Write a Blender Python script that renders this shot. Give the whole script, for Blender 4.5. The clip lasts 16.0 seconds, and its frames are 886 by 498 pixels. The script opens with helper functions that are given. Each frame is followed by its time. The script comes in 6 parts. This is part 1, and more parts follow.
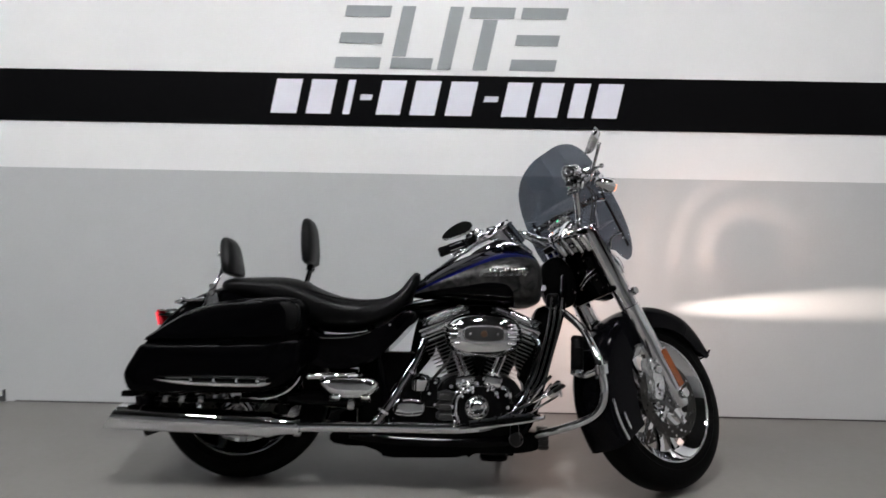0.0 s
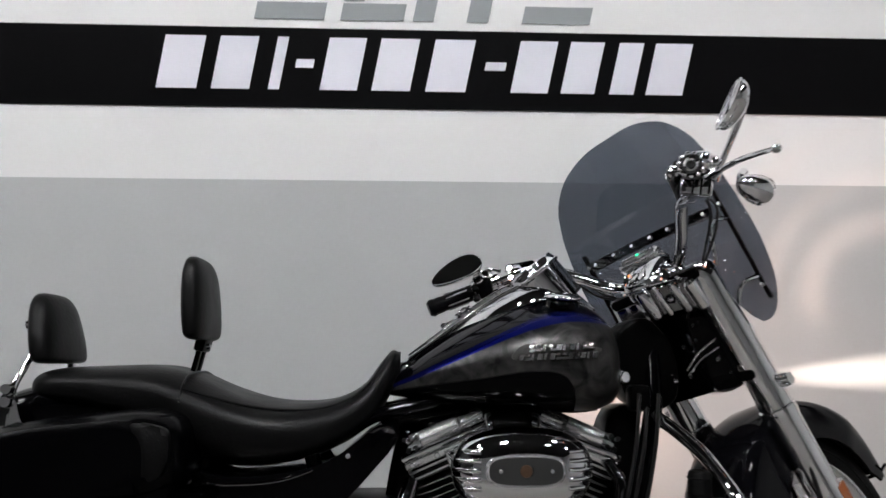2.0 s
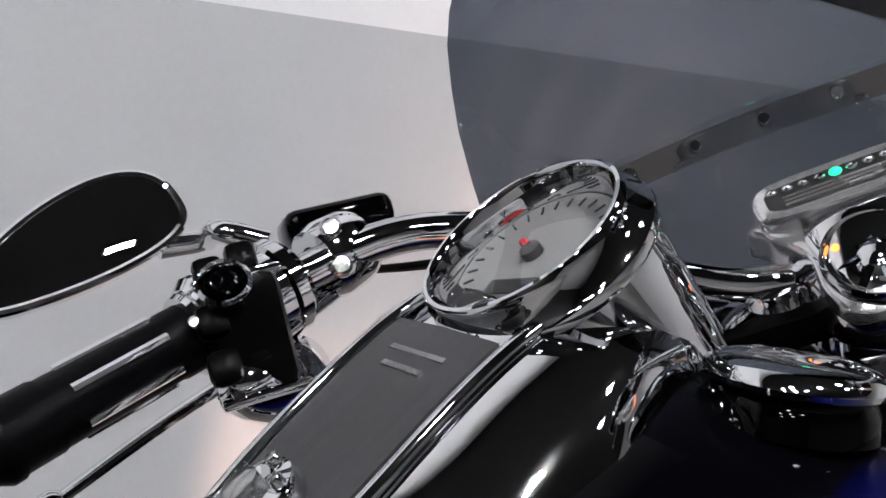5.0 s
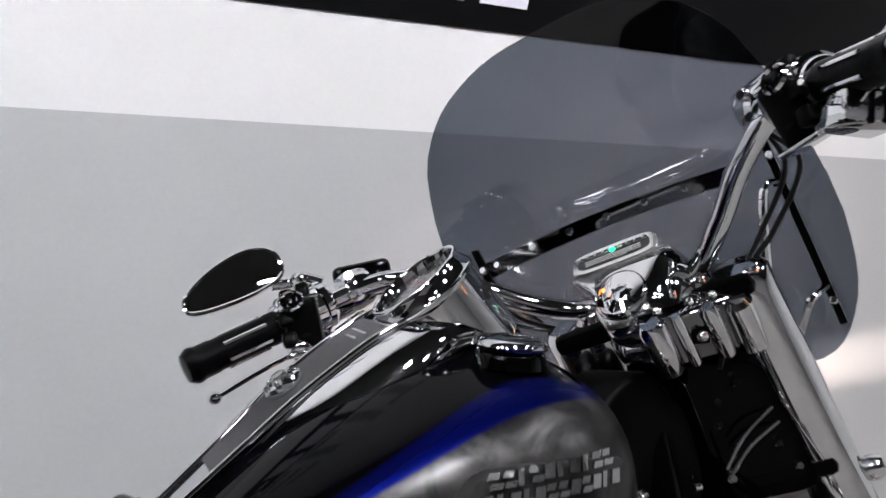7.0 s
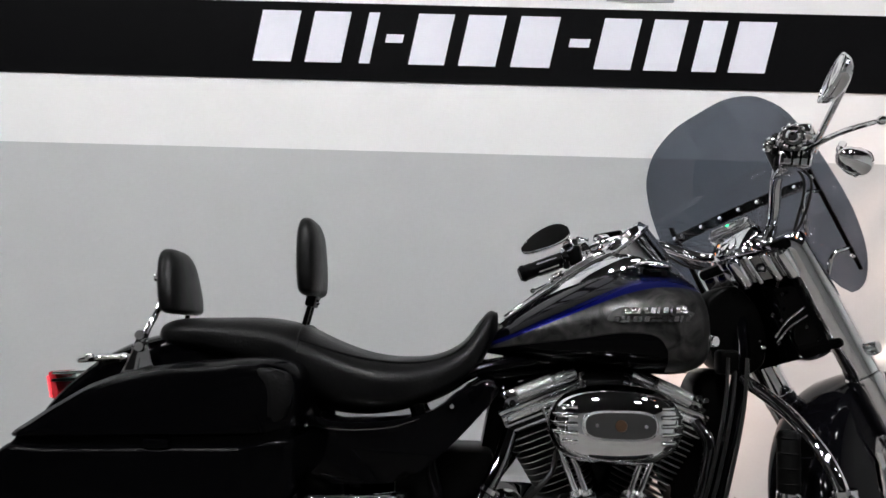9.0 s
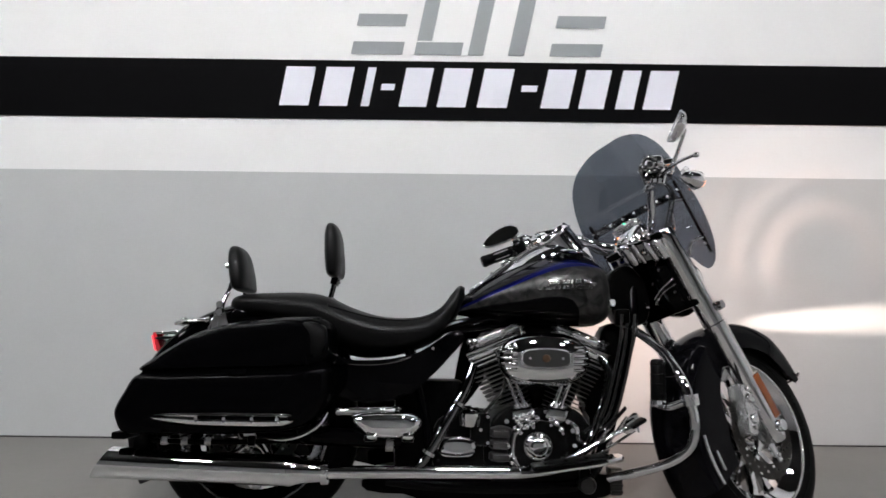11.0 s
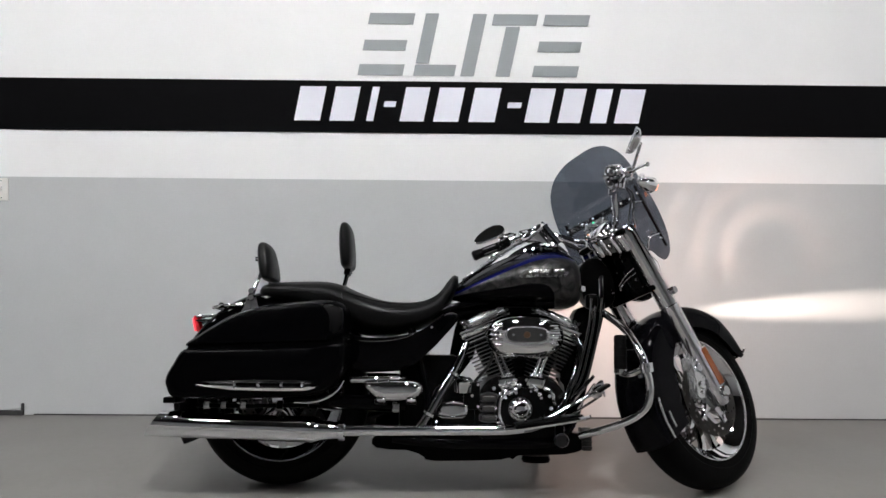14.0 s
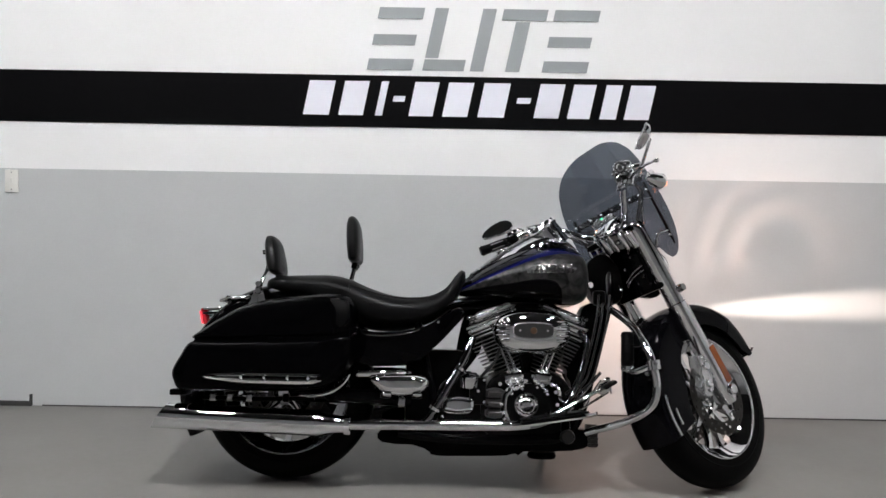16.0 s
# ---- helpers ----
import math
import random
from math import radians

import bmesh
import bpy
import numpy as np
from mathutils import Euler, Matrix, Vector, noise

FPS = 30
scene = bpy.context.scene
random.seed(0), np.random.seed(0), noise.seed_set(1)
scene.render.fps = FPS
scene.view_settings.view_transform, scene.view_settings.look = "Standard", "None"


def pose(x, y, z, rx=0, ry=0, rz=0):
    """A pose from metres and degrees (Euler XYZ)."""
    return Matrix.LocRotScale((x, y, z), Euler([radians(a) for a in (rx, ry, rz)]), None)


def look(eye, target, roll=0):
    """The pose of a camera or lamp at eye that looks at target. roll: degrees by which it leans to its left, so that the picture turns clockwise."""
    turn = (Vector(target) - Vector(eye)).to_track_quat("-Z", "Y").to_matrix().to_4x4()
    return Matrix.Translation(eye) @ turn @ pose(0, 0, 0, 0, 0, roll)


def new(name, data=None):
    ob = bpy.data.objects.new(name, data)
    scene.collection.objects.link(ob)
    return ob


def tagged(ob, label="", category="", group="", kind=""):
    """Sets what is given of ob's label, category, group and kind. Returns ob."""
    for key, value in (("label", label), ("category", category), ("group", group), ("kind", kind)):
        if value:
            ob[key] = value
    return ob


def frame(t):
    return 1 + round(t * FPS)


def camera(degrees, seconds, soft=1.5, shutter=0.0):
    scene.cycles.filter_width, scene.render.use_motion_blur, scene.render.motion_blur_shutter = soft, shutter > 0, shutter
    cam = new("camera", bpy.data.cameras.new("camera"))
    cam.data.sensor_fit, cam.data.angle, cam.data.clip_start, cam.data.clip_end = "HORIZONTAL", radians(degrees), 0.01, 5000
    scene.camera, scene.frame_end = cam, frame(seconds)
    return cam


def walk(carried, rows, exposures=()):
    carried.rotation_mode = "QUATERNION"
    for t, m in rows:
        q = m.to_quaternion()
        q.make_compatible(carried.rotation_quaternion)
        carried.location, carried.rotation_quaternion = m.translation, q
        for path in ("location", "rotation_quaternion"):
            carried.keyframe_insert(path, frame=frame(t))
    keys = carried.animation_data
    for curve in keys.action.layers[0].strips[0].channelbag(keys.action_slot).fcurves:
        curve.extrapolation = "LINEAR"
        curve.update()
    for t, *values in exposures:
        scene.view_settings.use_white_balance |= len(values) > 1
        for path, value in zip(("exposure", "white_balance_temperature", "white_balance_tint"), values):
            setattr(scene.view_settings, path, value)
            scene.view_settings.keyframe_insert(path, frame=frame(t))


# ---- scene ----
cam = camera(57.8, 16.0, soft=1.5, shutter=0.3)
PATH = [
    (0, (0.7793, -2.7696, 1.078), (0.7467, -0.7965, 0.9504), 1.1),
    (0.5, (0.7358, -2.4531, 1.0859), (0.806, -0.4771, 1.0197), 0.1),
    (1, (0.6458, -2.1347, 1.1037), (0.5776, -0.1577, 1.0523), 1.4),
    (1.5, (0.7042, -1.744, 1.0859), (0.5796, 0.23, 1.0572), 1.5),
    (2, (0.6537, -1.4028, 1.078), (0.7418, 0.5712, 0.9949), 0.5),
    (2.5, (0.632, -1.0448, 1.0968), (0.6785, 0.9293, 0.9801), 1.8),
    (3, (0.6043, -0.6789, 1.0582), (0.8476, 1.2794, 0.9148), 1.6),
    (3.5, (0.6013, -0.3218, 1.0335), (1.2145, 1.5523, 0.8723), 0.6),
    (5.8, (0.6721, 0.1659, 0.9898), (1.9720, 1.6270, 0.748), 2.6),
    (6, (0.6732, 0.1216, 1.0033), (1.8709, 1.6833, 0.8058), 1.3),
    (6.5, (0.6591, -0.1078, 1.0438), (1.5893, 1.6336, 0.9234), 2.3),
    (7, (0.5687, -0.3792, 1.0533), (1.44, 1.3921, 0.9188), 1.3),
    (7.5, (0.5133, -0.6541, 1.0612), (1.0464, 1.2487, 0.9801), 0.7),
    (8, (0.5232, -0.9469, 1.0582), (0.6943, 1.0183, 0.9208), 1.1),
    (10.5, (0.539, -2.1376, 1.0286), (0.4638, -0.1636, 0.9227), 1.7),
    (11, (0.5637, -2.3038, 1.0375), (0.5667, -0.3288, 0.9376), 0.7),
    (11.5, (0.5311, -2.4729, 1.0256), (0.6152, -0.4989, 0.9208), 0.6),
    (12, (0.5311, -2.5659, 1.0246), (0.6102, -0.5928, 0.9168), 0.9),
    (12.5, (0.5301, -2.6272, 1.0246), (0.5875, -0.6531, 0.9178), 0.6),
    (13, (0.542, -2.7142, 1.0266), (0.5548, -0.7382, 0.9435), 1.7),
    (13.5, (0.5509, -2.7706, 1.0206), (0.5707, -0.7936, 0.9395), 0.6),
    (14, (0.5529, -2.7745, 1.0177), (0.5707, -0.7985, 0.9336), 0.5),
    (14.5, (0.5578, -2.7745, 1.0117), (0.5697, -0.7985, 0.9247), 0.8),
    (15, (0.5558, -2.7716, 1.0127), (0.5687, -0.7956, 0.9178), 0.0),
    (15.5, (0.5598, -2.7686, 1.0098), (0.5667, -0.7926, 0.9128), 0.5),
    (16, (0.5588, -2.7686, 1.0098), (0.5548, -0.7926, 0.9178), 1.0),
]
walk(cam, [(t, look(eye, target, roll)) for t, eye, target, roll in PATH],
     exposures=[(0, -0.10, 6420, 10), (1.5, -0.05, 6420, 10), (2, -0.17, 6430, 10), (3, -0.15, 6450, 10), (3.5, -0.15, 6380, 10), (5, 0.08, 6320, 13), (6, 0.22, 6280, 14), (6.5, 0.16, 6310, 13), (7, 0.18, 6310, 13), (7.5, 0.24, 6370, 12), (8, 0.18, 6470, 10), (10, 0.04, 6450, 10), (16, 0.04, 6450, 10)])

# ---- light ----
world = bpy.data.worlds.new("room_world")
scene.world = world
world.use_nodes = True
world.node_tree.nodes["Background"].inputs[0].default_value = (0.8, 0.85, 0.9, 1)
world.node_tree.nodes["Background"].inputs[1].default_value = 0.02
PANEL_POWER = 149.0
BEAM_POWER = 330.0

# ---- measures of the place ----
WALL_Y = 1.222
DADO_Z, BAND_LOW, BAND_HIGH = 1.188, 1.4205, 1.6745
ROOM_X0, ROOM_X1, ROOM_Y0, ROOM_H = -5.0, 7.0, -8.0, 4.4
LEAN_DEG, BIKE_YAW, STEER_DEG, RAKE = 10.5, 0.5, 36.5, 26.0
BIKE_AT = (0.0, 0.212, 0.0)
REAR_AXLE, FRONT_AXLE = Vector((-0.02, 0, 0.325)), Vector((1.556, 0, 0.320))


# ---- materials ----
def mat(name, col, rough=0.5, metal=0.0, coat=0.0, spec=0.5, bump=0.0, scale=40.0, vary=0.0, detail=4.0, rough_var=0.0, stretch=(1, 1, 1)):
    m = bpy.data.materials.new(name)
    m.use_nodes = True
    nt = m.node_tree
    b = nt.nodes["Principled BSDF"]
    b.inputs["Base Color"].default_value = (*col, 1)
    b.inputs["Roughness"].default_value = rough
    b.inputs["Metallic"].default_value = metal
    b.inputs["Coat Weight"].default_value = coat
    b.inputs["Coat Roughness"].default_value = 0.03
    b.inputs["Specular IOR Level"].default_value = spec
    if bump or vary or rough_var:
        tc = nt.nodes.new("ShaderNodeTexCoord")
        mp = nt.nodes.new("ShaderNodeMapping")
        mp.inputs["Scale"].default_value = stretch
        nt.links.new(tc.outputs["Object"], mp.inputs["Vector"])
        fine = nt.nodes.new("ShaderNodeTexNoise")
        fine.inputs["Scale"].default_value, fine.inputs["Detail"].default_value = scale, detail
        broad = nt.nodes.new("ShaderNodeTexNoise")
        broad.inputs["Scale"].default_value, broad.inputs["Detail"].default_value = scale * 0.07, 3
        for n in (fine, broad):
            nt.links.new(mp.outputs[0], n.inputs["Vector"])
        if vary:
            add = nt.nodes.new("ShaderNodeMath")
            add.operation = "ADD"
            nt.links.new(fine.outputs[0], add.inputs[0])
            nt.links.new(broad.outputs[0], add.inputs[1])
            rng = nt.nodes.new("ShaderNodeMapRange")
            rng.inputs[1].default_value, rng.inputs[2].default_value = 0.6, 1.4
            rng.inputs[3].default_value, rng.inputs[4].default_value = 1 - vary, 1 + vary
            nt.links.new(add.outputs[0], rng.inputs[0])
            mul = nt.nodes.new("ShaderNodeVectorMath")
            mul.operation = "SCALE"
            mul.inputs[0].default_value = col
            nt.links.new(rng.outputs[0], mul.inputs["Scale"])
            nt.links.new(mul.outputs[0], b.inputs["Base Color"])
        if rough_var:
            rr = nt.nodes.new("ShaderNodeMapRange")
            rr.inputs[1].default_value, rr.inputs[2].default_value = 0.3, 0.7
            rr.inputs[3].default_value, rr.inputs[4].default_value = max(0, rough - rough_var), rough + rough_var
            nt.links.new(broad.outputs[0], rr.inputs[0])
            nt.links.new(rr.outputs[0], b.inputs["Roughness"])
        if bump:
            bp = nt.nodes.new("ShaderNodeBump")
            bp.inputs["Strength"].default_value, bp.inputs["Distance"].default_value = bump, 0.002
            nt.links.new(fine.outputs[0], bp.inputs["Height"])
            nt.links.new(bp.outputs[0], b.inputs["Normal"])
    return m


def glow(name, col, strength):
    m = mat(name, col, 0.3)
    b = m.node_tree.nodes["Principled BSDF"]
    b.inputs["Emission Color"].default_value = (*col, 1)
    b.inputs["Emission Strength"].default_value = strength
    return m


def clear(name, col, rough=0.0, ior=0.04):
    """Thin clear or tinted sheet: part straight through, part mirror, more at a slant."""
    m = bpy.data.materials.new(name)
    m.use_nodes = True
    nt = m.node_tree
    nt.nodes.remove(nt.nodes["Principled BSDF"])
    out = nt.nodes["Material Output"]
    tr = nt.nodes.new("ShaderNodeBsdfTransparent")
    tr.inputs[0].default_value = (*col, 1)
    gl = nt.nodes.new("ShaderNodeBsdfGlossy")
    gl.inputs["Roughness"].default_value = rough
    lw = nt.nodes.new("ShaderNodeLayerWeight")
    lw.inputs[0].default_value = 0.5
    pw = nt.nodes.new("ShaderNodeMath")
    pw.operation = "POWER"
    pw.inputs[1].default_value = 4.0
    nt.links.new(lw.outputs["Facing"], pw.inputs[0])
    fr = nt.nodes.new("ShaderNodeMath")
    fr.operation = "MULTIPLY_ADD"
    fr.inputs[1].default_value, fr.inputs[2].default_value = 0.5, ior
    nt.links.new(pw.outputs[0], fr.inputs[0])
    mx = nt.nodes.new("ShaderNodeMixShader")
    nt.links.new(fr.outputs[0], mx.inputs[0])
    nt.links.new(tr.outputs[0], mx.inputs[1])
    nt.links.new(gl.outputs[0], mx.inputs[2])
    nt.links.new(mx.outputs[0], out.inputs[0])
    return m


WALL_WHITE = mat("wall_white_paint", (0.80, 0.80, 0.80), 0.45, bump=0.12, scale=90, vary=0.02, rough_var=0.06)
WALL_GREY = mat("wall_grey_paint", (0.50, 0.51, 0.515), 0.34, bump=0.10, scale=90, vary=0.03, rough_var=0.06)
VINYL_BLACK = mat("black_vinyl", (0.0025, 0.0025, 0.003), 0.35, spec=0.12, bump=0.04, scale=120, vary=0.1)
VINYL_WHITE = mat("white_vinyl", (0.78, 0.78, 0.86), 0.4, bump=0.03, scale=120, vary=0.02)
VINYL_GREY = mat("grey_vinyl", (0.30, 0.32, 0.33), 0.4, bump=0.03, scale=120, vary=0.03)
FLOOR = mat("grey_epoxy_floor", (0.150, 0.143, 0.135), 0.34, spec=0.30, bump=0.012, scale=28, vary=0.07, rough_var=0.05)
# mid grey of the unseen rear wall, chosen for what the chrome mirrors
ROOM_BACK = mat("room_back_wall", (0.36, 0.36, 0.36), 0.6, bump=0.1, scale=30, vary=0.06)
# near-black tone of an unseen wall, set to keep chrome reflections dark
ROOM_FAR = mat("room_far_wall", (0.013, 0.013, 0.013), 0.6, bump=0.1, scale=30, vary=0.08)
CEILING = mat("ceiling_black", (0.007, 0.007, 0.0072), 0.8, bump=0.2, scale=20, vary=0.1)
PLATE = mat("ivory_plastic", (0.72, 0.71, 0.67), 0.35, bump=0.02, scale=60, vary=0.02)
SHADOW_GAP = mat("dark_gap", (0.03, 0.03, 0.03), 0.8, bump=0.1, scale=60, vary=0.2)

CHROME = mat("chrome", (0.78, 0.785, 0.80), 0.04, 1.0, bump=0.012, scale=60, rough_var=0.02)
# copy of the chrome with dark reflections put into its base colour
DARKENED_CHROME = mat("darkened_chrome", (0.20, 0.20, 0.205), 0.06, 1.0, bump=0.02, scale=60, rough_var=0.03)
SATIN_CHROME = mat("satin_metal", (0.45, 0.45, 0.45), 0.24, 1.0, bump=0.06, scale=180, vary=0.06, rough_var=0.06)
POLISHED = mat("polished_aluminium", (0.66, 0.66, 0.665), 0.20, 0.85, bump=0.04, scale=120, vary=0.05, rough_var=0.05)
CAST_BRIGHT = mat("machined_fin_edge", (0.26, 0.26, 0.257), 0.36, 0.45, bump=0.1, scale=180, vary=0.08)
CAST = mat("cast_aluminium", (0.065, 0.064, 0.063), 0.34, 0.8, bump=0.25, scale=150, vary=0.12, rough_var=0.08)
DISC_STEEL = mat("brushed_steel", (0.10, 0.096, 0.090), 0.28, 1.0, bump=0.15, scale=200, vary=0.1, stretch=(1, 8, 1))
BLACK = mat("black_gloss_paint", (0.0006, 0.0006, 0.0008), 0.045, spec=0.10, bump=0.01, scale=250, vary=0.3)
BAG_BLACK = mat("black_bag_paint", (0.0006, 0.0006, 0.0008), 0.22, spec=0.05, bump=0.01, scale=200, vary=0.3)
FENDER_GREY = mat("charcoal_pearl_paint", (0.0018, 0.0018, 0.0024), 0.06, 0.0, spec=0.09, bump=0.02, scale=300, vary=0.25)
SATIN_BLACK = mat("satin_black", (0.0012, 0.0012, 0.0012), 0.30, spec=0.035, bump=0.10, scale=160, vary=0.25)
FIN_BLACK = mat("wrinkle_black", (0.002, 0.002, 0.002), 0.33, spec=0.09, bump=0.3, scale=220, vary=0.2)
LEATHER = mat("black_leather", (0.002, 0.002, 0.0021), 0.36, spec=0.10, bump=0.35, scale=150, vary=0.25, rough_var=0.08)
RUBBER = mat("tyre_rubber", (0.0012, 0.0012, 0.0012), 0.5, spec=0.05, bump=0.25, scale=110, vary=0.3)
GRIP = mat("grip_rubber", (0.0012, 0.0012, 0.0015), 0.36, spec=0.05, bump=0.2, scale=140, vary=0.2)
CABLE = mat("cable_sheath", (0.004, 0.004, 0.004), 0.3, spec=0.3, bump=0.1, scale=120, vary=0.2)
SMOKE = clear("smoked_acrylic", (0.372, 0.397, 0.436), 0.004, 0.060)
LENS = clear("clear_lens", (0.95, 0.95, 0.95), 0.0, 0.035)
AMBER = mat("amber_reflector", (0.16, 0.045, 0.012), 0.18, coat=0.3, bump=0.3, scale=220, vary=0.2)
AMBER_LIT = glow("amber_lamp", (1.0, 0.26, 0.05), 2.6)
RED_LIT = glow("red_lamp", (1.0, 0.06, 0.08), 1.4)
RED_LENS = mat("red_lens", (0.45, 0.02, 0.03), 0.12, coat=0.6, bump=0.3, scale=220, vary=0.2)
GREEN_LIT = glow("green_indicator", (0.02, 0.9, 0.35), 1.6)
PANEL_LIT = glow("light_panel", (0.99, 0.985, 0.985), PANEL_POWER)
PANEL_BRIGHT = glow("bright_light_panel", (0.99, 0.985, 0.985), PANEL_POWER * 4.8)
HEADLAMP_LIT = glow("headlamp_bulb", (1.0, 0.80, 0.60), 30.0)
DIAL = mat("gauge_face", (0.20, 0.20, 0.197), 0.45, bump=0.02, scale=90, vary=0.05)
DIAL_DARK = mat("gauge_dark", (0.02, 0.02, 0.02), 0.3, bump=0.03, scale=90, vary=0.1)
INSERT = mat("brushed_dark_insert", (0.055, 0.055, 0.058), 0.34, 0.6, bump=0.15, scale=240, vary=0.15, stretch=(1, 10, 1))
MIRROR = mat("mirror_glass", (0.86, 0.86, 0.86), 0.0, 1.0)
NEEDLE = mat("needle_red", (0.75, 0.03, 0.03), 0.4, bump=0.05, scale=90, vary=0.1)
EMBLEM = mat("bright_emblem_metal", (0.62, 0.62, 0.63), 0.22, 0.75, bump=0.05, scale=120, vary=0.05)
BRASS = mat("copper_badge", (0.14, 0.085, 0.055), 0.3, 0.9, bump=0.2, scale=160, vary=0.2)


def tank_paint():
    """Black over charcoal with a blue band between them and a black belly."""
    m = mat("tank_three_tone_paint", (0.05, 0.05, 0.055), 0.15, 0.45, spec=0.06)
    nt = m.node_tree
    b = nt.nodes["Principled BSDF"]
    tc = nt.nodes.new("ShaderNodeTexCoord")
    sep = nt.nodes.new("ShaderNodeSeparateXYZ")
    nt.links.new(tc.outputs["Object"], sep.inputs[0])

    def curve_of_x(points):
        span = nt.nodes.new("ShaderNodeMapRange")
        span.inputs[1].default_value, span.inputs[2].default_value = 0.60, 1.12
        nt.links.new(sep.outputs[0], span.inputs[0])
        fc = nt.nodes.new("ShaderNodeFloatCurve")
        cv = fc.mapping.curves[0]
        pts = [((x - 0.60) / 0.52, (z - 0.64) / 0.30) for x, z in points]
        cv.points[0].location, cv.points[1].location = pts[0], pts[-1]
        for p in pts[1:-1]:
            cv.points.new(*p)
        fc.mapping.update()
        nt.links.new(span.outputs[0], fc.inputs["Value"])
        back = nt.nodes.new("ShaderNodeMapRange")
        back.inputs[3].default_value, back.inputs[4].default_value = 0.64, 0.94
        nt.links.new(fc.outputs[0], back.inputs[0])
        return back.outputs[0]

    def above(line, soft):
        sub = nt.nodes.new("ShaderNodeMath")
        sub.operation = "SUBTRACT"
        nt.links.new(sep.outputs[2], sub.inputs[0])
        nt.links.new(line, sub.inputs[1])
        st = nt.nodes.new("ShaderNodeMapRange")
        st.inputs[1].default_value, st.inputs[2].default_value = -soft, soft
        nt.links.new(sub.outputs[0], st.inputs[0])
        return st.outputs[0]

    def mix(f, a, c):
        mx = nt.nodes.new("ShaderNodeMix")
        mx.data_type = "RGBA"
        nt.links.new(f, mx.inputs[0])
        for s, v in ((6, a), (7, c)):
            if isinstance(v, tuple):
                mx.inputs[s].default_value = (*v, 1)
            else:
                nt.links.new(v, mx.inputs[s])
        return mx.outputs[2]

    cloud = nt.nodes.new("ShaderNodeTexNoise")
    cloud.inputs["Scale"].default_value, cloud.inputs["Detail"].default_value = 22, 5
    nt.links.new(tc.outputs["Object"], cloud.inputs["Vector"])
    cloud.inputs["Distortion"].default_value = 0.8
    spread = nt.nodes.new("ShaderNodeMapRange")
    spread.inputs[1].default_value, spread.inputs[2].default_value = 0.34, 0.68
    nt.links.new(cloud.outputs[0], spread.inputs[0])
    grey = mix(spread.outputs[0], (0.010, 0.010, 0.0105), (0.060, 0.059, 0.058))
    belly = curve_of_x([(0.60, 0.700), (0.68, 0.716), (0.80, 0.732), (0.92, 0.748), (0.965, 0.742), (0.992, 0.715), (1.01, 0.66), (1.12, 0.645)])
    band_low = curve_of_x([(0.60, 0.706), (0.66, 0.726), (0.713, 0.750), (0.76, 0.770), (0.84, 0.804), (0.88, 0.820), (0.92, 0.834), (0.96, 0.844), (1.0, 0.849), (1.04, 0.848), (1.12, 0.835)])
    band_high = curve_of_x([(0.60, 0.708), (0.66, 0.730), (0.713, 0.756), (0.76, 0.778), (0.84, 0.817), (0.88, 0.836), (0.92, 0.853), (0.96, 0.864), (1.0, 0.866), (1.04, 0.860), (1.12, 0.837)])
    c = mix(above(belly, 0.0015), (0.0008, 0.0008, 0.001), grey)
    c = mix(above(band_low, 0.0015), c, (0.0015, 0.004, 0.085))
    c = mix(above(band_high, 0.006), c, (0.0010, 0.0010, 0.0016))
    nt.links.new(c, b.inputs["Base Color"])
    for socket, plain, pearl, blue in (("Roughness", 0.04, 0.30, 0.30), ("Metallic", 0.0, 0.65, 0.85)):
        v = mix(above(belly, 0.0015), (plain,) * 3, (pearl,) * 3)
        v = mix(above(band_low, 0.0015), v, (blue,) * 3)
        v = mix(above(band_high, 0.006), v, (plain,) * 3)
        nt.links.new(v, b.inputs[socket])
    flake = nt.nodes.new("ShaderNodeTexNoise")
    flake.inputs["Scale"].default_value = 600
    nt.links.new(tc.outputs["Object"], flake.inputs["Vector"])
    bp = nt.nodes.new("ShaderNodeBump")
    bp.inputs["Strength"].default_value, bp.inputs["Distance"].default_value = 0.015, 0.001
    nt.links.new(flake.outputs[0], bp.inputs["Height"])
    nt.links.new(bp.outputs[0], b.inputs["Normal"])
    return m


TANK_PAINT = tank_paint()


# ---- mesh helpers ----
def finish(name, bm, material, sharp=38):
    bmesh.ops.recalc_face_normals(bm, faces=bm.faces)
    lim = radians(sharp)
    for f in bm.faces:
        f.smooth = True
    for e in bm.edges:
        if len(e.link_faces) != 2 or e.calc_face_angle(0) > lim:
            e.smooth = False
    me = bpy.data.meshes.new(name)
    bm.to_mesh(me)
    bm.free()
    me.materials.append(material)
    return me


def part(name, bm, material, parent=None, label="", m=None, sharp=38):
    if m is not None:
        bmesh.ops.transform(bm, matrix=m, verts=bm.verts)
    ob = new(name, finish(name, bm, material, sharp))
    if parent is not None:
        ob.parent = parent
    if label:
        tagged(ob, label)
    return ob


def smooth_path(pts, n=6, closed=False):
    """Catmull-Rom through the points."""
    p = [Vector(q) for q in pts]
    if len(p) < 3:
        return p
    ext = [p[-1]] + p + [p[0], p[1]] if closed else [2 * p[0] - p[1]] + p + [2 * p[-1] - p[-2]]
    out = []
    for i in range(1, len(ext) - 2):
        a, b, c, d = ext[i - 1:i + 3]
        for k in range(n):
            t = k / n
            out.append(0.5 * ((2 * b) + (c - a) * t + (2 * a - 5 * b + 4 * c - d) * t * t + (3 * b - a - 3 * c + d) * t ** 3))
    if not closed:
        out.append(p[-1])
    return out


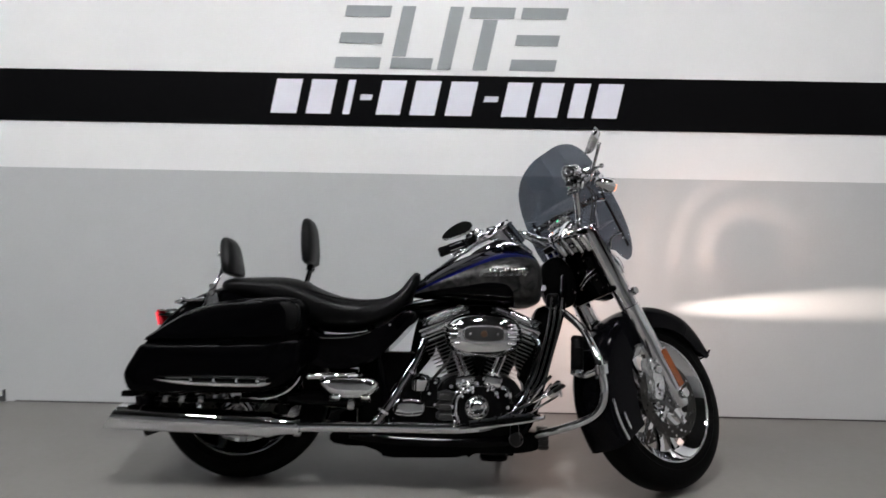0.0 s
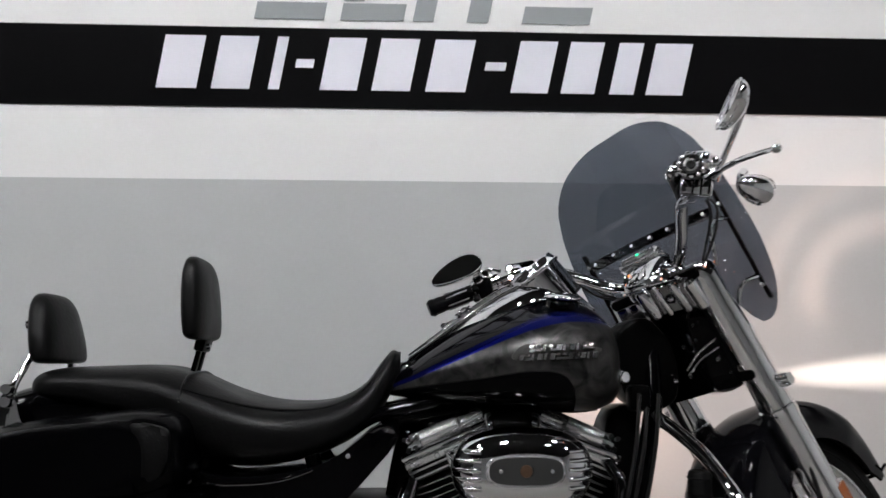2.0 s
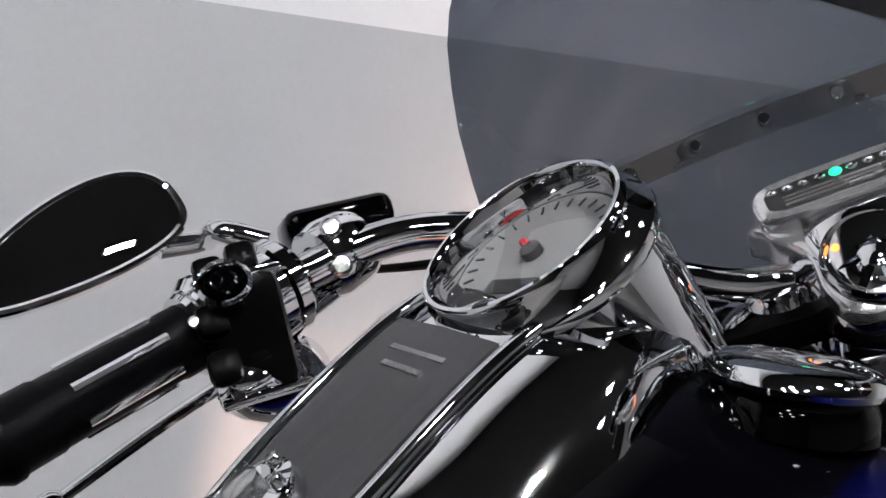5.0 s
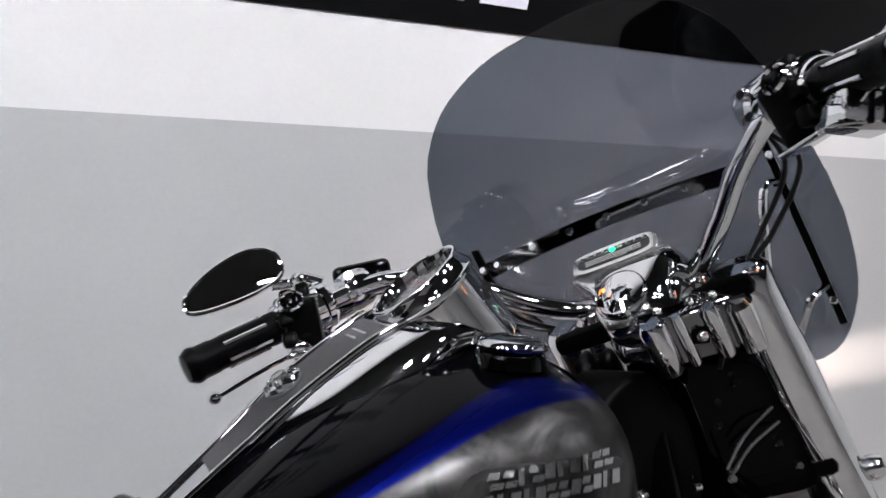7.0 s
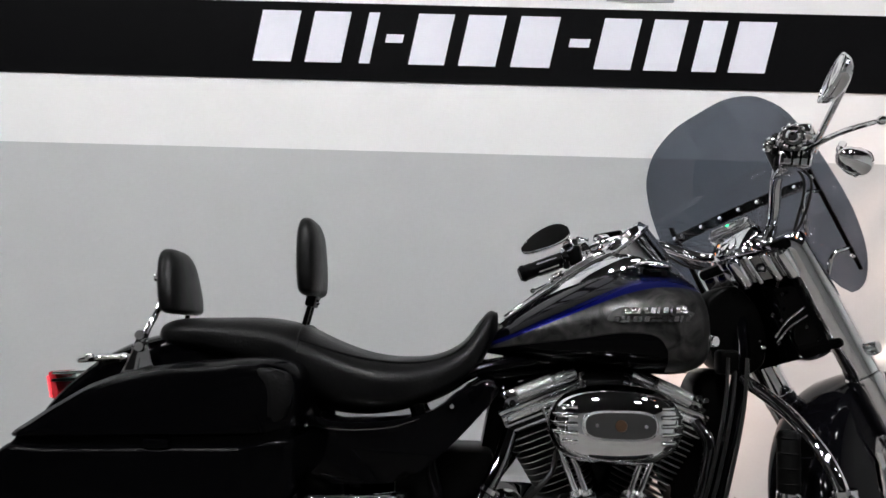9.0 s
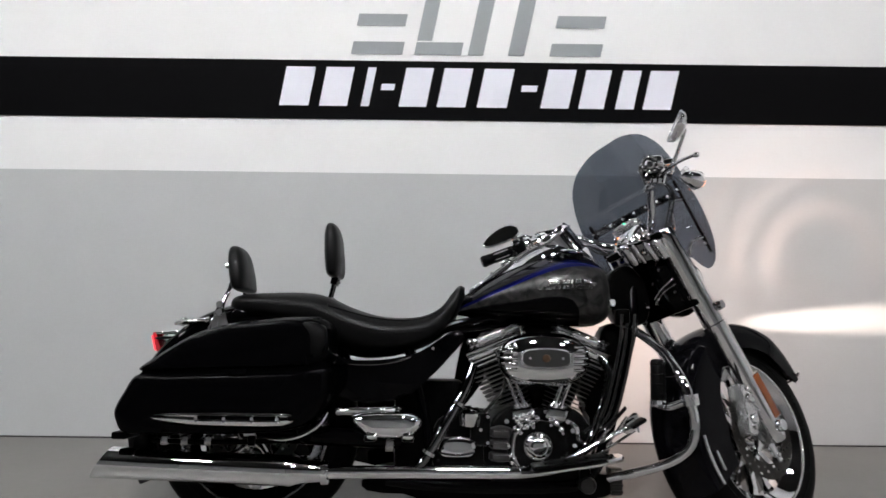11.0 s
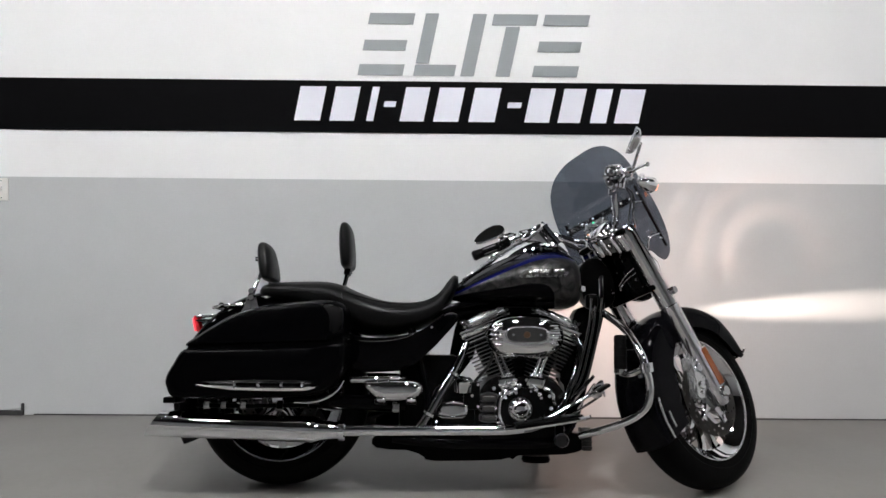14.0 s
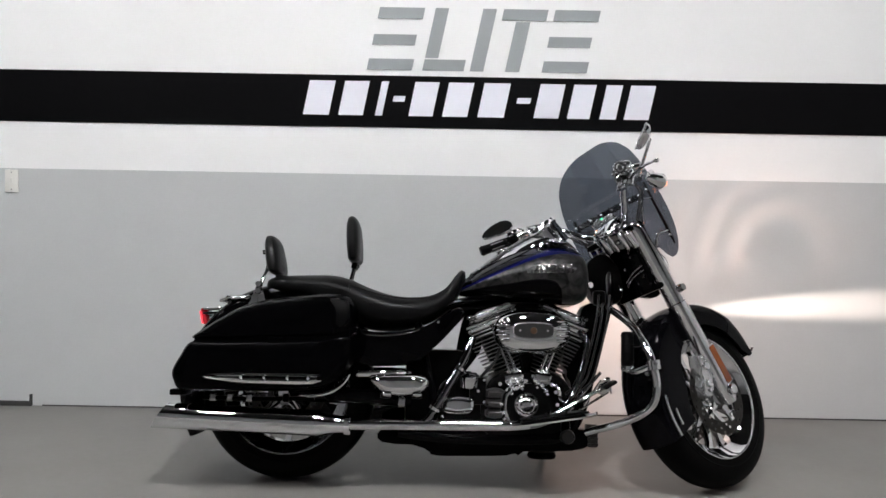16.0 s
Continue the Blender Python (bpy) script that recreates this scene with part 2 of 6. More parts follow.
def loft(bm, rings, cap=True, closed=True, loop=False):
    rows = [[bm.verts.new(v) for v in r] for r in rings]
    n = len(rows[0])
    pairs = list(zip(rows, rows[1:])) + ([(rows[-1], rows[0])] if loop else [])
    for a, b in pairs:
        for i in range(n if closed else n - 1):
            j = (i + 1) % n
            bm.faces.new((a[i], a[j], b[j], b[i]))
    if cap and not loop:
        bm.faces.new(rows[0])
        bm.faces.new(rows[-1])
    return rows


def tube(bm, pts, r, seg=12, n=6, closed=False, flat=1.0, raw=False):
    """Round bar along a smoothed path; r is one radius or one for each given point."""
    path = [Vector(q) for q in pts] if raw else smooth_path(pts, n, closed)
    m = len(path)
    if isinstance(r, (int, float)):
        rad = [r] * m
    else:
        rad = [r[min(int(i / max(m - 1, 1) * (len(r) - 1)), len(r) - 2)] * (1 - (i / max(m - 1, 1) * (len(r) - 1)) % 1 if i < m - 1 else 0)
               + r[min(int(i / max(m - 1, 1) * (len(r) - 1)) + 1, len(r) - 1)] * ((i / max(m - 1, 1) * (len(r) - 1)) % 1 if i < m - 1 else 1) for i in range(m)]
    u = None
    rings = []
    for i, p in enumerate(path):
        d = (path[(i + 1) % m] - path[i - 1]) if closed or 0 < i < m - 1 else (path[1] - path[0] if i == 0 else path[-1] - path[-2])
        d.normalize()
        if u is None:
            u = d.orthogonal().normalized()
        u = (u - d * u.dot(d)).normalized()
        w = d.cross(u)
        rings.append([p + rad[i] * (math.cos(a) * u + flat * math.sin(a) * w) for a in (2 * math.pi * k / seg for k in range(seg))])
    loft(bm, rings, loop=closed)
    return bm


def lathe(bm, prof, origin=(0, 0, 0), axis=(0, 1, 0), seg=40, close=False, arc=(0, 360)):
    """Profile of (radius, height along the axis), turned round the axis."""
    ax = Vector(axis).normalized()
    u = ax.orthogonal().normalized()
    w = ax.cross(u)
    o = Vector(origin)
    full = abs(arc[1] - arc[0]) >= 359.9
    count = seg if full else seg + 1
    rings = []
    for k in range(count):
        a = radians(arc[0] + (arc[1] - arc[0]) * k / seg)
        d = math.cos(a) * u + math.sin(a) * w
        rings.append([o + max(r, 0.0002) * d + h * ax for r, h in prof])
    loft(bm, rings, cap=not full and close, closed=close, loop=full)
    return bm


def box(bm, c, s, bevel=0.004, rot=(0, 0, 0), seg=2, taper=1.0):
    r = bmesh.ops.create_cube(bm, size=1)
    vs = r["verts"]
    for v in vs:
        k = taper if v.co.z > 0 else 1.0
        v.co = Vector((v.co.x * s[0] * k, v.co.y * s[1] * k, v.co.z * s[2]))
    if bevel:
        es = list({e for v in vs for e in v.link_edges})
        out = bmesh.ops.bevel(bm, geom=es, offset=bevel, segments=seg, profile=0.5, affect="EDGES")
        vs = list({v for f in out["faces"] for v in f.verts} | {v for v in vs if v.is_valid})
    m = pose(*c, *rot)
    bmesh.ops.transform(bm, matrix=m, verts=vs)
    return bm


def ball(bm, c, s, seg=16):
    r = bmesh.ops.create_uvsphere(bm, u_segments=seg, v_segments=max(seg // 2, 6), radius=1)
    bmesh.ops.transform(bm, matrix=Matrix.Translation(c) @ Matrix.Diagonal((*s, 1)), verts=r["verts"])
    return bm


def slab(bm, outline, y0, y1, bevel=0.004, seg=2):
    """A plate with an outline in the x-z plane, between y0 and y1."""
    a = [bm.verts.new((x, y0, z)) for x, z in outline]
    b = [bm.verts.new((x, y1, z)) for x, z in outline]
    n = len(a)
    fs = [bm.faces.new(a), bm.faces.new(b[::-1])] + [bm.faces.new((a[i], b[i], b[(i + 1) % n], a[(i + 1) % n])) for i in range(n)]
    if bevel:
        bmesh.ops.bevel(bm, geom=list({e for f in fs[:2] for e in f.edges}), offset=bevel, segments=seg, profile=0.5, affect="EDGES")
    return bm


def oval(cx, cz, a, b, n=40, p=2.0):
    out = []
    for k in range(n):
        t = 2 * math.pi * k / n
        c, s = math.cos(t), math.sin(t)
        out.append((cx + a * math.copysign(abs(c) ** (2 / p), c), cz + b * math.copysign(abs(s) ** (2 / p), s)))
    return out


def rounded(pts, n=5):
    """A smooth closed outline through points (x, z)."""
    return [(v.x, v.y) for v in smooth_path([(x, z, 0) for x, z in pts], n, True)]


def section(x, half, top, mid, bot, n=32, p_top=2.2, p_bot=2.6):
    """Cross-section at x: half width, height of top, of the widest line and of the bottom."""
    out = []
    for k in range(n):
        t = 2 * math.pi * k / n
        c, s = math.cos(t), math.sin(t)
        p = p_top if s > 0 else p_bot
        h = (top - mid) if s > 0 else (mid - bot)
        out.append(Vector((x, half * math.copysign(abs(c) ** (2 / p), c), mid + h * math.copysign(abs(s) ** (2 / p), s))))
    return out


def between(rows, x):
    for a, b in zip(rows, rows[1:]):
        if x <= b[0]:
            t = (x - a[0]) / (b[0] - a[0])
            t = max(0, min(1, t))
            return [p + (q - p) * t for p, q in zip(a[1:], b[1:])]
    return list(rows[-1][1:])


def spline_rows(rows, n=5):
    """Smoothed in-between rows of numbers."""
    out = []
    ext = [rows[0]] + list(rows) + [rows[-1]]
    for i in range(1, len(ext) - 2):
        a, b, c, d = ext[i - 1:i + 3]
        for k in range(n):
            t = k / n
            out.append([0.5 * (2 * q + (r - p) * t + (2 * p - 5 * q + 4 * r - s) * t * t + (3 * q - p - 3 * r + s) * t ** 3) for p, q, r, s in zip(a, b, c, d)])
    out.append(list(rows[-1]))
    return out


def spline_ring(rings, n=3):
    out = []
    ext = [rings[0]] + rings + [rings[-1]]
    for i in range(1, len(ext) - 2):
        a, b, c, d = ext[i - 1:i + 3]
        for k in range(n):
            t = k / n
            out.append([0.5 * (2 * q + (r - p) * t + (2 * p - 5 * q + 4 * r - s) * t * t + (3 * q - p - 3 * r + s) * t ** 3) for p, q, r, s in zip(a, b, c, d)])
    return out + [rings[-1]]


B = bmesh.new


# ---- the room ----
def structure(name, bm, material, label):
    return tagged(part(name, bm, material), label, kind="structure")


bm = B(); box(bm, ((ROOM_X0 + ROOM_X1) / 2, (ROOM_Y0 + WALL_Y) / 2, -0.1), (ROOM_X1 - ROOM_X0 + 0.6, WALL_Y - ROOM_Y0 + 0.6, 0.2), 0)
structure("floor", bm, FLOOR, "glossy grey epoxy coated concrete floor with faint stains")
bm = B(); box(bm, ((ROOM_X0 + ROOM_X1) / 2, WALL_Y + 0.1, DADO_Z / 2), (ROOM_X1 - ROOM_X0, 0.2, DADO_Z), 0)
structure("wall_north_lower", bm, WALL_GREY, "lower part of the wall painted satin light grey")
bm = B(); box(bm, ((ROOM_X0 + ROOM_X1) / 2, WALL_Y + 0.1, (DADO_Z + ROOM_H) / 2), (ROOM_X1 - ROOM_X0, 0.2, ROOM_H - DADO_Z), 0)
structure("wall_north_upper", bm, WALL_WHITE, "upper part of the wall painted white")
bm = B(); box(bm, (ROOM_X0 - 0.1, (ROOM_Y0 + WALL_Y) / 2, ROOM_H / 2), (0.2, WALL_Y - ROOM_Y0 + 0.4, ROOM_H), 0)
structure("wall_west", bm, ROOM_FAR, "plain near-black side wall, out of view, toned to darken reflections")
bm = B(); box(bm, (ROOM_X1 + 0.1, (ROOM_Y0 + WALL_Y) / 2, ROOM_H / 2), (0.2, WALL_Y - ROOM_Y0 + 0.4, ROOM_H), 0)
structure("wall_east", bm, WALL_WHITE, "plain white side wall of the showroom")
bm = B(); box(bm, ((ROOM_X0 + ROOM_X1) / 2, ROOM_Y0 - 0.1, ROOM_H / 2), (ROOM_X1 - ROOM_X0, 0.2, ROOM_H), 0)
structure("wall_south", bm, ROOM_BACK, "plain mid-grey wall behind the viewer, out of view, toned for reflections")
bm = B(); box(bm, ((ROOM_X0 + ROOM_X1) / 2, (ROOM_Y0 + WALL_Y) / 2, ROOM_H + 0.1), (ROOM_X1 - ROOM_X0 + 0.4, WALL_Y - ROOM_Y0 + 0.4, 0.2), 0)
structure("ceiling", bm, CEILING, "black painted showroom ceiling")

# black band across the wall
bm = B(); box(bm, ((ROOM_X0 + ROOM_X1) / 2, WALL_Y - 0.002, (BAND_LOW + BAND_HIGH) / 2), (ROOM_X1 - ROOM_X0 - 0.02, 0.004, BAND_HIGH - BAND_LOW), 0)
structure("trim_band", bm, VINYL_BLACK, "broad glossy black vinyl stripe across the white wall")


def slanted(bm, x0, x1, z0, z1, slant, y, thick=0.003):
    """A flat bar whose upright sides lean to the right."""
    a = [(x0, z0), (x1, z0), (x1 + slant * (z1 - z0), z1), (x0 + slant * (z1 - z0), z1)]
    return slab(bm, a, y - thick, y, 0)


# row of plain white bars on the band
bars = new("number_sign")
tagged(bars, "row of plain slanted white bars on the black wall stripe", "wall sign")
Z0, Z1, SL = 1.478, 1.645, 0.20
for x0, x1, tall in ((-0.152, 0.005, 1), (0.022, 0.173, 1), (0.203, 0.268, 1), (0.290, 0.352, 0), (0.368, 0.517, 1), (0.534, 0.688, 1), (0.708, 0.868, 1),
                     (0.900, 0.972, 0), (0.985, 1.137, 1), (1.150, 1.290, 1), (1.310, 1.420, 1), (1.430, 1.582, 1)):
    z0, z1 = (Z0, Z1) if tall else (1.548, 1.575)
    bm = B()
    slanted(bm, x0, x1 - SL * (z1 - z0) * 0.9, z0, z1, SL, WALL_Y - 0.005)
    part("bar", bm, VINYL_WHITE, bars)

# large grey bars above the band
mark = new("wall_mark")
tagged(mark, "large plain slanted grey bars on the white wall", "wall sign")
H0, H1 = 1.702, 2.007
SG = 0.205


def mark_bar(x0, x1, f0, f1):
    """x at the mark's foot line; f0, f1 are fractions of its height."""
    z0, z1 = H0 + (H1 - H0) * f0, H0 + (H1 - H0) * f1
    bm = B()
    slanted(bm, x0 + SG * (z0 - H0), x1 + SG * (z0 - H0), z0, z1, SG, WALL_Y - 0.001)
    part("bar", bm, VINYL_GREY, mark)


for x in (0.159, 1.020):
    mark_bar(x, x + 0.222, 0.0, 0.18)
    mark_bar(x, x + 0.210, 0.40, 0.57)
    mark_bar(x, x + 0.222, 0.82, 1.0)
mark_bar(0.433, 0.498, 0.20, 1.0)
mark_bar(0.433, 0.636, 0.0, 0.18)
mark_bar(0.666, 0.733, 0.0, 1.0)
mark_bar(0.840, 0.910, 0.0, 0.80)
mark_bar(0.768, 0.986, 0.82, 1.0)

# switch plate and the gap at the foot of the wall
plate = tagged(part("switch_plate", box(B(), (-1.594, WALL_Y - 0.004, 1.125), (0.067, 0.008, 0.112), 0.003), PLATE), "small ivory plastic light switch plate on the wall", "light switch")
part("toggle", box(B(), (-1.594, WALL_Y - 0.011, 1.128), (0.010, 0.012, 0.024), 0.002), PLATE, plate)
for dz in (-0.042, 0.042):
    bm = B(); lathe(bm, [(0.0, -0.0012), (0.003, -0.0008), (0.003, 0.0)], (-1.594, WALL_Y - 0.0085, 1.125 + dz), (0, 1, 0), 10); part("screw", bm, SATIN_CHROME, plate)
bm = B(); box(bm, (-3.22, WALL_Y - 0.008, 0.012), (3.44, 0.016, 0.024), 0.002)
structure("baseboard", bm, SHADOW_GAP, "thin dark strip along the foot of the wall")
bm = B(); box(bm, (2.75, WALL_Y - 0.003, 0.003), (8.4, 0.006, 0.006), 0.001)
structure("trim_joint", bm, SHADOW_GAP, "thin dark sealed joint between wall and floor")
bm = B(); box(bm, (-1.505, WALL_Y - 0.006, 0.030), (0.012, 0.012, 0.058), 0.002)
structure("trim_stop", bm, SHADOW_GAP, "small dark upright stop at the foot of the wall")


# ceiling lights
def ceiling_light(x, y, lit):
    root = tagged(new("ceiling_light"), "narrow white LED panel light hanging under the ceiling", "ceiling light", "showroom ceiling lights")
    root.matrix_basis = pose(x, y, ROOM_H)
    w, d = 0.30, 0.26
    for sx, sy, cx, cy in ((w + 0.06, 0.03, 0, d / 2 + 0.015), (w + 0.06, 0.03, 0, -d / 2 - 0.015), (0.03, d, w / 2 + 0.015, 0), (0.03, d, -w / 2 - 0.015, 0)):
        part("frame", box(B(), (cx, cy, -0.04), (sx, sy, 0.08), 0.003), SATIN_CHROME, root)
    part("diffuser", box(B(), (0, 0, -0.055), (w, d, 0.01), 0), lit, root)
    return root


for x, y in ((-3.0, -0.9), (-1.3, -0.9), (2.9, -0.9), (-3.0, -2.4), (-1.3, -2.4), (2.7, -2.4), (4.7, -2.4), (-2.2, -1.6), (-4.4, -1.6)):
    ceiling_light(x, y, PANEL_LIT)
ceiling_light(0.75, -1.7, PANEL_BRIGHT)


# ---- the motorcycle ----
bike = tagged(new("motorcycle"), "black and charcoal touring motorcycle leaning on its stand, front wheel turned", "motorcycle")
bike.matrix_basis = Matrix.Translation(BIKE_AT) @ pose(0, 0, 0, 0, 0, BIKE_YAW) @ pose(0, 0, 0, -LEAN_DEG, 0, 0)
AXIS = Vector((-math.sin(radians(RAKE)), 0, math.cos(radians(RAKE))))
STEER = Matrix.Translation(FRONT_AXLE) @ Matrix.Rotation(radians(STEER_DEG), 4, AXIS) @ Matrix.Translation(-FRONT_AXLE)


DROP = [0.0]
# the right-hand controls sit a little inward of the left-hand ones
SIDE = [Matrix.Identity(4)]
RIGHT_GROUP = Matrix.Translation((-0.030, 0.110, -0.012))
LEFT_MIRROR = Matrix.Translation((0.004, 0.016, 0.004))
RIGHT_SIGNAL = Matrix.Translation((0.0, -0.040, -0.012))


def P(name, bm, material, parent=bike, label="", steer=False, sharp=38):
    return part(name, bm, material, parent, label, SIDE[0] @ STEER if steer else Matrix.Translation((0, 0, DROP[0])), sharp)


def bolt(at, axis, parent, r=0.006, h=0.006, steer=False, material=CHROME):
    bm = B(); lathe(bm, [(0.0, h), (r * 0.75, h), (r, h * 0.6), (r, -h * 0.4), (0, -h * 0.4)], at, axis, 10)
    return P("bolt", bm, material, parent, steer=steer)


# wheels
def tyre_profile(R, half, rim):
    out = []
    for k in range(25):
        a = math.pi * k / 24
        c, s = math.cos(a), math.sin(a)
        out.append((rim + (R - rim) * abs(s) ** 0.62, half * math.copysign(abs(c) ** 0.75, c)))
    return out + [(rim - 0.012, -half * 0.7), (rim - 0.012, half * 0.7)]


def wheel(name, at, R, half, rim, spokes, steer, label):
    tread = B(); lathe(tread, tyre_profile(R, half, rim), at, (0, 1, 0), 72, close=True)
    tyre = P(name, tread, RUBBER, bike, label, steer)
    for sy in (-1, 1):
        bm = B(); lathe(bm, [(rim + 0.022, sy * half * 0.985), (rim + 0.026, sy * half * 1.015), (rim + 0.030, sy * half * 0.985)], at, (0, 1, 0), 64); P("sidewall_ridge", bm, RUBBER, tyre, steer=steer)
    h = half * 0.80
    bm = B()
    lathe(bm, [(rim + 0.006, -h - 0.006), (rim + 0.008, -h), (rim - 0.010, -h + 0.004), (rim - 0.022, -h * 0.75), (rim - 0.040, -h * 0.5), (rim - 0.040, h * 0.5), (rim - 0.022, h * 0.75),
               (rim - 0.010, h - 0.004), (rim + 0.008, h), (rim + 0.006, h + 0.006), (rim - 0.006, h + 0.006), (rim - 0.016, h - 0.006), (rim - 0.046, h * 0.45), (rim - 0.046, -h * 0.45),
               (rim - 0.016, -h + 0.006), (rim - 0.006, -h - 0.006)], at, (0, 1, 0), 64, close=True)
    for sy in (-1, 1):
        edge = B(); lathe(edge, [(rim + 0.0055 * math.cos(q), sy * (h + 0.007) + 0.0050 * math.sin(q)) for q in (2 * math.pi * k / 8 for k in range(8))], at, (0, 1, 0), 64, close=True); P("rim_edge", edge, EMBLEM, tyre, steer=steer)
    P("rim", bm, CHROME, tyre, "polished chrome wheel rim", steer)
    bm = B(); lathe(bm, [(0.0, -half * 0.9), (0.020, -half * 0.9), (0.024, -half * 0.8), (0.030, -half * 0.7), (0.040, -half * 0.3), (0.040, half * 0.3), (0.030, half * 0.7), (0.024, half * 0.8), (0.02, half * 0.9), (0, half * 0.9)], at, (0, 1, 0), 32)
    P("hub", bm, CHROME, tyre, steer=steer)
    for k in range(spokes):
        for side in (-0.5, 0.5):
            a = 2 * math.pi * (k + side * 0.34) / spokes
            rings = []
            for r, w, t, turn in ((0.034, 0.013, 0.020, -side * 0.02), (0.10, 0.008, 0.013, side * 0.06), (0.16, 0.009, 0.011, side * 0.10), (rim - 0.038, 0.014, 0.012, side * 0.05)):
                aa = a + turn * 2
                d, q = Vector((math.cos(aa), 0, math.sin(aa))), Vector((-math.sin(aa), 0, math.cos(aa)))
                o = Vector(at) + d * r
                rings.append([o + q * w + Vector((0, t, 0)), o + q * w * 1.2, o + q * w + Vector((0, -t, 0)), o - q * w + Vector((0, -t, 0)), o - q * w * 1.2, o - q * w + Vector((0, t, 0))])
            bm = B(); loft(bm, rings); P("spoke", bm, CHROME, tyre, steer=steer, sharp=30)
    return tyre


def brake_disc(at, y, R, inner, parent, steer):
    bm = B()
    rings, nt, nr = [], 90, 7
    for i in range(nr + 1):
        r = inner + (R - inner) * i / nr
        rings.append([bm.verts.new((at[0] + r * math.cos(2 * math.pi * k / nt), y, at[2] + r * math.sin(2 * math.pi * k / nt))) for k in range(nt)])
    for i in range(nr):
        for k in range(nt):
            if (i in (1, 3, 5)) and (k + i * 2) % 6 == 0:
                continue
            bm.faces.new((rings[i][k], rings[i][(k + 1) % nt], rings[i + 1][(k + 1) % nt], rings[i + 1][k]))
    bmesh.ops.solidify(bm, geom=bm.faces[:], thickness=0.005)
    P("brake_disc", bm, DISC_STEEL, parent, "drilled brushed steel brake disc", steer)
    bm = B(); lathe(bm, [(0.018, -0.014), (0.034, -0.013), (0.046, -0.006), (0.052, 0.0), (0.046, 0.008), (0.018, 0.010)], (at[0], y, at[2]), (0, 1, 0), 36, close=True)
    carrier = P("disc_carrier", bm, DARKENED_CHROME, parent, "dark hub of the disc with five arms", steer=steer)
    for k in range(5):
        a = 2 * math.pi * k / 5 + 0.3
        out = Vector((math.cos(a), 0, math.sin(a)))
        aside = Vector((-math.sin(a), 0, math.cos(a)))
        bm = B(); loft(bm, [[Vector((at[0], y, at[2])) + out * r + aside * w * p + Vector((0, q, 0)) for p, q in ((-1, 0.004), (1, 0.004), (1, -0.004), (0.6, -0.008), (-0.6, -0.008), (-1, -0.004))] for r, w in ((0.040, 0.020), (0.065, 0.012), (inner, 0.011), (inner + 0.008, 0.014))]); P("carrier_arm", bm, CHROME, carrier, steer=steer)
    for k in range(5):
        a = 2 * math.pi * k / 5 + 0.3
        bolt((at[0] + (inner - 0.012) * math.cos(a), y - 0.006, at[2] + (inner - 0.012) * math.sin(a)), (0, -1, 0), parent, 0.008, 0.007, steer)


rear = wheel("rear_wheel", REAR_AXLE, 0.325, 0.080, 0.236, 7, False, "rear wheel with wide black tyre and chrome rim")
brake_disc(REAR_AXLE, -0.100, 0.146, 0.100, rear, False)
WHEEL_AT = FRONT_AXLE + Vector((-0.014, 0, -0.011))
front = wheel("front_wheel", WHEEL_AT, 0.326, 0.066, 0.232, 7, True, "front wheel with black tyre and chrome cast spokes")
brake_disc(WHEEL_AT, -0.080, 0.146, 0.098, front, True)
brake_disc(WHEEL_AT, 0.080, 0.146, 0.098, front, True)


# fenders
def fender(centre, R, a0, a1, half, skirts, n=40):
    """A U-shaped guard round a wheel, from angle a0 to a1; skirts: depth of the side along it."""
    bm = B()
    rings = []
    for k in range(n + 1):
        f = k / n
        a = radians(a0 + (a1 - a0) * f)
        sk = between(skirts, f)[0]
        nose = min(1, 0.30 + 4.0 * f) if f < 0.18 else 1.0
        d = Vector((math.cos(a), 0, math.sin(a)))
        prof = []
        for y, drop in ((-1, 1.0), (-1, 0.72), (-1, 0.45), (-0.99, 0.22), (-0.93, 0.08), (-0.80, 0.0), (-0.5, -0.055), (0, -0.075), (0.5, -0.055), (0.80, 0.0), (0.93, 0.08), (0.99, 0.22), (1, 0.45), (1, 0.72), (1, 1.0)):
            depth = sk * drop if drop > 0 else 0.16 * drop
            prof.append(Vector(centre) + d * (R - depth) + Vector((0, half * y * (0.55 + 0.45 * nose), 0)))
        inner = [v - d * 0.0035 * (1 if abs(v.y - centre[1]) < half * 0.85 else 0) - Vector((0, 0.0035 * math.copysign(1, v.y - centre[1]), 0)) * (1 if abs(v.y - centre[1]) > half * 0.6 else 0) for v in prof]
        rings.append(prof + inner[::-1])
    loft(bm, rings)
    return bm


front_fender = P("front_fender", fender(FRONT_AXLE, 0.352, 33, 214, 0.088, [(0, 0.030), (0.05, 0.062), (0.15, 0.080), (0.45, 0.092), (0.62, 0.13), (0.8, 0.17), (1, 0.15)]), FENDER_GREY, bike, "charcoal pearl front mudguard with deep sides", True)
for s in (-1, 1):
    bm = B(); tube(bm, [FRONT_AXLE + Vector(((0.352 - 0.035) * math.cos(radians(a)), s * 0.0955, (0.352 - 0.035) * math.sin(radians(a)))) for a in (186, 194, 203, 213)], 0.0046, 8); P("trim_strip", bm, EMBLEM, front_fender, "thin chrome trim strip", True)
    bm = B(); tube(bm, [FRONT_AXLE + Vector(((0.352 - 0.070) * math.cos(radians(a)), s * 0.0955, (0.352 - 0.070) * math.sin(radians(a)))) for a in (196, 202, 208)], 0.0040, 8); P("trim_strip", bm, EMBLEM, front_fender, "thin chrome trim strip", True)
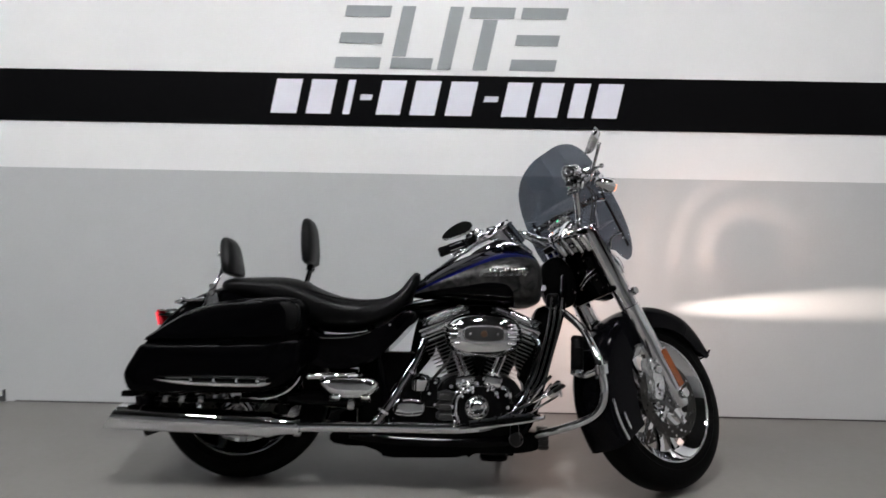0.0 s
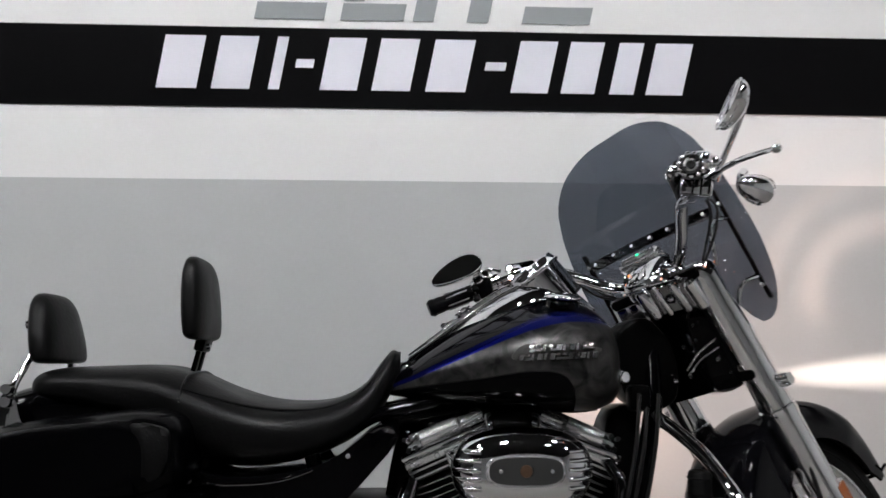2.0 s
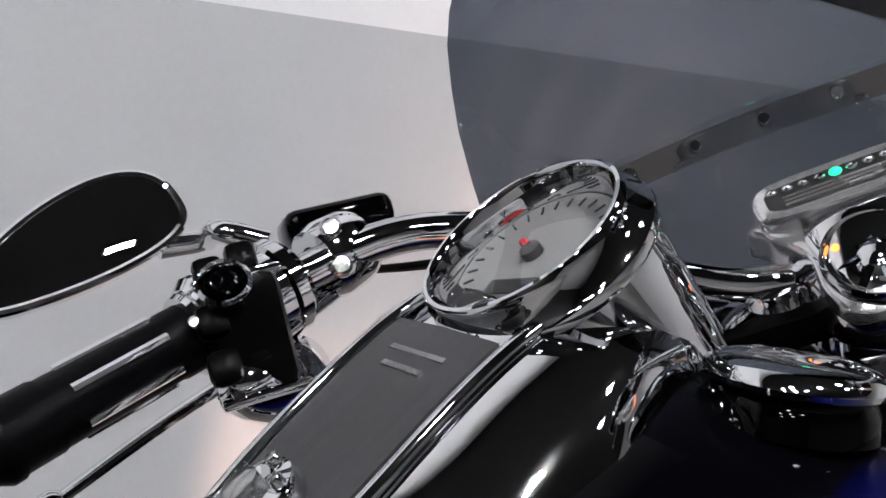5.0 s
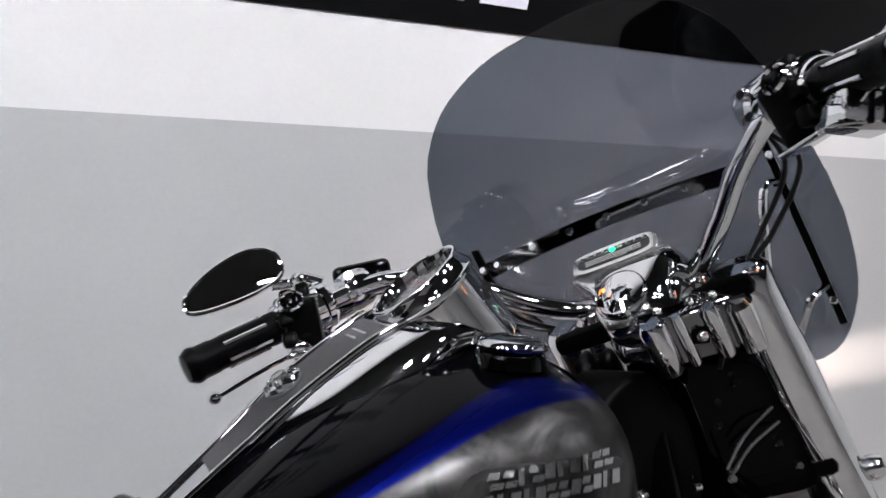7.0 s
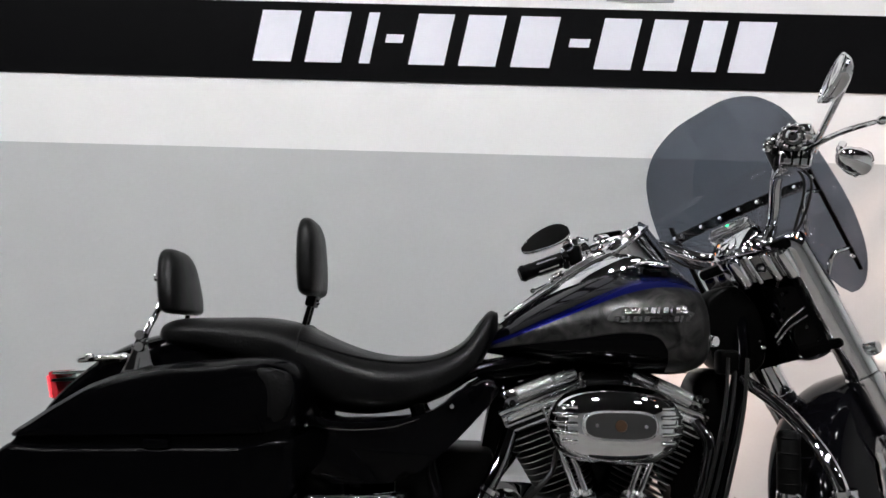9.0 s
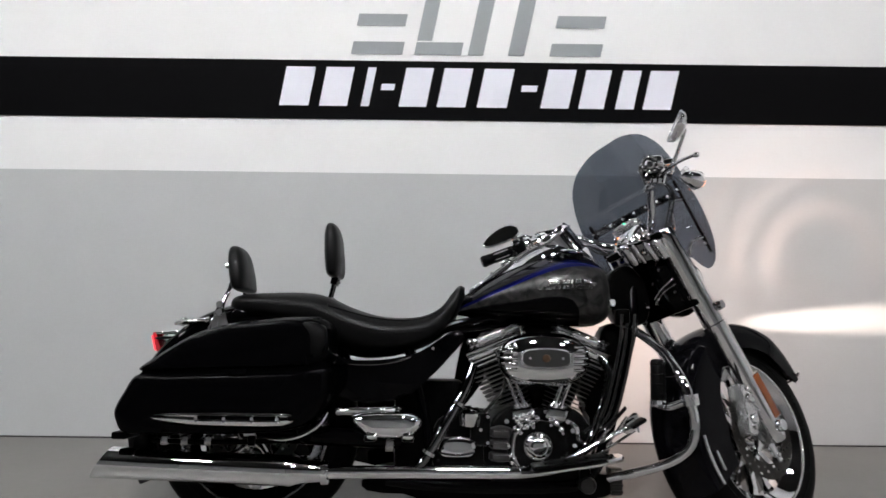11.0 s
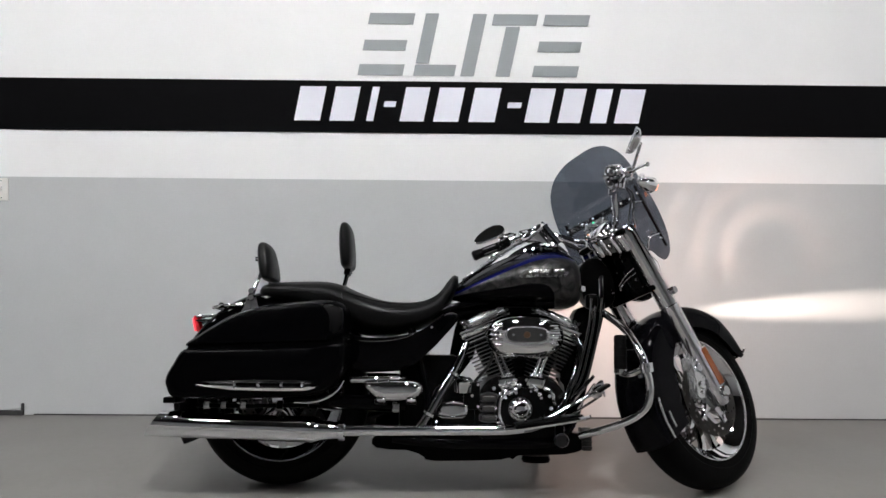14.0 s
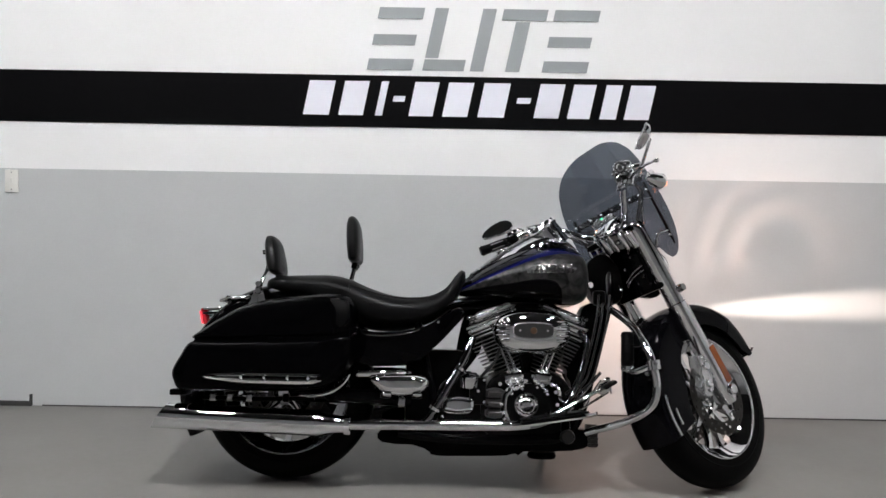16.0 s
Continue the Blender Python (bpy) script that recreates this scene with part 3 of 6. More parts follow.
bm = B(); tube(bm, [FRONT_AXLE + Vector(((0.350) * math.cos(radians(a)), y, (0.350) * math.sin(radians(a)))) for a, y in ((37, -0.074), (33.5, -0.045), (32.5, 0), (33.5, 0.045), (37, 0.074))], 0.0045, 8)
P("tip_trim", bm, CHROME, front_fender, "chrome trim on the mudguard tip", True)
P("rear_fender", fender(REAR_AXLE, 0.395, 206, 40, 0.115, [(0, 0.05), (0.3, 0.10), (1, 0.14)]), BLACK, bike, "black gloss rear mudguard")

# fork
fork_dir = Vector((-math.sin(radians(29.0)), 0, math.cos(radians(29.0))))
fork = None
for s in (-1, 1):
    base = FRONT_AXLE + Vector((0, s * 0.108, 0))
    bm = B(); lathe(bm, [(0, -0.045), (0.024, -0.045), (0.030, -0.03), (0.034, 0.05), (0.036, 0.20), (0.037, 0.34), (0.039, 0.352), (0.039, 0.368), (0.028, 0.372), (0, 0.372)], base, fork_dir, 28)
    fork = P("fork_slider", bm, CHROME, bike, "chrome lower fork leg", True)
    bm = B(); lathe(bm, [(0.030, 0.366), (0.036, 0.372), (0.036, 0.55), (0.034, 0.68), (0.034, 0.706), (0.028, 0.714), (0, 0.716)], base, fork_dir, 28)
    P("fork_cover", bm, CHROME, bike, "chrome upper fork cover", True)
    bm = B(); lathe(bm, [(0.0, 0.02), (0.017, 0.02), (0.020, 0.012), (0.020, -0.02), (0, -0.02)], base + Vector((0, s * 0.026, 0)), (0, s, 0), 16); P("axle_nut", bm, CHROME, fork, steer=True)
    fwd = Vector((math.cos(radians(29)), 0, math.sin(radians(29))))
    c = base + fork_dir * 0.10 + Vector((0, s * 0.033, 0)) + fwd * 0.012
    bm = B(); box(bm, c, (0.034, 0.010, 0.150), 0.004, (0, -29, 0)); P("side_reflector", bm, AMBER, fork, "long amber side reflector", True)
    bm = B(); box(bm, c - Vector((0, s * 0.004, 0)), (0.042, 0.008, 0.160), 0.004, (0, -29, 0)); P("reflector_base", bm, CHROME, fork, steer=True)
    # caliper
    cc = FRONT_AXLE + Vector((-0.105, s * 0.094, 0.055))
    bm = B(); slab(bm, rounded([(cc.x - 0.020, cc.z - 0.075), (cc.x + 0.022, cc.z - 0.080), (cc.x + 0.034, cc.z - 0.02), (cc.x + 0.034, cc.z + 0.03), (cc.x + 0.020, cc.z + 0.075), (cc.x - 0.022, cc.z + 0.070), (cc.x - 0.012, cc.z)], 4), cc.y - 0.026, cc.y + 0.026, 0.008)
    cal = P("brake_caliper", bm, POLISHED, bike, "silver brake caliper", True)
    for dz in (-0.035, 0.03):
        bm = B(); lathe(bm, [(0, 0.012), (0.013, 0.011), (0.016, 0.005), (0.016, -0.01)], cc + Vector((0.008, s * 0.024, dz)), (0, s, 0), 18); P("piston_cap", bm, CHROME, cal, steer=True)
    for dz in (-0.062, 0.060):
        bolt(cc + Vector((0.004, s * 0.026, dz)), (0, s, 0), cal, 0.007, 0.008, True)
    bm = B(); tube(bm, [cc + Vector((-0.005, s * 0.02, 0.07)), cc + Vector((-0.04, s * 0.03, 0.16)), cc + Vector((-0.06, s * 0.01, 0.30)), cc + Vector((-0.14, -s * 0.03, 0.42))], 0.005, 8); P("brake_hose", bm, CABLE, cal, "black brake hose", True)
bm = B(); lathe(bm, [(0, -0.13), (0.012, -0.13), (0.012, 0.13), (0, 0.13)], FRONT_AXLE, (0, 1, 0), 16); P("front_axle", bm, CHROME, bike, steer=True)
for z, name in ((0.46, "lower_fork_clamp"), (0.700, "upper_fork_clamp")):
    c = FRONT_AXLE + fork_dir * z
    bm = B(); box(bm, c, (0.080, 0.25, 0.028), 0.012, (0, -29, 0)); P(name, bm, SATIN_BLACK, bike, steer=True)

# nacelle round the steering head with headlamp
NAC = rounded([(1.150, 0.880), (1.205, 0.905), (1.270, 0.900), (1.328, 0.860), (1.345, 0.795), (1.332, 0.750), (1.285, 0.722), (1.205, 0.688), (1.155, 0.708), (1.125, 0.790)], 5)
cx, cz = 1.240, 0.79
rings = [[Vector((cx + (x - cx) * k, y, cz + (z - cz) * k)) for x, z in NAC] for y, k in ((-0.098, 0.90), (-0.094, 0.965), (-0.080, 1.0), (0.080, 1.0), (0.094, 0.965), (0.098, 0.90))]
def nacelle_rear(y, z):
    """How far back the nacelle reaches at a place across it."""
    return 1.165 + 0.72 * abs(y) + 0.40 * max(0.0, 0.85 - z)


bm = B(); loft(bm, rings)
for v in bm.verts:
    v.co.x = max(v.co.x, nacelle_rear(v.co.y, v.co.z))
    if v.co.x < 1.27:
        v.co.z = min(v.co.z, 0.858)
nacelle = P("headlamp_nacelle", bm, BLACK, bike, "black gloss headlamp nacelle", True)
HL = Vector((1.354, 0, 0.800))
hd = Vector((math.cos(radians(3)), 0, -math.sin(radians(3))))
bm = B(); lathe(bm, [(0.070, -0.05), (0.098, -0.02), (0.102, 0.02), (0.098, 0.036), (0.088, 0.036), (0.088, 0.02), (0.07, -0.03)], HL, hd, 40, close=True); headlamp = P("headlamp", bm, CHROME, bike, "lit round chrome headlamp", True)
bm = B(); lathe(bm, [(0.088, 0.018), (0.06, -0.03), (0.02, -0.055), (0.0, -0.058)], HL, hd, 40); P("reflector_bowl", bm, CHROME, headlamp, steer=True)
bm = B(); ball(bm, HL + hd * -0.02, (0.010, 0.010, 0.010), 12); P("bulb", bm, HEADLAMP_LIT, headlamp, "glowing headlamp bulb", True)
for s in (-1, 1):
    for q in ((0.030, 0.78), (0.075, 0.745), (0.060, 0.82), (0.085, 0.715), (0.020, 0.72)):
        y, z = s * q[0], q[1]
        bolt((nacelle_rear(y, z) - 0.001, y, z), (-1, s * 0.7, 0), nacelle, 0.005, 0.006, True)
    for z0, z1 in ((0.732, 0.785), (0.722, 0.768)):
        pts = [(nacelle_rear(y, z) - 0.006, y, z) for y, z in ((s * 0.020, z0), (s * 0.050, (z0 + z1) / 2 + 0.004), (s * 0.086, z1))]
        bm = B(); tube(bm, pts, 0.0022, 6, 4); P("nacelle_wire", bm, SATIN_CHROME, nacelle, steer=True)
bm = B(); slab(bm, rounded([(1.115, 0.830), (1.180, 0.862), (1.232, 0.800), (1.245, 0.700), (1.200, 0.662), (1.140, 0.680), (1.115, 0.740)], 4), -0.055, 0.055, 0.010, 3)
P("steering_head", bm, SATIN_BLACK, bike, "black frame steering head")

bm = B(); loft(bm, spline_ring([section(x, h, top, 0.89, 0.865, 28, 2.3, 2.4) for x, top, h in ((1.195, 0.932, 0.045), (1.240, 0.955, 0.072), (1.295, 0.970, 0.086), (1.340, 0.958, 0.082), (1.372, 0.930, 0.062), (1.385, 0.902, 0.030))]))
P("nacelle_cowl", bm, CHROME, nacelle, "chrome upper cowl of the nacelle", True, 60)

# fluted chrome cover over the top of the nacelle, beside the pod
BAND_A, BAND_B = Vector((1.150, -0.086, 0.913)), Vector((1.264, -0.135, 0.941))
BAND_DOWN = Vector((0.041, 0.016, -0.052))
band_in = (BAND_B - BAND_A).cross(BAND_DOWN).normalized()
band_in = band_in if band_in.y > 0 else -band_in
bm = B()
rings = []
for f, dip in ((0.0, 0.006), (0.04, 0.0), (0.96, 0.0), (1.0, 0.006)):
    o = BAND_A + (BAND_B - BAND_A) * f
    rings.append([o + BAND_DOWN * k + band_in * (q + dip) for k, q in ((0.0, 0.060), (-0.10, 0.020), (-0.06, 0.006), (0.02, 0.0), (0.94, 0.0), (1.0, 0.004), (1.0, 0.060))])
loft(bm, rings); cover = part("head_cover", bm, DARKENED_CHROME, nacelle, "fluted chrome steering head cover")
for f, r in ((0.07, 0.016), (0.30, 0.007), (0.60, 0.011), (0.86, 0.017)):
    o = BAND_A + (BAND_B - BAND_A) * f - band_in * 0.001
    bm = B(); tube(bm, [o - BAND_DOWN * 0.04, o + BAND_DOWN * 0.05, o + BAND_DOWN * 0.96, o + BAND_DOWN * 1.02], [r * 0.7, r, r, r * 0.8], 14, raw=True); part("cover_flute", bm, CHROME, cover)
o = BAND_A + (BAND_B - BAND_A) * 0.44 + BAND_DOWN * 0.45
bm = B(); box(bm, o, (0.022, 0.008, 0.024), 0.003, (0, 0, -24)); part("bolt_seat", bm, SATIN_BLACK, cover, "square black bolt seat")
bm = B(); ball(bm, o - band_in * 0.006, (0.0075, 0.0075, 0.0075), 12); part("cover_stud", bm, CHROME, cover)
for f in (0.2, 0.5, 0.72, 0.95):
    bm = B(); ball(bm, BAND_A + (BAND_B - BAND_A) * f - BAND_DOWN * 0.10 + band_in * 0.012, (0.0055, 0.0055, 0.0055), 10); part("cover_stud", bm, CHROME, cover)

# chrome dash pod with switch and tell-tales, over the bar clamp
bm = B()
rows = []
for f, w, top, bot in ((0.0, 0.030, 0.935, 0.900), (0.10, 0.044, 0.958, 0.890), (0.30, 0.054, 0.985, 0.885), (0.50, 0.060, 0.998, 0.885), (0.80, 0.060, 0.996, 0.890), (1.0, 0.050, 0.975, 0.895)):
    rows.append(section(1.147 + 0.085 * f, w, top, (top + bot) / 2, bot, 28, 3.4, 2.6))
loft(bm, spline_ring(rows)); pod = P("dash_pod", bm, CHROME, bike, "chrome handlebar clamp cover with ignition switch", True)
ndir = Vector((-0.86, 0, 0.51)).normalized()
up = Vector((0.51, 0, 0.86)).normalized()
IG = Vector((1.160, 0.014, 0.944))
bm = B(); lathe(bm, [(0.033, -0.030), (0.0335, 0.006), (0.0325, 0.010), (0.0305, 0.012), (0.0285, 0.010), (0.026, 0.004), (0.024, 0.001), (0.0, 0.001)], IG, ndir, 36); P("ignition_ring", bm, CHROME, pod, "round chrome ignition switch", True)
bm = B(); lathe(bm, [(0.022, 0.000), (0.016, 0.007), (0.009, 0.011), (0.0, 0.012)], IG, ndir, 24); knob = P("ignition_knob", bm, CHROME, pod, "finned chrome ignition knob", True)
for k in range(8):
    a = 2 * math.pi * k / 8
    d = math.cos(a) * Vector((0, 1, 0)) + math.sin(a) * up
    bm = B(); tube(bm, [IG + d * 0.010 + ndir * 0.009, IG + d * 0.023 + ndir * 0.004], 0.0028, 6, raw=True); P("knob_fin", bm, SATIN_BLACK if k % 2 else CHROME, knob, steer=True)
bm = B(); ball(bm, IG + Vector((0, 0.020, 0)) + up * 0.013 + ndir * 0.008, (0.003, 0.003, 0.003), 8); P("switch_light", bm, AMBER_LIT, pod, "small amber light", True)
TT = IG + up * 0.057 + ndir * 0.006


def pod_plate(name, w, h, t, lift, material, label):
    """A rounded plate lying in the sloping face of the pod."""
    out = oval(0, 0, w, h, 36, 4.5)
    bm = B(); loft(bm, [[TT + Vector((0, a * k, 0)) + up * b * k + ndir * (lift + d) for a, b in out] for d, k in ((-0.02, 1.0), (t - 0.006, 1.0), (t - 0.002, 0.985), (t, 0.93))])
    return P(name, bm, material, pod, label, True)


# shoulders that run from the warning lights down round the switch
face = rounded([(-0.056, 0.056), (-0.056, 0.044), (-0.044, 0.030), (-0.036, 0.014), (-0.036, -0.012), (-0.022, -0.034), (0.022, -0.034), (0.036, -0.012), (0.036, 0.014), (0.044, 0.030), (0.056, 0.044), (0.056, 0.056)], 5)
bm = B(); loft(bm, [[IG + Vector((0, a * k, 0)) + up * (0.02 + (b - 0.02) * k) + ndir * d for a, b in face] for d, k in ((-0.030, 1.0), (-0.004, 1.0), (0.001, 0.97), (0.003, 0.90), (0.004, 0.6))]); P("pod_face", bm, POLISHED, pod, "polished shoulders of the pod", True)
pod_plate("telltale_bezel", 0.056, 0.0165, 0.010, 0.0, POLISHED, "chrome bezel of the warning lights")
pod_plate("telltale_window", 0.049, 0.0105, 0.0015, 0.0095, DIAL_DARK, "dark window of the warning lights")
for i in range(9):
    y = -0.041 + 0.01025 * i
    bm = B(); ball(bm, TT + Vector((0, y, 0)) + up * 0.0055 + ndir * 0.0115, (0.0035, 0.0042, 0.003), 10); P("telltale", bm, GREEN_LIT if i == 4 else CHROME, pod, steer=True)
for i in range(3):
    bm = B(); tube(bm, [TT + Vector((0, -0.036, 0)) + up * (-0.001 - 0.003 * i) + ndir * 0.0113, TT + Vector((0, 0.036, 0)) + up * (-0.001 - 0.003 * i) + ndir * 0.0113], 0.0014, 5, raw=True); P("telltale_line", bm, SATIN_CHROME, pod, steer=True)

# handlebar: one bent tube, risers, grips, controls, mirrors, signals
MID = 0.008
bar_half = [(1.205, 0.0, 0.950), (1.205, 0.066, 0.952), (1.184, 0.120, 0.974), (1.146, 0.178, 1.014), (1.116, 0.236, 1.046), (1.088, 0.294, 1.056), (1.014, 0.368, 1.030), (0.912, 0.438, 0.992)]
turn_in = STEER.inverted() @ RIGHT_GROUP @ STEER
tail = [turn_in @ Vector(q) for q in ((0.912, MID - 0.438, 0.992), (1.014, MID - 0.368, 1.030), (1.050, MID - 0.342, 1.043))]
bar = tail + [Vector(q) for q in ((1.096, -0.198, 1.052), (1.130, -0.156, 1.026), (1.172, -0.112, 0.988), (1.205, -0.060, 0.952))] + [Vector((x, MID + y, z)) for x, y, z in bar_half]
bm = B(); tube(bm, bar, 0.0128, 16, 6); handlebar = P("handlebar", bm, CHROME, bike, "chrome handlebar turned to one side", True)
for s in (-1, 1):
    SIDE[0] = RIGHT_GROUP if s < 0 else Matrix.Identity(4)
    g = lambda f, dy=0.0, dz=0.0, dx=0.0: Vector((1.014 + (0.912 - 1.014) * f + dx, MID + s * (0.368 + (0.438 - 0.368) * f + dy), 1.030 + (0.992 - 1.030) * f + dz))
    gd = (g(1) - g(0)).normalized()
    L = (g(1) - g(0)).length
    bm = B(); lathe(bm, [(0.0, L + 0.012), (0.018, L + 0.012), (0.022, L + 0.006), (0.022, L), (0.0205, L - 0.002), (0.0205, L * 0.84), (0.0195, L * 0.82), (0.0195, L * 0.30), (0.0205, L * 0.28), (0.0205, 0.025), (0.023, 0.020), (0.023, 0.012), (0.014, 0.008)], g(0), gd, 24)
    grip = P("handgrip", bm, GRIP, handlebar, "black rubber handgrip with chrome bands", True)
    for k in range(6):
        a = 2 * math.pi * k / 6
        u = gd.orthogonal().normalized(); w = gd.cross(u)
        off = 0.0195 * (math.cos(a) * u + math.sin(a) * w)
        for f0, f1 in ((0.32, 0.74),):
            bm = B(); tube(bm, [g(f0) + off, g(f1) + off], 0.0026, 6, raw=True); P("grip_band", bm, CHROME, grip, steer=True)
    bm = B(); lathe(bm, [(0, 0.006), (0.017, 0.005), (0.0195, 0.0), (0.0195, -0.006)], g(1) + gd * 0.009, gd, 20); P("grip_end", bm, GRIP if s > 0 else DARKENED_CHROME, grip, steer=True)
    if s < 0:
        # chrome studs round the end of the throttle grip
        u = gd.orthogonal().normalized(); w = gd.cross(u)
        for k in range(11):
            a = 2 * math.pi * k / 11
            bm = B(); ball(bm, g(1) + gd * 0.010 + 0.0205 * (math.cos(a) * u + math.sin(a) * w), (0.0048, 0.0048, 0.0048), 10); P("grip_stud", bm, CHROME, grip, "small chrome stud", True)
        bm = B(); lathe(bm, [(0.007, 0.016), (0.010, 0.019), (0.013, 0.016), (0.011, 0.012)], g(1), gd, 20); P("grip_ring", bm, CHROME, grip, steer=True)
    # switch housing
    sh = g(-0.12)
    bm = B(); lathe(bm, [(0.014, -0.034), (0.027, -0.034), (0.032, -0.028), (0.032, -0.020), (0.029, -0.018), (0.029, 0.018), (0.032, 0.020), (0.032, 0.028), (0.027, 0.034), (0.014, 0.034)], sh, gd, 28, close=True); house = P("switch_housing", bm, CHROME, handlebar, "chrome switch housing with black buttons", True)
    yaw = s * 37
    for f, r in ((0.06, 0.027), (0.16, 0.0245)):
        bm = B(); lathe(bm, [(0.0195, -0.004), (r, -0.0035), (r + 0.0015, 0.0), (r, 0.0035), (0.0195, 0.004)], g(f), gd, 24); P("housing_ring", bm, CHROME, house, steer=True)
    bm = B(); box(bm, sh + Vector((-0.020, -s * 0.010, -0.020)), (0.036, 0.044, 0.070), 0.009, (0, -12, yaw)); P("switch_body", bm, SATIN_BLACK, house, "black switch block", True)
    for dx, dz, q in ((-0.026, 0.020, 0), (-0.034, -0.008, 1), (-0.034, -0.034, 1)):
        for o in (-0.011, 0.011):
            bm = B(); box(bm, sh + Vector((dx, -s * 0.010, dz)) + gd * o, (0.014, 0.018, 0.020), 0.005, (0, 12, yaw)); P("switch_button", bm, SATIN_BLACK, house, steer=True)
    for o in (-0.024, 0.024):
        bolt(sh + Vector((-0.030, -s * 0.010, -0.002)) + gd * o, (-1, -s * 0.5, 0.2), house, 0.004, 0.004, True)
    bm = B(); lathe(bm, [(0.009, -0.004), (0.0145, -0.004), (0.0155, 0.004), (0.0135, 0.007), (0.011, 0.004)], sh + Vector((-0.041, -s * 0.016, 0.006)), (-0.8, -s * 0.5, 0.35), 20); P("button_ring", bm, CHROME, house, "chrome ring round the button", True)
    bm = B(); lathe(bm, [(0.0, 0.009), (0.006, 0.008), (0.0105, 0.003), (0.011, -0.004)], sh + Vector((-0.041, -s * 0.016, 0.006)), (-0.8, -s * 0.5, 0.35), 20); P("horn_button", bm, BLACK, house, "domed black button", True)
    for dz in (0.014, -0.054):
        bm = B(); box(bm, sh + Vector((-0.020, -s * 0.010, dz)), (0.040, 0.050, 0.006), 0.002, (0, -12, yaw)); P("housing_band", bm, CHROME, house, steer=True)
    # lever clamp and lever
    lc = g(-0.70)
    bm = B(); lathe(bm, [(0.0135, -0.018), (0.024, -0.018), (0.027, -0.010), (0.027, 0.010), (0.024, 0.018), (0.0135, 0.018)], lc, gd, 24, close=True); clamp = P("lever_clamp", bm, CHROME, handlebar, steer=True)
    bm = B(); box(bm, lc + Vector((0.034, s * 0.008, 0.008)), (0.046, 0.066, 0.030), 0.010, (0, -8, yaw)); P("master_cylinder", bm, CHROME, clamp, "chrome master cylinder", True)
    bm = B(); box(bm, lc + Vector((0.036, s * 0.010, 0.030)), (0.054, 0.078, 0.026), 0.009, (0, -8, yaw), 3); P("cylinder_lid", bm, BLACK if s > 0 else CHROME, clamp, steer=True)
    for dy in (-0.022, 0.030):
        bolt(lc + Vector((0.036 - dy * 0.5, s * (0.008 + dy), 0.041)), (0, 0, 1), clamp, 0.004, 0.003, True)
    for dz in (-0.014, 0.012):
        bolt(lc + Vector((-0.024, -s * 0.012, dz)), (-1, -s * 0.5, 0.1), clamp, 0.007, 0.006, True)
    if s > 0:
        f0 = lc + Vector((0.050, s * 0.014, -0.004))
        bm = B(); tube(bm, [f0, f0 + Vector((0.014, s * 0.032, -0.004)), g(0.15, 0.0, -0.014, 0.076), g(0.7, 0.0, -0.020, 0.064), g(1.28, 0.0, -0.024, 0.070)], [0.009, 0.009, 0.0085, 0.007, 0.006], 10, 6, flat=0.6)
        P("brake_lever" if s < 0 else "clutch_lever", bm, CHROME, clamp, "chrome hand lever", True)
        bm = B(); ball(bm, g(1.30, 0.0, -0.024, 0.070), (0.009, 0.009, 0.008), 12); P("lever_end", bm, CHROME, clamp, steer=True)
    else:
        bm = B(); tube(bm, [(1.222, -0.300, 1.108), (1.228, -0.370, 1.116), (1.236, -0.455, 1.117), (1.244, -0.555, 1.108)], [0.009, 0.009, 0.008, 0.006], 10, 6, flat=0.6); part("brake_lever", bm, CHROME, handlebar, "chrome hand lever")
        bm = B(); ball(bm, (1.245, -0.560, 1.107), (0.009, 0.009, 0.008), 12); part("lever_end", bm, CHROME, handlebar)
    # mirror
    m0 = lc + Vector((0.020, 0, 0.030)) if s < 0 else g(-0.30) + Vector((0.012, 0.0, 0.028))
    mc = Vector((0.992, MID + 0.438, 1.092)) if s > 0 else STEER.inverted() @ Vector((1.238, -0.4205, 1.224))
    if s < 0:
        bm = B(); tube(bm, [(1.255, -0.285, 1.118), (1.262, -0.302, 1.150), (1.268, -0.360, 1.200), (1.269, -0.390, 1.226)], [0.008, 0.0065, 0.0065, 0.0075], 10, 5); part("mirror_stalk", bm, CHROME, handlebar, "chrome mirror stalk")
        bm = B(); tube(bm, [(1.269, -0.388, 1.223), (1.256, -0.402, 1.222), (1.240, -0.418, 1.222)], 0.0055, 10, 3); part("mirror_neck", bm, CHROME, handlebar)
        bm = B(); box(bm, (1.186, -0.385, 1.126), (0.042, 0.066, 0.036), 0.013, (0, 0, -20), 3); part("fluid_reservoir", bm, CHROME, handlebar, "rounded chrome brake fluid reservoir")
        bm = B(); box(bm, (1.196, -0.335, 1.088), (0.058, 0.050, 0.030), 0.006, (0, 8, -20)); part("control_block", bm, CHROME, handlebar, "chrome control block")
        for o in (-0.014, 0.0, 0.014):
            bm = B(); box(bm, (1.196 + o, -0.361 - o * 0.3, 1.088), (0.004, 0.006, 0.030), 0.001, (0, 8, -20)); part("block_groove", bm, SATIN_BLACK, handlebar)
    SIDE[0] = LEFT_MIRROR if s > 0 else Matrix.Identity(4)
    # mirror head: flat teardrop, its glass turned to the rider
    nrm = Vector((-0.68, -s * 0.70, 0.20)).normalized()
    u = Vector((0.46, -s * 0.85, 0.34))
    if s < 0:
        nrm, u = STEER.to_3x3().inverted() @ Vector((-0.93, 0.06, 0.37)).normalized(), STEER.to_3x3().inverted() @ Vector((0.25, -0.75, 0.75))
    u = (u - nrm * u.dot(nrm)).normalized(); w = nrm.cross(u)
    if w.z < 0:
        w = -w
    out = []
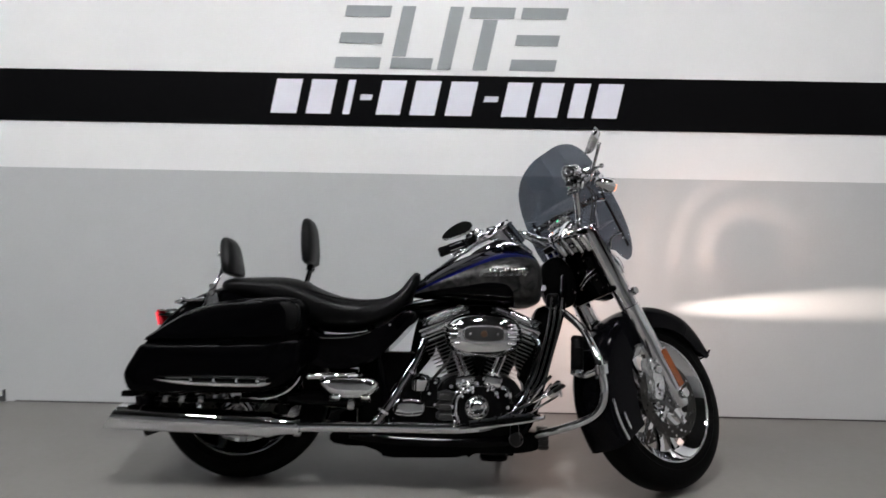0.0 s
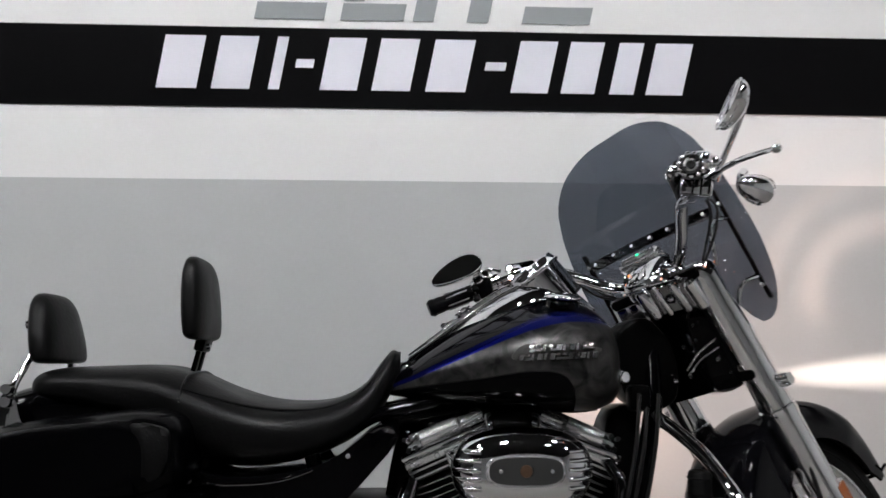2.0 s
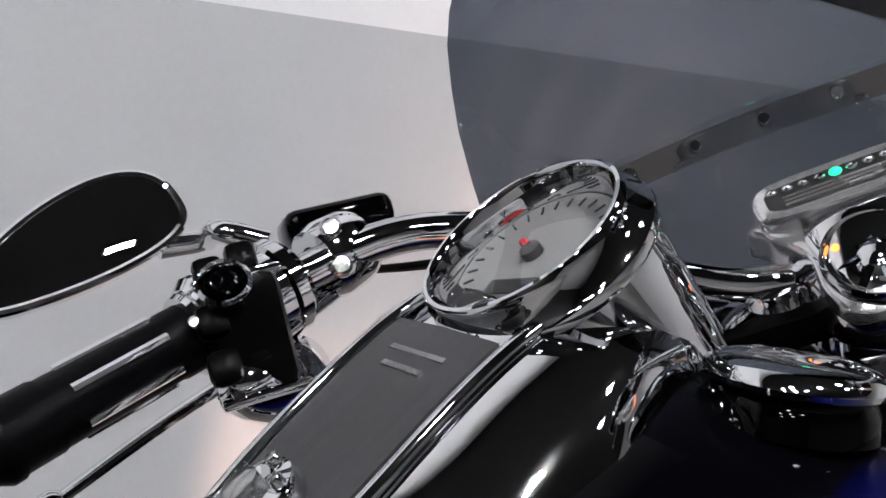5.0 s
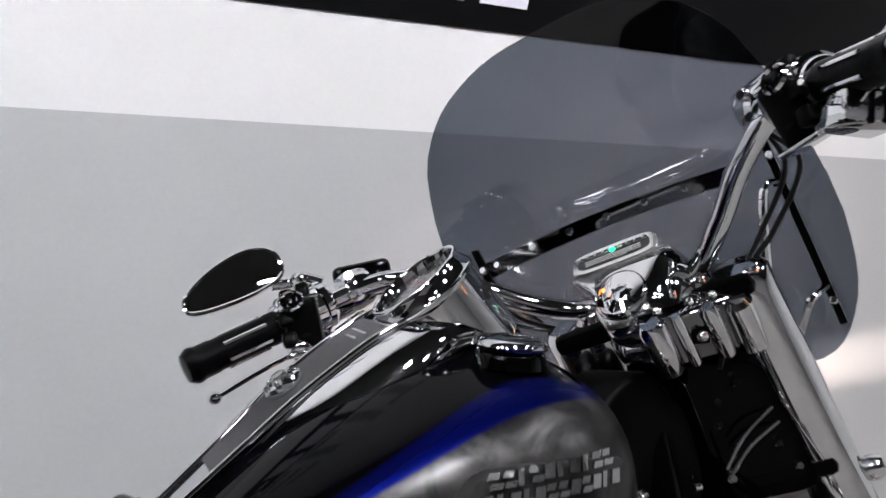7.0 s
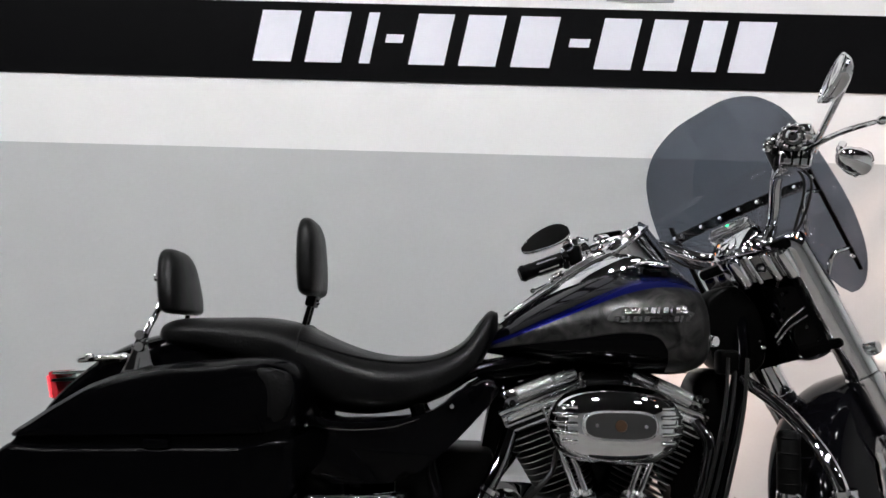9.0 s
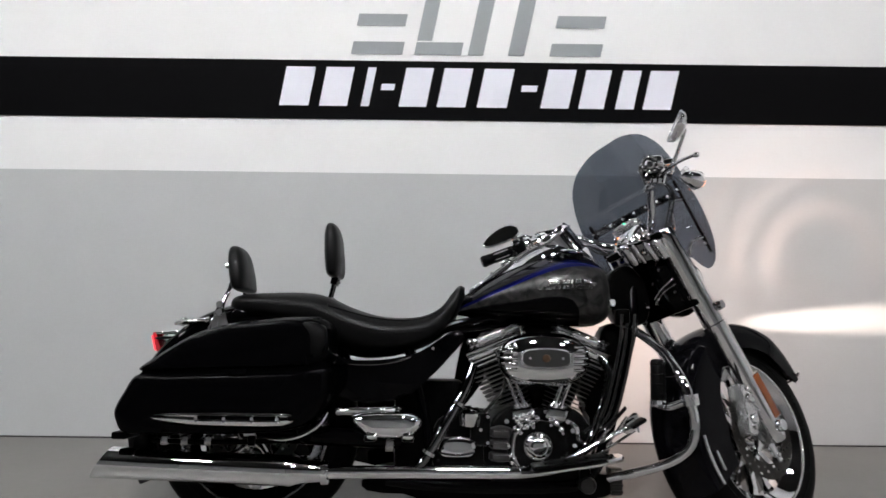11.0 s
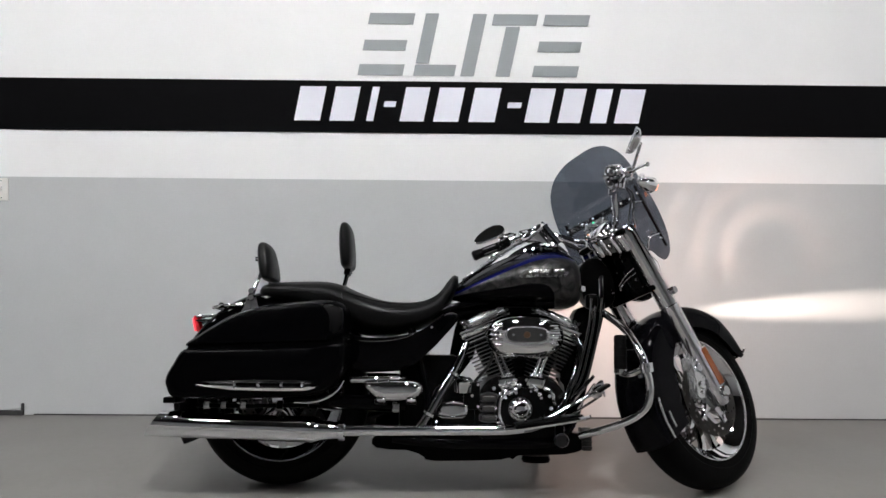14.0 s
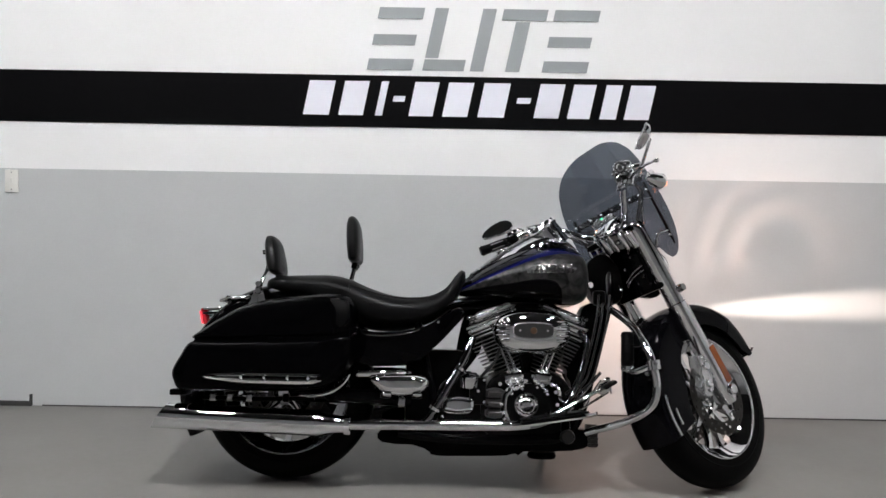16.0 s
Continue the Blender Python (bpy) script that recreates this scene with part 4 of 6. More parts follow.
    for k in range(40):
        a = 2 * math.pi * k / 40
        c, q = math.cos(a), math.sin(a)
        tall = (0.036 if q > 0 else 0.026) if s > 0 else 0.030
        out.append(((0.069 if s > 0 else 0.047) * c, (tall + 0.008 * c) * math.copysign(abs(q) ** (0.85 if q > 0 or s < 0 else 0.6), q) + 0.006 * c))
    ring = lambda k, d: [mc + u * a * k + w * b * k + nrm * d for a, b in out]
    bm = B(); loft(bm, [ring(0.35, -0.022), ring(0.75, -0.016), ring(0.95, -0.006), ring(1.0, 0.0), ring(1.0, 0.006), ring(0.97, 0.008)]); mirror = P("rear_view_mirror", bm, CHROME, handlebar, "chrome teardrop rear-view mirror", True)
    bm = B(); loft(bm, [ring(0.95, 0.0082), ring(0.95, 0.0090), ring(0.80, 0.0097), ring(0.62, 0.0103), ring(0.45, 0.0108), ring(0.25, 0.0111), ring(0.08, 0.0112)]); P("mirror_glass", bm, MIRROR, mirror, "mirror glass", True)
    bm = B(); tube(bm, ring(0.985, 0.0075), 0.0030, 8, 2, closed=True); P("mirror_rim", bm, CHROME, mirror, "bright chrome rim", True)
    if s > 0:
        bm = B(); tube(bm, [m0, m0 + (mc - m0) * 0.25 + Vector((0, 0, 0.010)), mc + u * 0.074 - w * 0.024 - nrm * 0.012, mc + u * 0.046 - w * 0.014 - nrm * 0.012], [0.010, 0.0080, 0.0075, 0.009], 10, 5); P("mirror_stalk", bm, CHROME, handlebar, "chrome mirror stalk", True)
    # bullet turn signal
    SIDE[0] = RIGHT_SIGNAL if s < 0 else Matrix.Identity(4)
    ts = Vector((1.122, MID + s * 0.330, 1.004)) if s < 0 else Vector((1.045, MID + 0.356, 0.985))
    bm = B(); lathe(bm, [(0.0, -0.062), (0.010, -0.058), (0.020, -0.042), (0.027, -0.012), (0.0285, 0.006), (0.024, 0.014), (0.019, 0.018)], ts, (1, 0, -0.05), 24); sig = P("turn_signal", bm, CHROME, handlebar, "chrome bullet turn signal with lit amber lens", True)
    bm = B(); lathe(bm, [(0.0200, 0.013), (0.0200, 0.018), (0.017, 0.023), (0.010, 0.026), (0, 0.027)], ts, (1, 0, -0.05), 24); P("signal_lens", bm, AMBER_LIT, sig, "lit amber lens", True)
    bm = B(); tube(bm, [ts + Vector((-0.02, 0, 0)), ts + Vector((-0.045, -s * 0.004, 0.015)), lc + Vector((0.02, 0, -0.012))], 0.008, 10, 4); P("signal_stem", bm, CHROME, sig, steer=True)
    SIDE[0] = RIGHT_GROUP if s < 0 else Matrix.Identity(4)
    # cables from the controls down to the headstock
    for k, off in enumerate((0.0, 0.016)):
        back = (STEER.inverted() @ SIDE[0].inverted() @ STEER)
        bm = B(); tube(bm, [lc + Vector((0.035, -s * 0.01, -0.012)), back @ Vector((1.172, MID + s * (0.205 + off), 1.020)), back @ Vector((1.205, MID + s * (0.150 + off), 0.965)), back @ Vector((1.225, s * 0.100, 0.925)), back @ Vector((1.220, s * 0.05, 0.84))], 0.0030, 8, 6); P("control_cable", bm, CABLE, handlebar, steer=True)
SIDE[0] = Matrix.Identity(4)
for s in (-1, 1):
    bm = B(); lathe(bm, [(0.0, -0.06), (0.022, -0.06), (0.026, -0.03), (0.024, 0.022), (0.020, 0.028), (0, 0.028)], (1.215, MID + s * 0.064, 0.925), (-0.45, 0, 0.9), 20); P("bar_riser", bm, CHROME, handlebar, "chrome handlebar riser", True)

# windshield
bm = B()
SHIELD_SIDE = ((0.062, 0.485), (0.112, 0.466), (0.151, 0.438), (0.186, 0.389), (0.204, 0.333), (0.213, 0.285), (0.220, 0.215), (0.222, 0.145), (0.211, 0.074), (0.190, 0.026), (0.160, -0.006), (0.120, -0.008), (0.088, 0.045))
outline = rounded([(0.0, 0.489)] + list(SHIELD_SIDE) + [(0.0, 0.068)] + [(-y, h) for y, h in SHIELD_SIDE[::-1]], 5)


def shield_at(y, h, off=0.0):
    """A place on the bent, raked sheet: y across, h up along it."""
    y, h = y * 1.11, h * 1.074
    return Vector((1.392 - 0.455 * h - 0.85 * y * y + off, y + 0.015, 0.838 + 0.89 * h))


nx = 36
ys = [-0.2221 * math.cos(math.pi * i / nx) for i in range(nx + 1)]


def span_at(y):
    """Lowest and highest h of the outline at y."""
    hs = []
    for (a, b), (c, d) in zip(outline, outline[1:] + outline[:1]):
        if (a - y) * (c - y) <= 0 and abs(a - c) > 1e-9:
            hs.append(b + (d - b) * (y - a) / (c - a))
    return (min(hs), max(hs)) if hs else (0.15, 0.152)


rings = []
for y in ys:
    lo, hi = span_at(max(-0.2217, min(0.2217, y)))
    col = [shield_at(y, lo + (hi - lo) * k / 16) for k in range(17)]
    rings.append(col + [v + Vector((0.004, 0, 0)) for v in col[::-1]])
loft(bm, rings); shield = P("windshield", bm, SMOKE, bike, "smoked grey acrylic windshield with chrome brackets", True, 60)
# cross strap with bolts
for y0, y1, h0, name in ((-0.150, 0.180, 0.228, "cross_strap"),):
    n = 24
    rings = []
    for i in range(n + 1):
        y = y0 + (y1 - y0) * i / n
        h = h0 + 0.016 * (1 - ((y - 0.015) / 0.165) ** 2)
        a, b = shield_at(y, h - 0.010, -0.006), shield_at(y, h + 0.010, -0.006)
        rings.append([a, b, b + Vector((-0.005, 0, 0)), a + Vector((-0.005, 0, 0))])
    bm = B(); loft(bm, rings); P(name, bm, DARKENED_CHROME, shield, "chrome strap with bolts across the windshield, darkened in its colour", True)
    for i in range(7):
        y = y0 + 0.02 + (y1 - y0 - 0.04) * i / 6
        bolt(shield_at(y, h0 + 0.016 * (1 - ((y - 0.015) / 0.165) ** 2), -0.012), (-1, 0, 0.2), shield, 0.0055, 0.005, True)
for s in (-1, 1):
    n = 14
    rings = []
    for i in range(n + 1):
        h = 0.02 + 0.24 * i / n
        a, b = shield_at(s * 0.174, h, -0.006), shield_at(s * 0.182, h, -0.006)
        rings.append([a, b, b + Vector((-0.006, 0, 0)), a + Vector((-0.006, 0, 0))])
    bm = B(); loft(bm, rings); P("side_strap", bm, SATIN_BLACK, shield, "black upright windshield strap", True)
    for h in (0.05, 0.23):
        bolt(shield_at(s * 0.178, h, -0.013), (-1, 0, 0.2), shield, 0.0055, 0.005, True)
    for h, z in ((0.07, 0.875), (0.20, 0.955)):
        a = shield_at(s * 0.178, h, -0.010)
        bm = B(); tube(bm, [a, a + Vector((-0.035, -s * 0.02, -0.015)), Vector((1.290 - (z - 0.875) * 0.6, s * 0.135, z - 0.02))], 0.005, 8, 4); P("shield_stay", bm, CHROME, shield, steer=True)
    bm = B(); lathe(bm, [(0.0, -0.014), (0.013, -0.014), (0.016, 0), (0.013, 0.014), (0, 0.014)], (1.365, s * 0.150, 0.690), (0, 1, 0), 16); P("shield_mount", bm, CHROME, shield, "chrome windshield mount on the fork", True)


# fuel tank
TANK = [(0.612, 0.030, 0.728, 0.712, 0.696), (0.640, 0.066, 0.746, 0.718, 0.692), (0.690, 0.104, 0.778, 0.731, 0.686), (0.760, 0.137, 0.818, 0.744, 0.678), (0.840, 0.160, 0.854, 0.754, 0.670),
        (0.920, 0.171, 0.882, 0.760, 0.664), (1.000, 0.170, 0.892, 0.763, 0.660), (1.050, 0.160, 0.882, 0.764, 0.662), (1.085, 0.136, 0.862, 0.760, 0.672), (1.106, 0.095, 0.830, 0.758, 0.690), (1.113, 0.040, 0.790, 0.756, 0.722)]
bm = B(); loft(bm, [section(r[0], r[1], r[2], r[3], r[4], 48, 2.25, 3.0) for r in spline_rows(TANK, 6)])
RIDGE = [(0.612, 0.0), (0.66, 0.006), (0.76, 0.018), (0.84, 0.028), (0.92, 0.033), (0.98, 0.032), (1.04, 0.020), (1.10, 0.0)]
for v in bm.verts:
    if v.co.z > 0.766:
        v.co.z += between(RIDGE, v.co.x)[0] * max(0.0, 1 - abs(v.co.y - 0.030) / 0.125) ** 1.1
tank = P("fuel_tank", bm, TANK_PAINT, bike, "charcoal fuel tank with black top and belly and a blue band", sharp=60)


def tank_side(x, z, s, off=0.0):
    """A place on the tank's flank."""
    rows = [list(r) for r in TANK]
    half, top, mid, bot = between(rows, x)
    f = (z - mid) / ((top - mid) if z > mid else (mid - bot))
    p = 2.25 if z > mid else 3.0
    return Vector((x, s * (half * max(0.0, 1 - abs(f) ** p) ** (1 / p) + off), z))


for s in (-1, 1):
    # emblem of plain raised bars in two rows
    bm = B(); slab(bm, rounded([(0.868, 0.781), (0.900, 0.803), (0.985, 0.800), (1.048, 0.795), (1.040, 0.783), (0.985, 0.776), (0.905, 0.772), (0.872, 0.770)], 4), -0.0012, 0.0012, 0)
    for v in bm.verts:
        v.co = tank_side(v.co.x, v.co.z, s, v.co.y + 0.0015)
    emblem = P("tank_emblem", bm, DIAL_DARK, tank, "chrome and black raised emblem of plain bars")
    rng = random.Random(5)
    for z0, z1, x0, x1, n in ((0.7865, 0.800, 0.900, 1.036, 10), (0.7685, 0.782, 0.878, 1.042, 13)):
        for k in range(n):
            a = x0 + (x1 - x0) * k / n
            w = (x1 - x0) / n
            lift = 0.006 * k / n
            kind = rng.choice((0, 1, 2, 2))
            for wide, low, high in (((0.42, 0.0, 1.0),), ((0.80, 0.05, 0.95),), ((0.84, 0.0, 0.38), (0.70, 0.58, 1.0)))[kind]:
                za, zb = z0 + (z1 - z0) * low + lift, z0 + (z1 - z0) * high + lift
                bm = B(); slab(bm, [(a, za), (a + w * wide, za), (a + w * wide + 0.003, zb), (a + 0.003, zb)], 0.002, 0.006, 0)
                for v in bm.verts:
                    v.co = tank_side(v.co.x, v.co.z, s, v.co.y)
                P("emblem_bar", bm, SATIN_CHROME, emblem)
    # filler cap and ring on the tank's shoulder
    c = Vector((0.992, s * 0.076 + 0.006, 0.907))
    ax = Vector((0.06, s * 0.18, 0.97)).normalized()
    bm = B(); lathe(bm, [(0.0, 0.0072), (0.014, 0.0070), (0.026, 0.0062), (0.034, 0.0044), (0.0385, 0.0010), (0.0395, -0.0020), (0.0382, -0.0050), (0.034, -0.0065), (0.0, -0.0065)], c, ax, 40); cap = P("filler_cap" if s < 0 else "fuel_gauge", bm, CHROME, tank, "domed chrome cap on the tank shoulder")
    bm = B(); lathe(bm, [(0.028, -0.004), (0.034, -0.008), (0.037, -0.014), (0.038, -0.024), (0.028, -0.028)], c, ax, 36, close=True); P("cap_ring", bm, BLACK, cap)
    # lower tank seam
    bm = B(); tube(bm, [tank_side(x, z, s, -0.003) for x, z in ((0.66, 0.690), (0.75, 0.680), (0.88, 0.668), (1.0, 0.664), (1.06, 0.668))], 0.0045, 8, 4); P("tank_seam", bm, BLACK, tank)
    bolt((1.106, s * 0.105, 0.735), (0.6, s, 0), tank, 0.015, 0.012)

# console along the tank top, with the speedometer
CON = [(0.628, 0.020, 0.752, 0.730), (0.660, 0.034, 0.776, 0.752), (0.720, 0.044, 0.819, 0.790), (0.800, 0.058, 0.878, 0.842), (0.860, 0.062, 0.917, 0.872), (0.900, 0.064, 0.938, 0.888), (0.940, 0.066, 0.953, 0.900), (0.985, 0.064, 0.956, 0.908), (1.020, 0.050, 0.942, 0.904), (1.050, 0.036, 0.922, 0.888), (1.085, 0.028, 0.893, 0.862)]
def on_console(x, y, z):
    """A place on the console, whose middle lies to the left of the tank's and whose top tilts."""
    mid = 0.048 * min(1, max(0, (x - 0.62) / 0.16))
    return Vector((x, y + mid, z + 0.16 * y))


bm = B()
rings = []
for x, half, top, bot in spline_rows(CON, 4):
    fl = 0.68 + 0.36 * min(1, max(0, (x - 0.75) / 0.09)) - 0.20 * min(1, max(0, (x - 0.90) / 0.07))
    rings.append([on_console(x, y * half, z) for y, z in ((-1.58 * fl, bot - 0.024), (-1.58 * fl, bot - 0.008), (-1.54 * fl, bot - 0.004), (-1.46 * fl, bot - 0.001), (-1.40 * fl, bot + (top - bot) * 0.24), (-1.34 * fl, top - 0.027), (-1.24 * fl, top - 0.0180), (-1.04 * fl, top - 0.0100), (-0.84 * fl, top - 0.0040), (-0.64, top - 0.0005), (0, top + 0.001), (0.7, top - 0.001), (0.9, top - 0.011), (1.04, bot + (top - bot) * 0.5), (1.12, bot - 0.01), (1.15, bot - 0.03))])
loft(bm, rings); console = P("tank_console", bm, CHROME, bike, "chrome tank console with round speedometer")
bm = B()
rings = []
for x, half, top, bot in spline_rows(CON, 4):
    if 0.69 < x < 0.895:
        rings.append([on_console(x, y * half * 0.58, top + z) for y, z in ((-1, -0.001), (-1, 0.0025), (0, 0.0035), (1, 0.0025), (1, -0.001))])
loft(bm, rings); insert = P("console_insert", bm, INSERT, console, "dark brushed metal console insert")
for s in (-1, 1):
    bm = B(); tube(bm, [on_console(x, s * half * 0.69, top + 0.001) for x, half, top, bot in spline_rows(CON[1:7], 3)], 0.0042, 10, 2); P("console_rail", bm, CHROME, console, "rounded chrome console edge")
# two lines of unreadable writing on it, as plain bars
for x, w in ((0.872, 0.020), (0.862, 0.014)):
    rows = []
    for dx in (-0.0014, 0.0014):
        half, top, bot = between(CON, x + dx)
        rows.append([on_console(x + dx, y, top + z) for y, z in ((-w, 0.003), (-w, 0.0043), (w, 0.0043), (w, 0.003))])
    bm = B(); loft(bm, rows); P("writing_bar", bm, SATIN_CHROME, insert)
LOCK = Vector((0.790, 0.052, 0.874))
lock_up = Vector((-0.57, 0, 0.82))
bm = B(); lathe(bm, [(0.0, -0.004), (0.021, -0.004), (0.023, 0.004), (0.021, 0.009), (0.015, 0.011), (0.012, 0.009), (0.0, 0.009)], LOCK, lock_up, 28); lock = P("console_lock", bm, CHROME, console, "round chrome console lock")
bm = B(); lathe(bm, [(0.009, 0.008), (0.009, 0.016), (0.006, 0.018), (0.0, 0.018)], LOCK, lock_up, 18); P("lock_barrel", bm, SATIN_CHROME, lock)
for k in range(6):
    a = 2 * math.pi * k / 6
    bolt(LOCK + Vector((0.017 * 0.82 * math.cos(a), 0.017 * math.sin(a), 0.017 * 0.57 * math.cos(a))) + lock_up * 0.010, lock_up, lock, 0.0035, 0.004)
SP = Vector((0.953, 0.040, 0.961))
sa = Vector((-0.64, 0, 0.77)).normalized()
bm = B(); lathe(bm, [(0.062, -0.085), (0.063, -0.03), (0.0635, 0.0), (0.0670, 0.002), (0.0680, 0.005), (0.0672, 0.0085), (0.0650, 0.0100), (0.0600, 0.0225), (0.0597, 0.0252), (0.0580, 0.0270), (0.0560, 0.0272), (0.0545, 0.0258), (0.0540, 0.0235), (0.0505, 0.0120), (0.050, 0.008), (0.0, 0.008)], SP, sa, 56); speedo = P("speedometer", bm, CHROME, console, "round chrome-rimmed speedometer with pale dial")
bm = B(); lathe(bm, [(0.0, 0.0095), (0.0495, 0.0095)], SP, sa, 48); P("dial", bm, DIAL, speedo, "pale grey dial")
su = Vector((0, 1, 0)); sw_ = sa.cross(su)
for k in range(21):
    a = radians(-130 + 13 * k)
    d = math.sin(a) * -su + math.cos(a) * (sw_ if sw_.x > 0 else -sw_)
    p = SP + sa * 0.0103
    bm = B(); tube(bm, [p + d * 0.038, p + d * 0.0445], 0.0007, 5, raw=True); P("dial_mark", bm, INSERT, speedo)
d = Vector((0.45, 0.75, 0.30)); d = (d - sa * d.dot(sa)).normalized()
bm = B(); tube(bm, [SP + sa * 0.012 + d * 0.003, SP + sa * 0.012 + d * 0.016], [0.0030, 0.0024], 6, raw=True); P("needle", bm, NEEDLE, speedo, "red needle")
bm = B(); lathe(bm, [(0.006, 0.010), (0.006, 0.015), (0.0, 0.016)], SP, sa, 14); P("needle_hub", bm, DIAL_DARK, speedo)
q = SP - (sw_ if sw_.x > 0 else -sw_) * 0.024 + sa * 0.0105
bm = B(); box(bm, q, (0.010, 0.034, 0.001), 0, (0, -40, 0)); P("odometer_window", bm, DIAL_DARK, speedo)
bm = B(); lathe(bm, [(0.0, 0.0190), (0.0512, 0.0185)], SP, sa, 48); glass = P("gauge_glass", bm, LENS, speedo, "clear gauge glass")
glass.visible_shadow = False

# seat
SEAT = [(-0.118, 0.050, 0.722, 0.712, 0.700), (-0.104, 0.095, 0.745, 0.714, 0.690), (-0.060, 0.125, 0.756, 0.712, 0.680), (0.020, 0.140, 0.760, 0.705, 0.664), (0.110, 0.150, 0.762, 0.690, 0.640), (0.165, 0.158, 0.757, 0.676, 0.615), (0.215, 0.168, 0.742, 0.655, 0.585),
        (0.280, 0.182, 0.715, 0.628, 0.558), (0.360, 0.186, 0.692, 0.610, 0.553), (0.440, 0.172, 0.686, 0.606, 0.566), (0.510, 0.142, 0.694, 0.622, 0.590), (0.565, 0.114, 0.722, 0.652, 0.622), (0.600, 0.094, 0.766, 0.695, 0.660), (0.624, 0.076, 0.792, 0.742, 0.705), (0.642, 0.040, 0.786, 0.760, 0.735)]
bm = B(); loft(bm, [section(r[0], r[1], r[2], r[3], r[4], 44, 3.1, 2.4) for r in spline_rows(SEAT, 6)])
for v in bm.verts:
    x, y, z = v.co
    half, top, mid, bot = between(SEAT, max(-0.118, min(0.65, x)))
    if z > mid and 0.22 < x < 0.60:
        dish = 0.004 * math.sin(math.pi * (x - 0.22) / 0.38) * max(0, 1 - (abs(y) / (half * 0.8)) ** 2)
        v.co.z -= dish
seat = P("seat", bm, LEATHER, bike, "black leather two-up seat with a deep rider's scoop", sharp=70)
for s in (-1, 1):
    pts = []
    for x in (-0.09, -0.03, 0.05, 0.12, 0.17, 0.20):
        half, top, mid, bot = between(SEAT, x)
        pts.append((x, s * half * 0.86, mid + (top - mid) * 0.60))
    bm = B(); tube(bm, pts, 0.0026, 6, 5); P("seam_piping", bm, LEATHER, seat)
    pts = []
    for x, f in ((0.205, 0.90), (0.26, 0.86), (0.34, 0.82), (0.43, 0.80), (0.51, 0.80), (0.57, 0.78), (0.615, 0.70), (0.64, 0.35)):
        half, top, mid, bot = between(SEAT, x)
        pts.append((x, s * half * f, mid + (top - mid) * max(0.0, 1 - f ** 3.1) ** (1 / 3.1)))
    bm = B(); tube(bm, pts, 0.0030, 6, 5); P("seam_piping", bm, LEATHER, seat)
half, top, mid, bot = between(SEAT, 0.205)
bm = B(); tube(bm, [(0.208, y * half, mid + (top - mid) * max(0.02, 1 - abs(y) ** 3.1) ** (1 / 3.1) + 0.0005) for y in (-0.99, -0.9, -0.7, -0.35, 0, 0.35, 0.7, 0.9, 0.99)], 0.003, 6, 5); P("cross_seam", bm, LEATHER, seat)


def pad(c, half_w, thick, h, lean, top_k, name, label):
    """An upholstered back pad."""
    rings = []
    for f, k in ((0, 0.55), (0.03, 0.80), (0.10, 0.93), (0.3, 1.0), (0.55, 1.0), (0.78, 0.93), (0.92, 0.74), (0.98, 0.50), (1.0, 0.25)):
        z = c[2] - h / 2 + h * f
        x = c[0] + math.tan(radians(lean)) * (z - c[2])
        kk = 1 - (1 - top_k) * f
        rings.append([Vector((x + thick * k * (0.75 + 0.25 * k) * math.copysign(abs(math.cos(a)) ** 0.7, math.cos(a)) * (1 if math.cos(a) > 0 else 0.8), c[1] + half_w * k ** 0.55 * kk * math.copysign(abs(math.sin(a)) ** 0.7, math.sin(a)), z)) for a in (2 * math.pi * q / 32 for q in range(32))])
    bm = B(); loft(bm, spline_ring(rings))
    return P(name, bm, LEATHER, bike, label, sharp=70)


back_pad = pad((0.207, -0.022, 0.902), 0.122, 0.031, 0.176, -4, 0.80, "rider_backrest", "tall black leather rider backrest pad")
bm = B()
for s in (-1, 1):
    box(bm, (0.206, s * 0.020, 0.782), (0.010, 0.016, 0.085), 0.002, (0, 14, 0))
box(bm, (0.213, 0, 0.810), (0.022, 0.070, 0.040), 0.004, (0, 14, 0)); P("backrest_stem", bm, SATIN_BLACK, back_pad, "black steel stem")
bolt((0.226, -0.02, 0.800), (1, 0, 0.2), back_pad, 0.006, 0.005)
sissy_pad = pad((-0.100, -0.012, 0.838), 0.125, 0.034, 0.148, -10, 0.66, "passenger_backrest", "black leather passenger backrest on a chrome bar")
bm = B(); tube(bm, [(-0.128, -0.140, 0.640), (-0.124, -0.134, 0.715), (-0.112, -0.108, 0.765), (-0.110, -0.075, 0.805), (-0.112, 0, 0.815), (-0.110, 0.075, 0.805), (-0.112, 0.108, 0.765), (-0.124, 0.134, 0.715), (-0.128, 0.140, 0.640)], 0.0075, 12, 6); P("sissy_bar", bm, CHROME, sissy_pad, "bent chrome bar behind the pad")
for s in (-1, 1):
    bm = B(); slab(bm, rounded([(-0.165, 0.625), (-0.095, 0.625), (-0.105, 0.665), (-0.118, 0.705), (-0.140, 0.705), (-0.150, 0.665)], 4), s * 0.132, s * 0.146, 0.003); P("sissy_bracket", bm, CHROME, sissy_pad, "chrome side plate")
    for z in (0.690, 0.715):
        bm = B(); lathe(bm, [(0, 0.010), (0.010, 0.010), (0.012, 0.004), (0.012, -0.006), (0, -0.006)], (-0.128, s * 0.148, z), (0, s, 0), 14); P("bracket_knob", bm, CHROME, sissy_pad)
    bm = B(); lathe(bm, [(0, -0.012), (0.010, -0.012), (0.010, 0.012), (0, 0.012)], (-0.122, s * 0.07, 0.845), (1, 0, 0), 12); P("pad_bolt", bm, CHROME, sissy_pad)

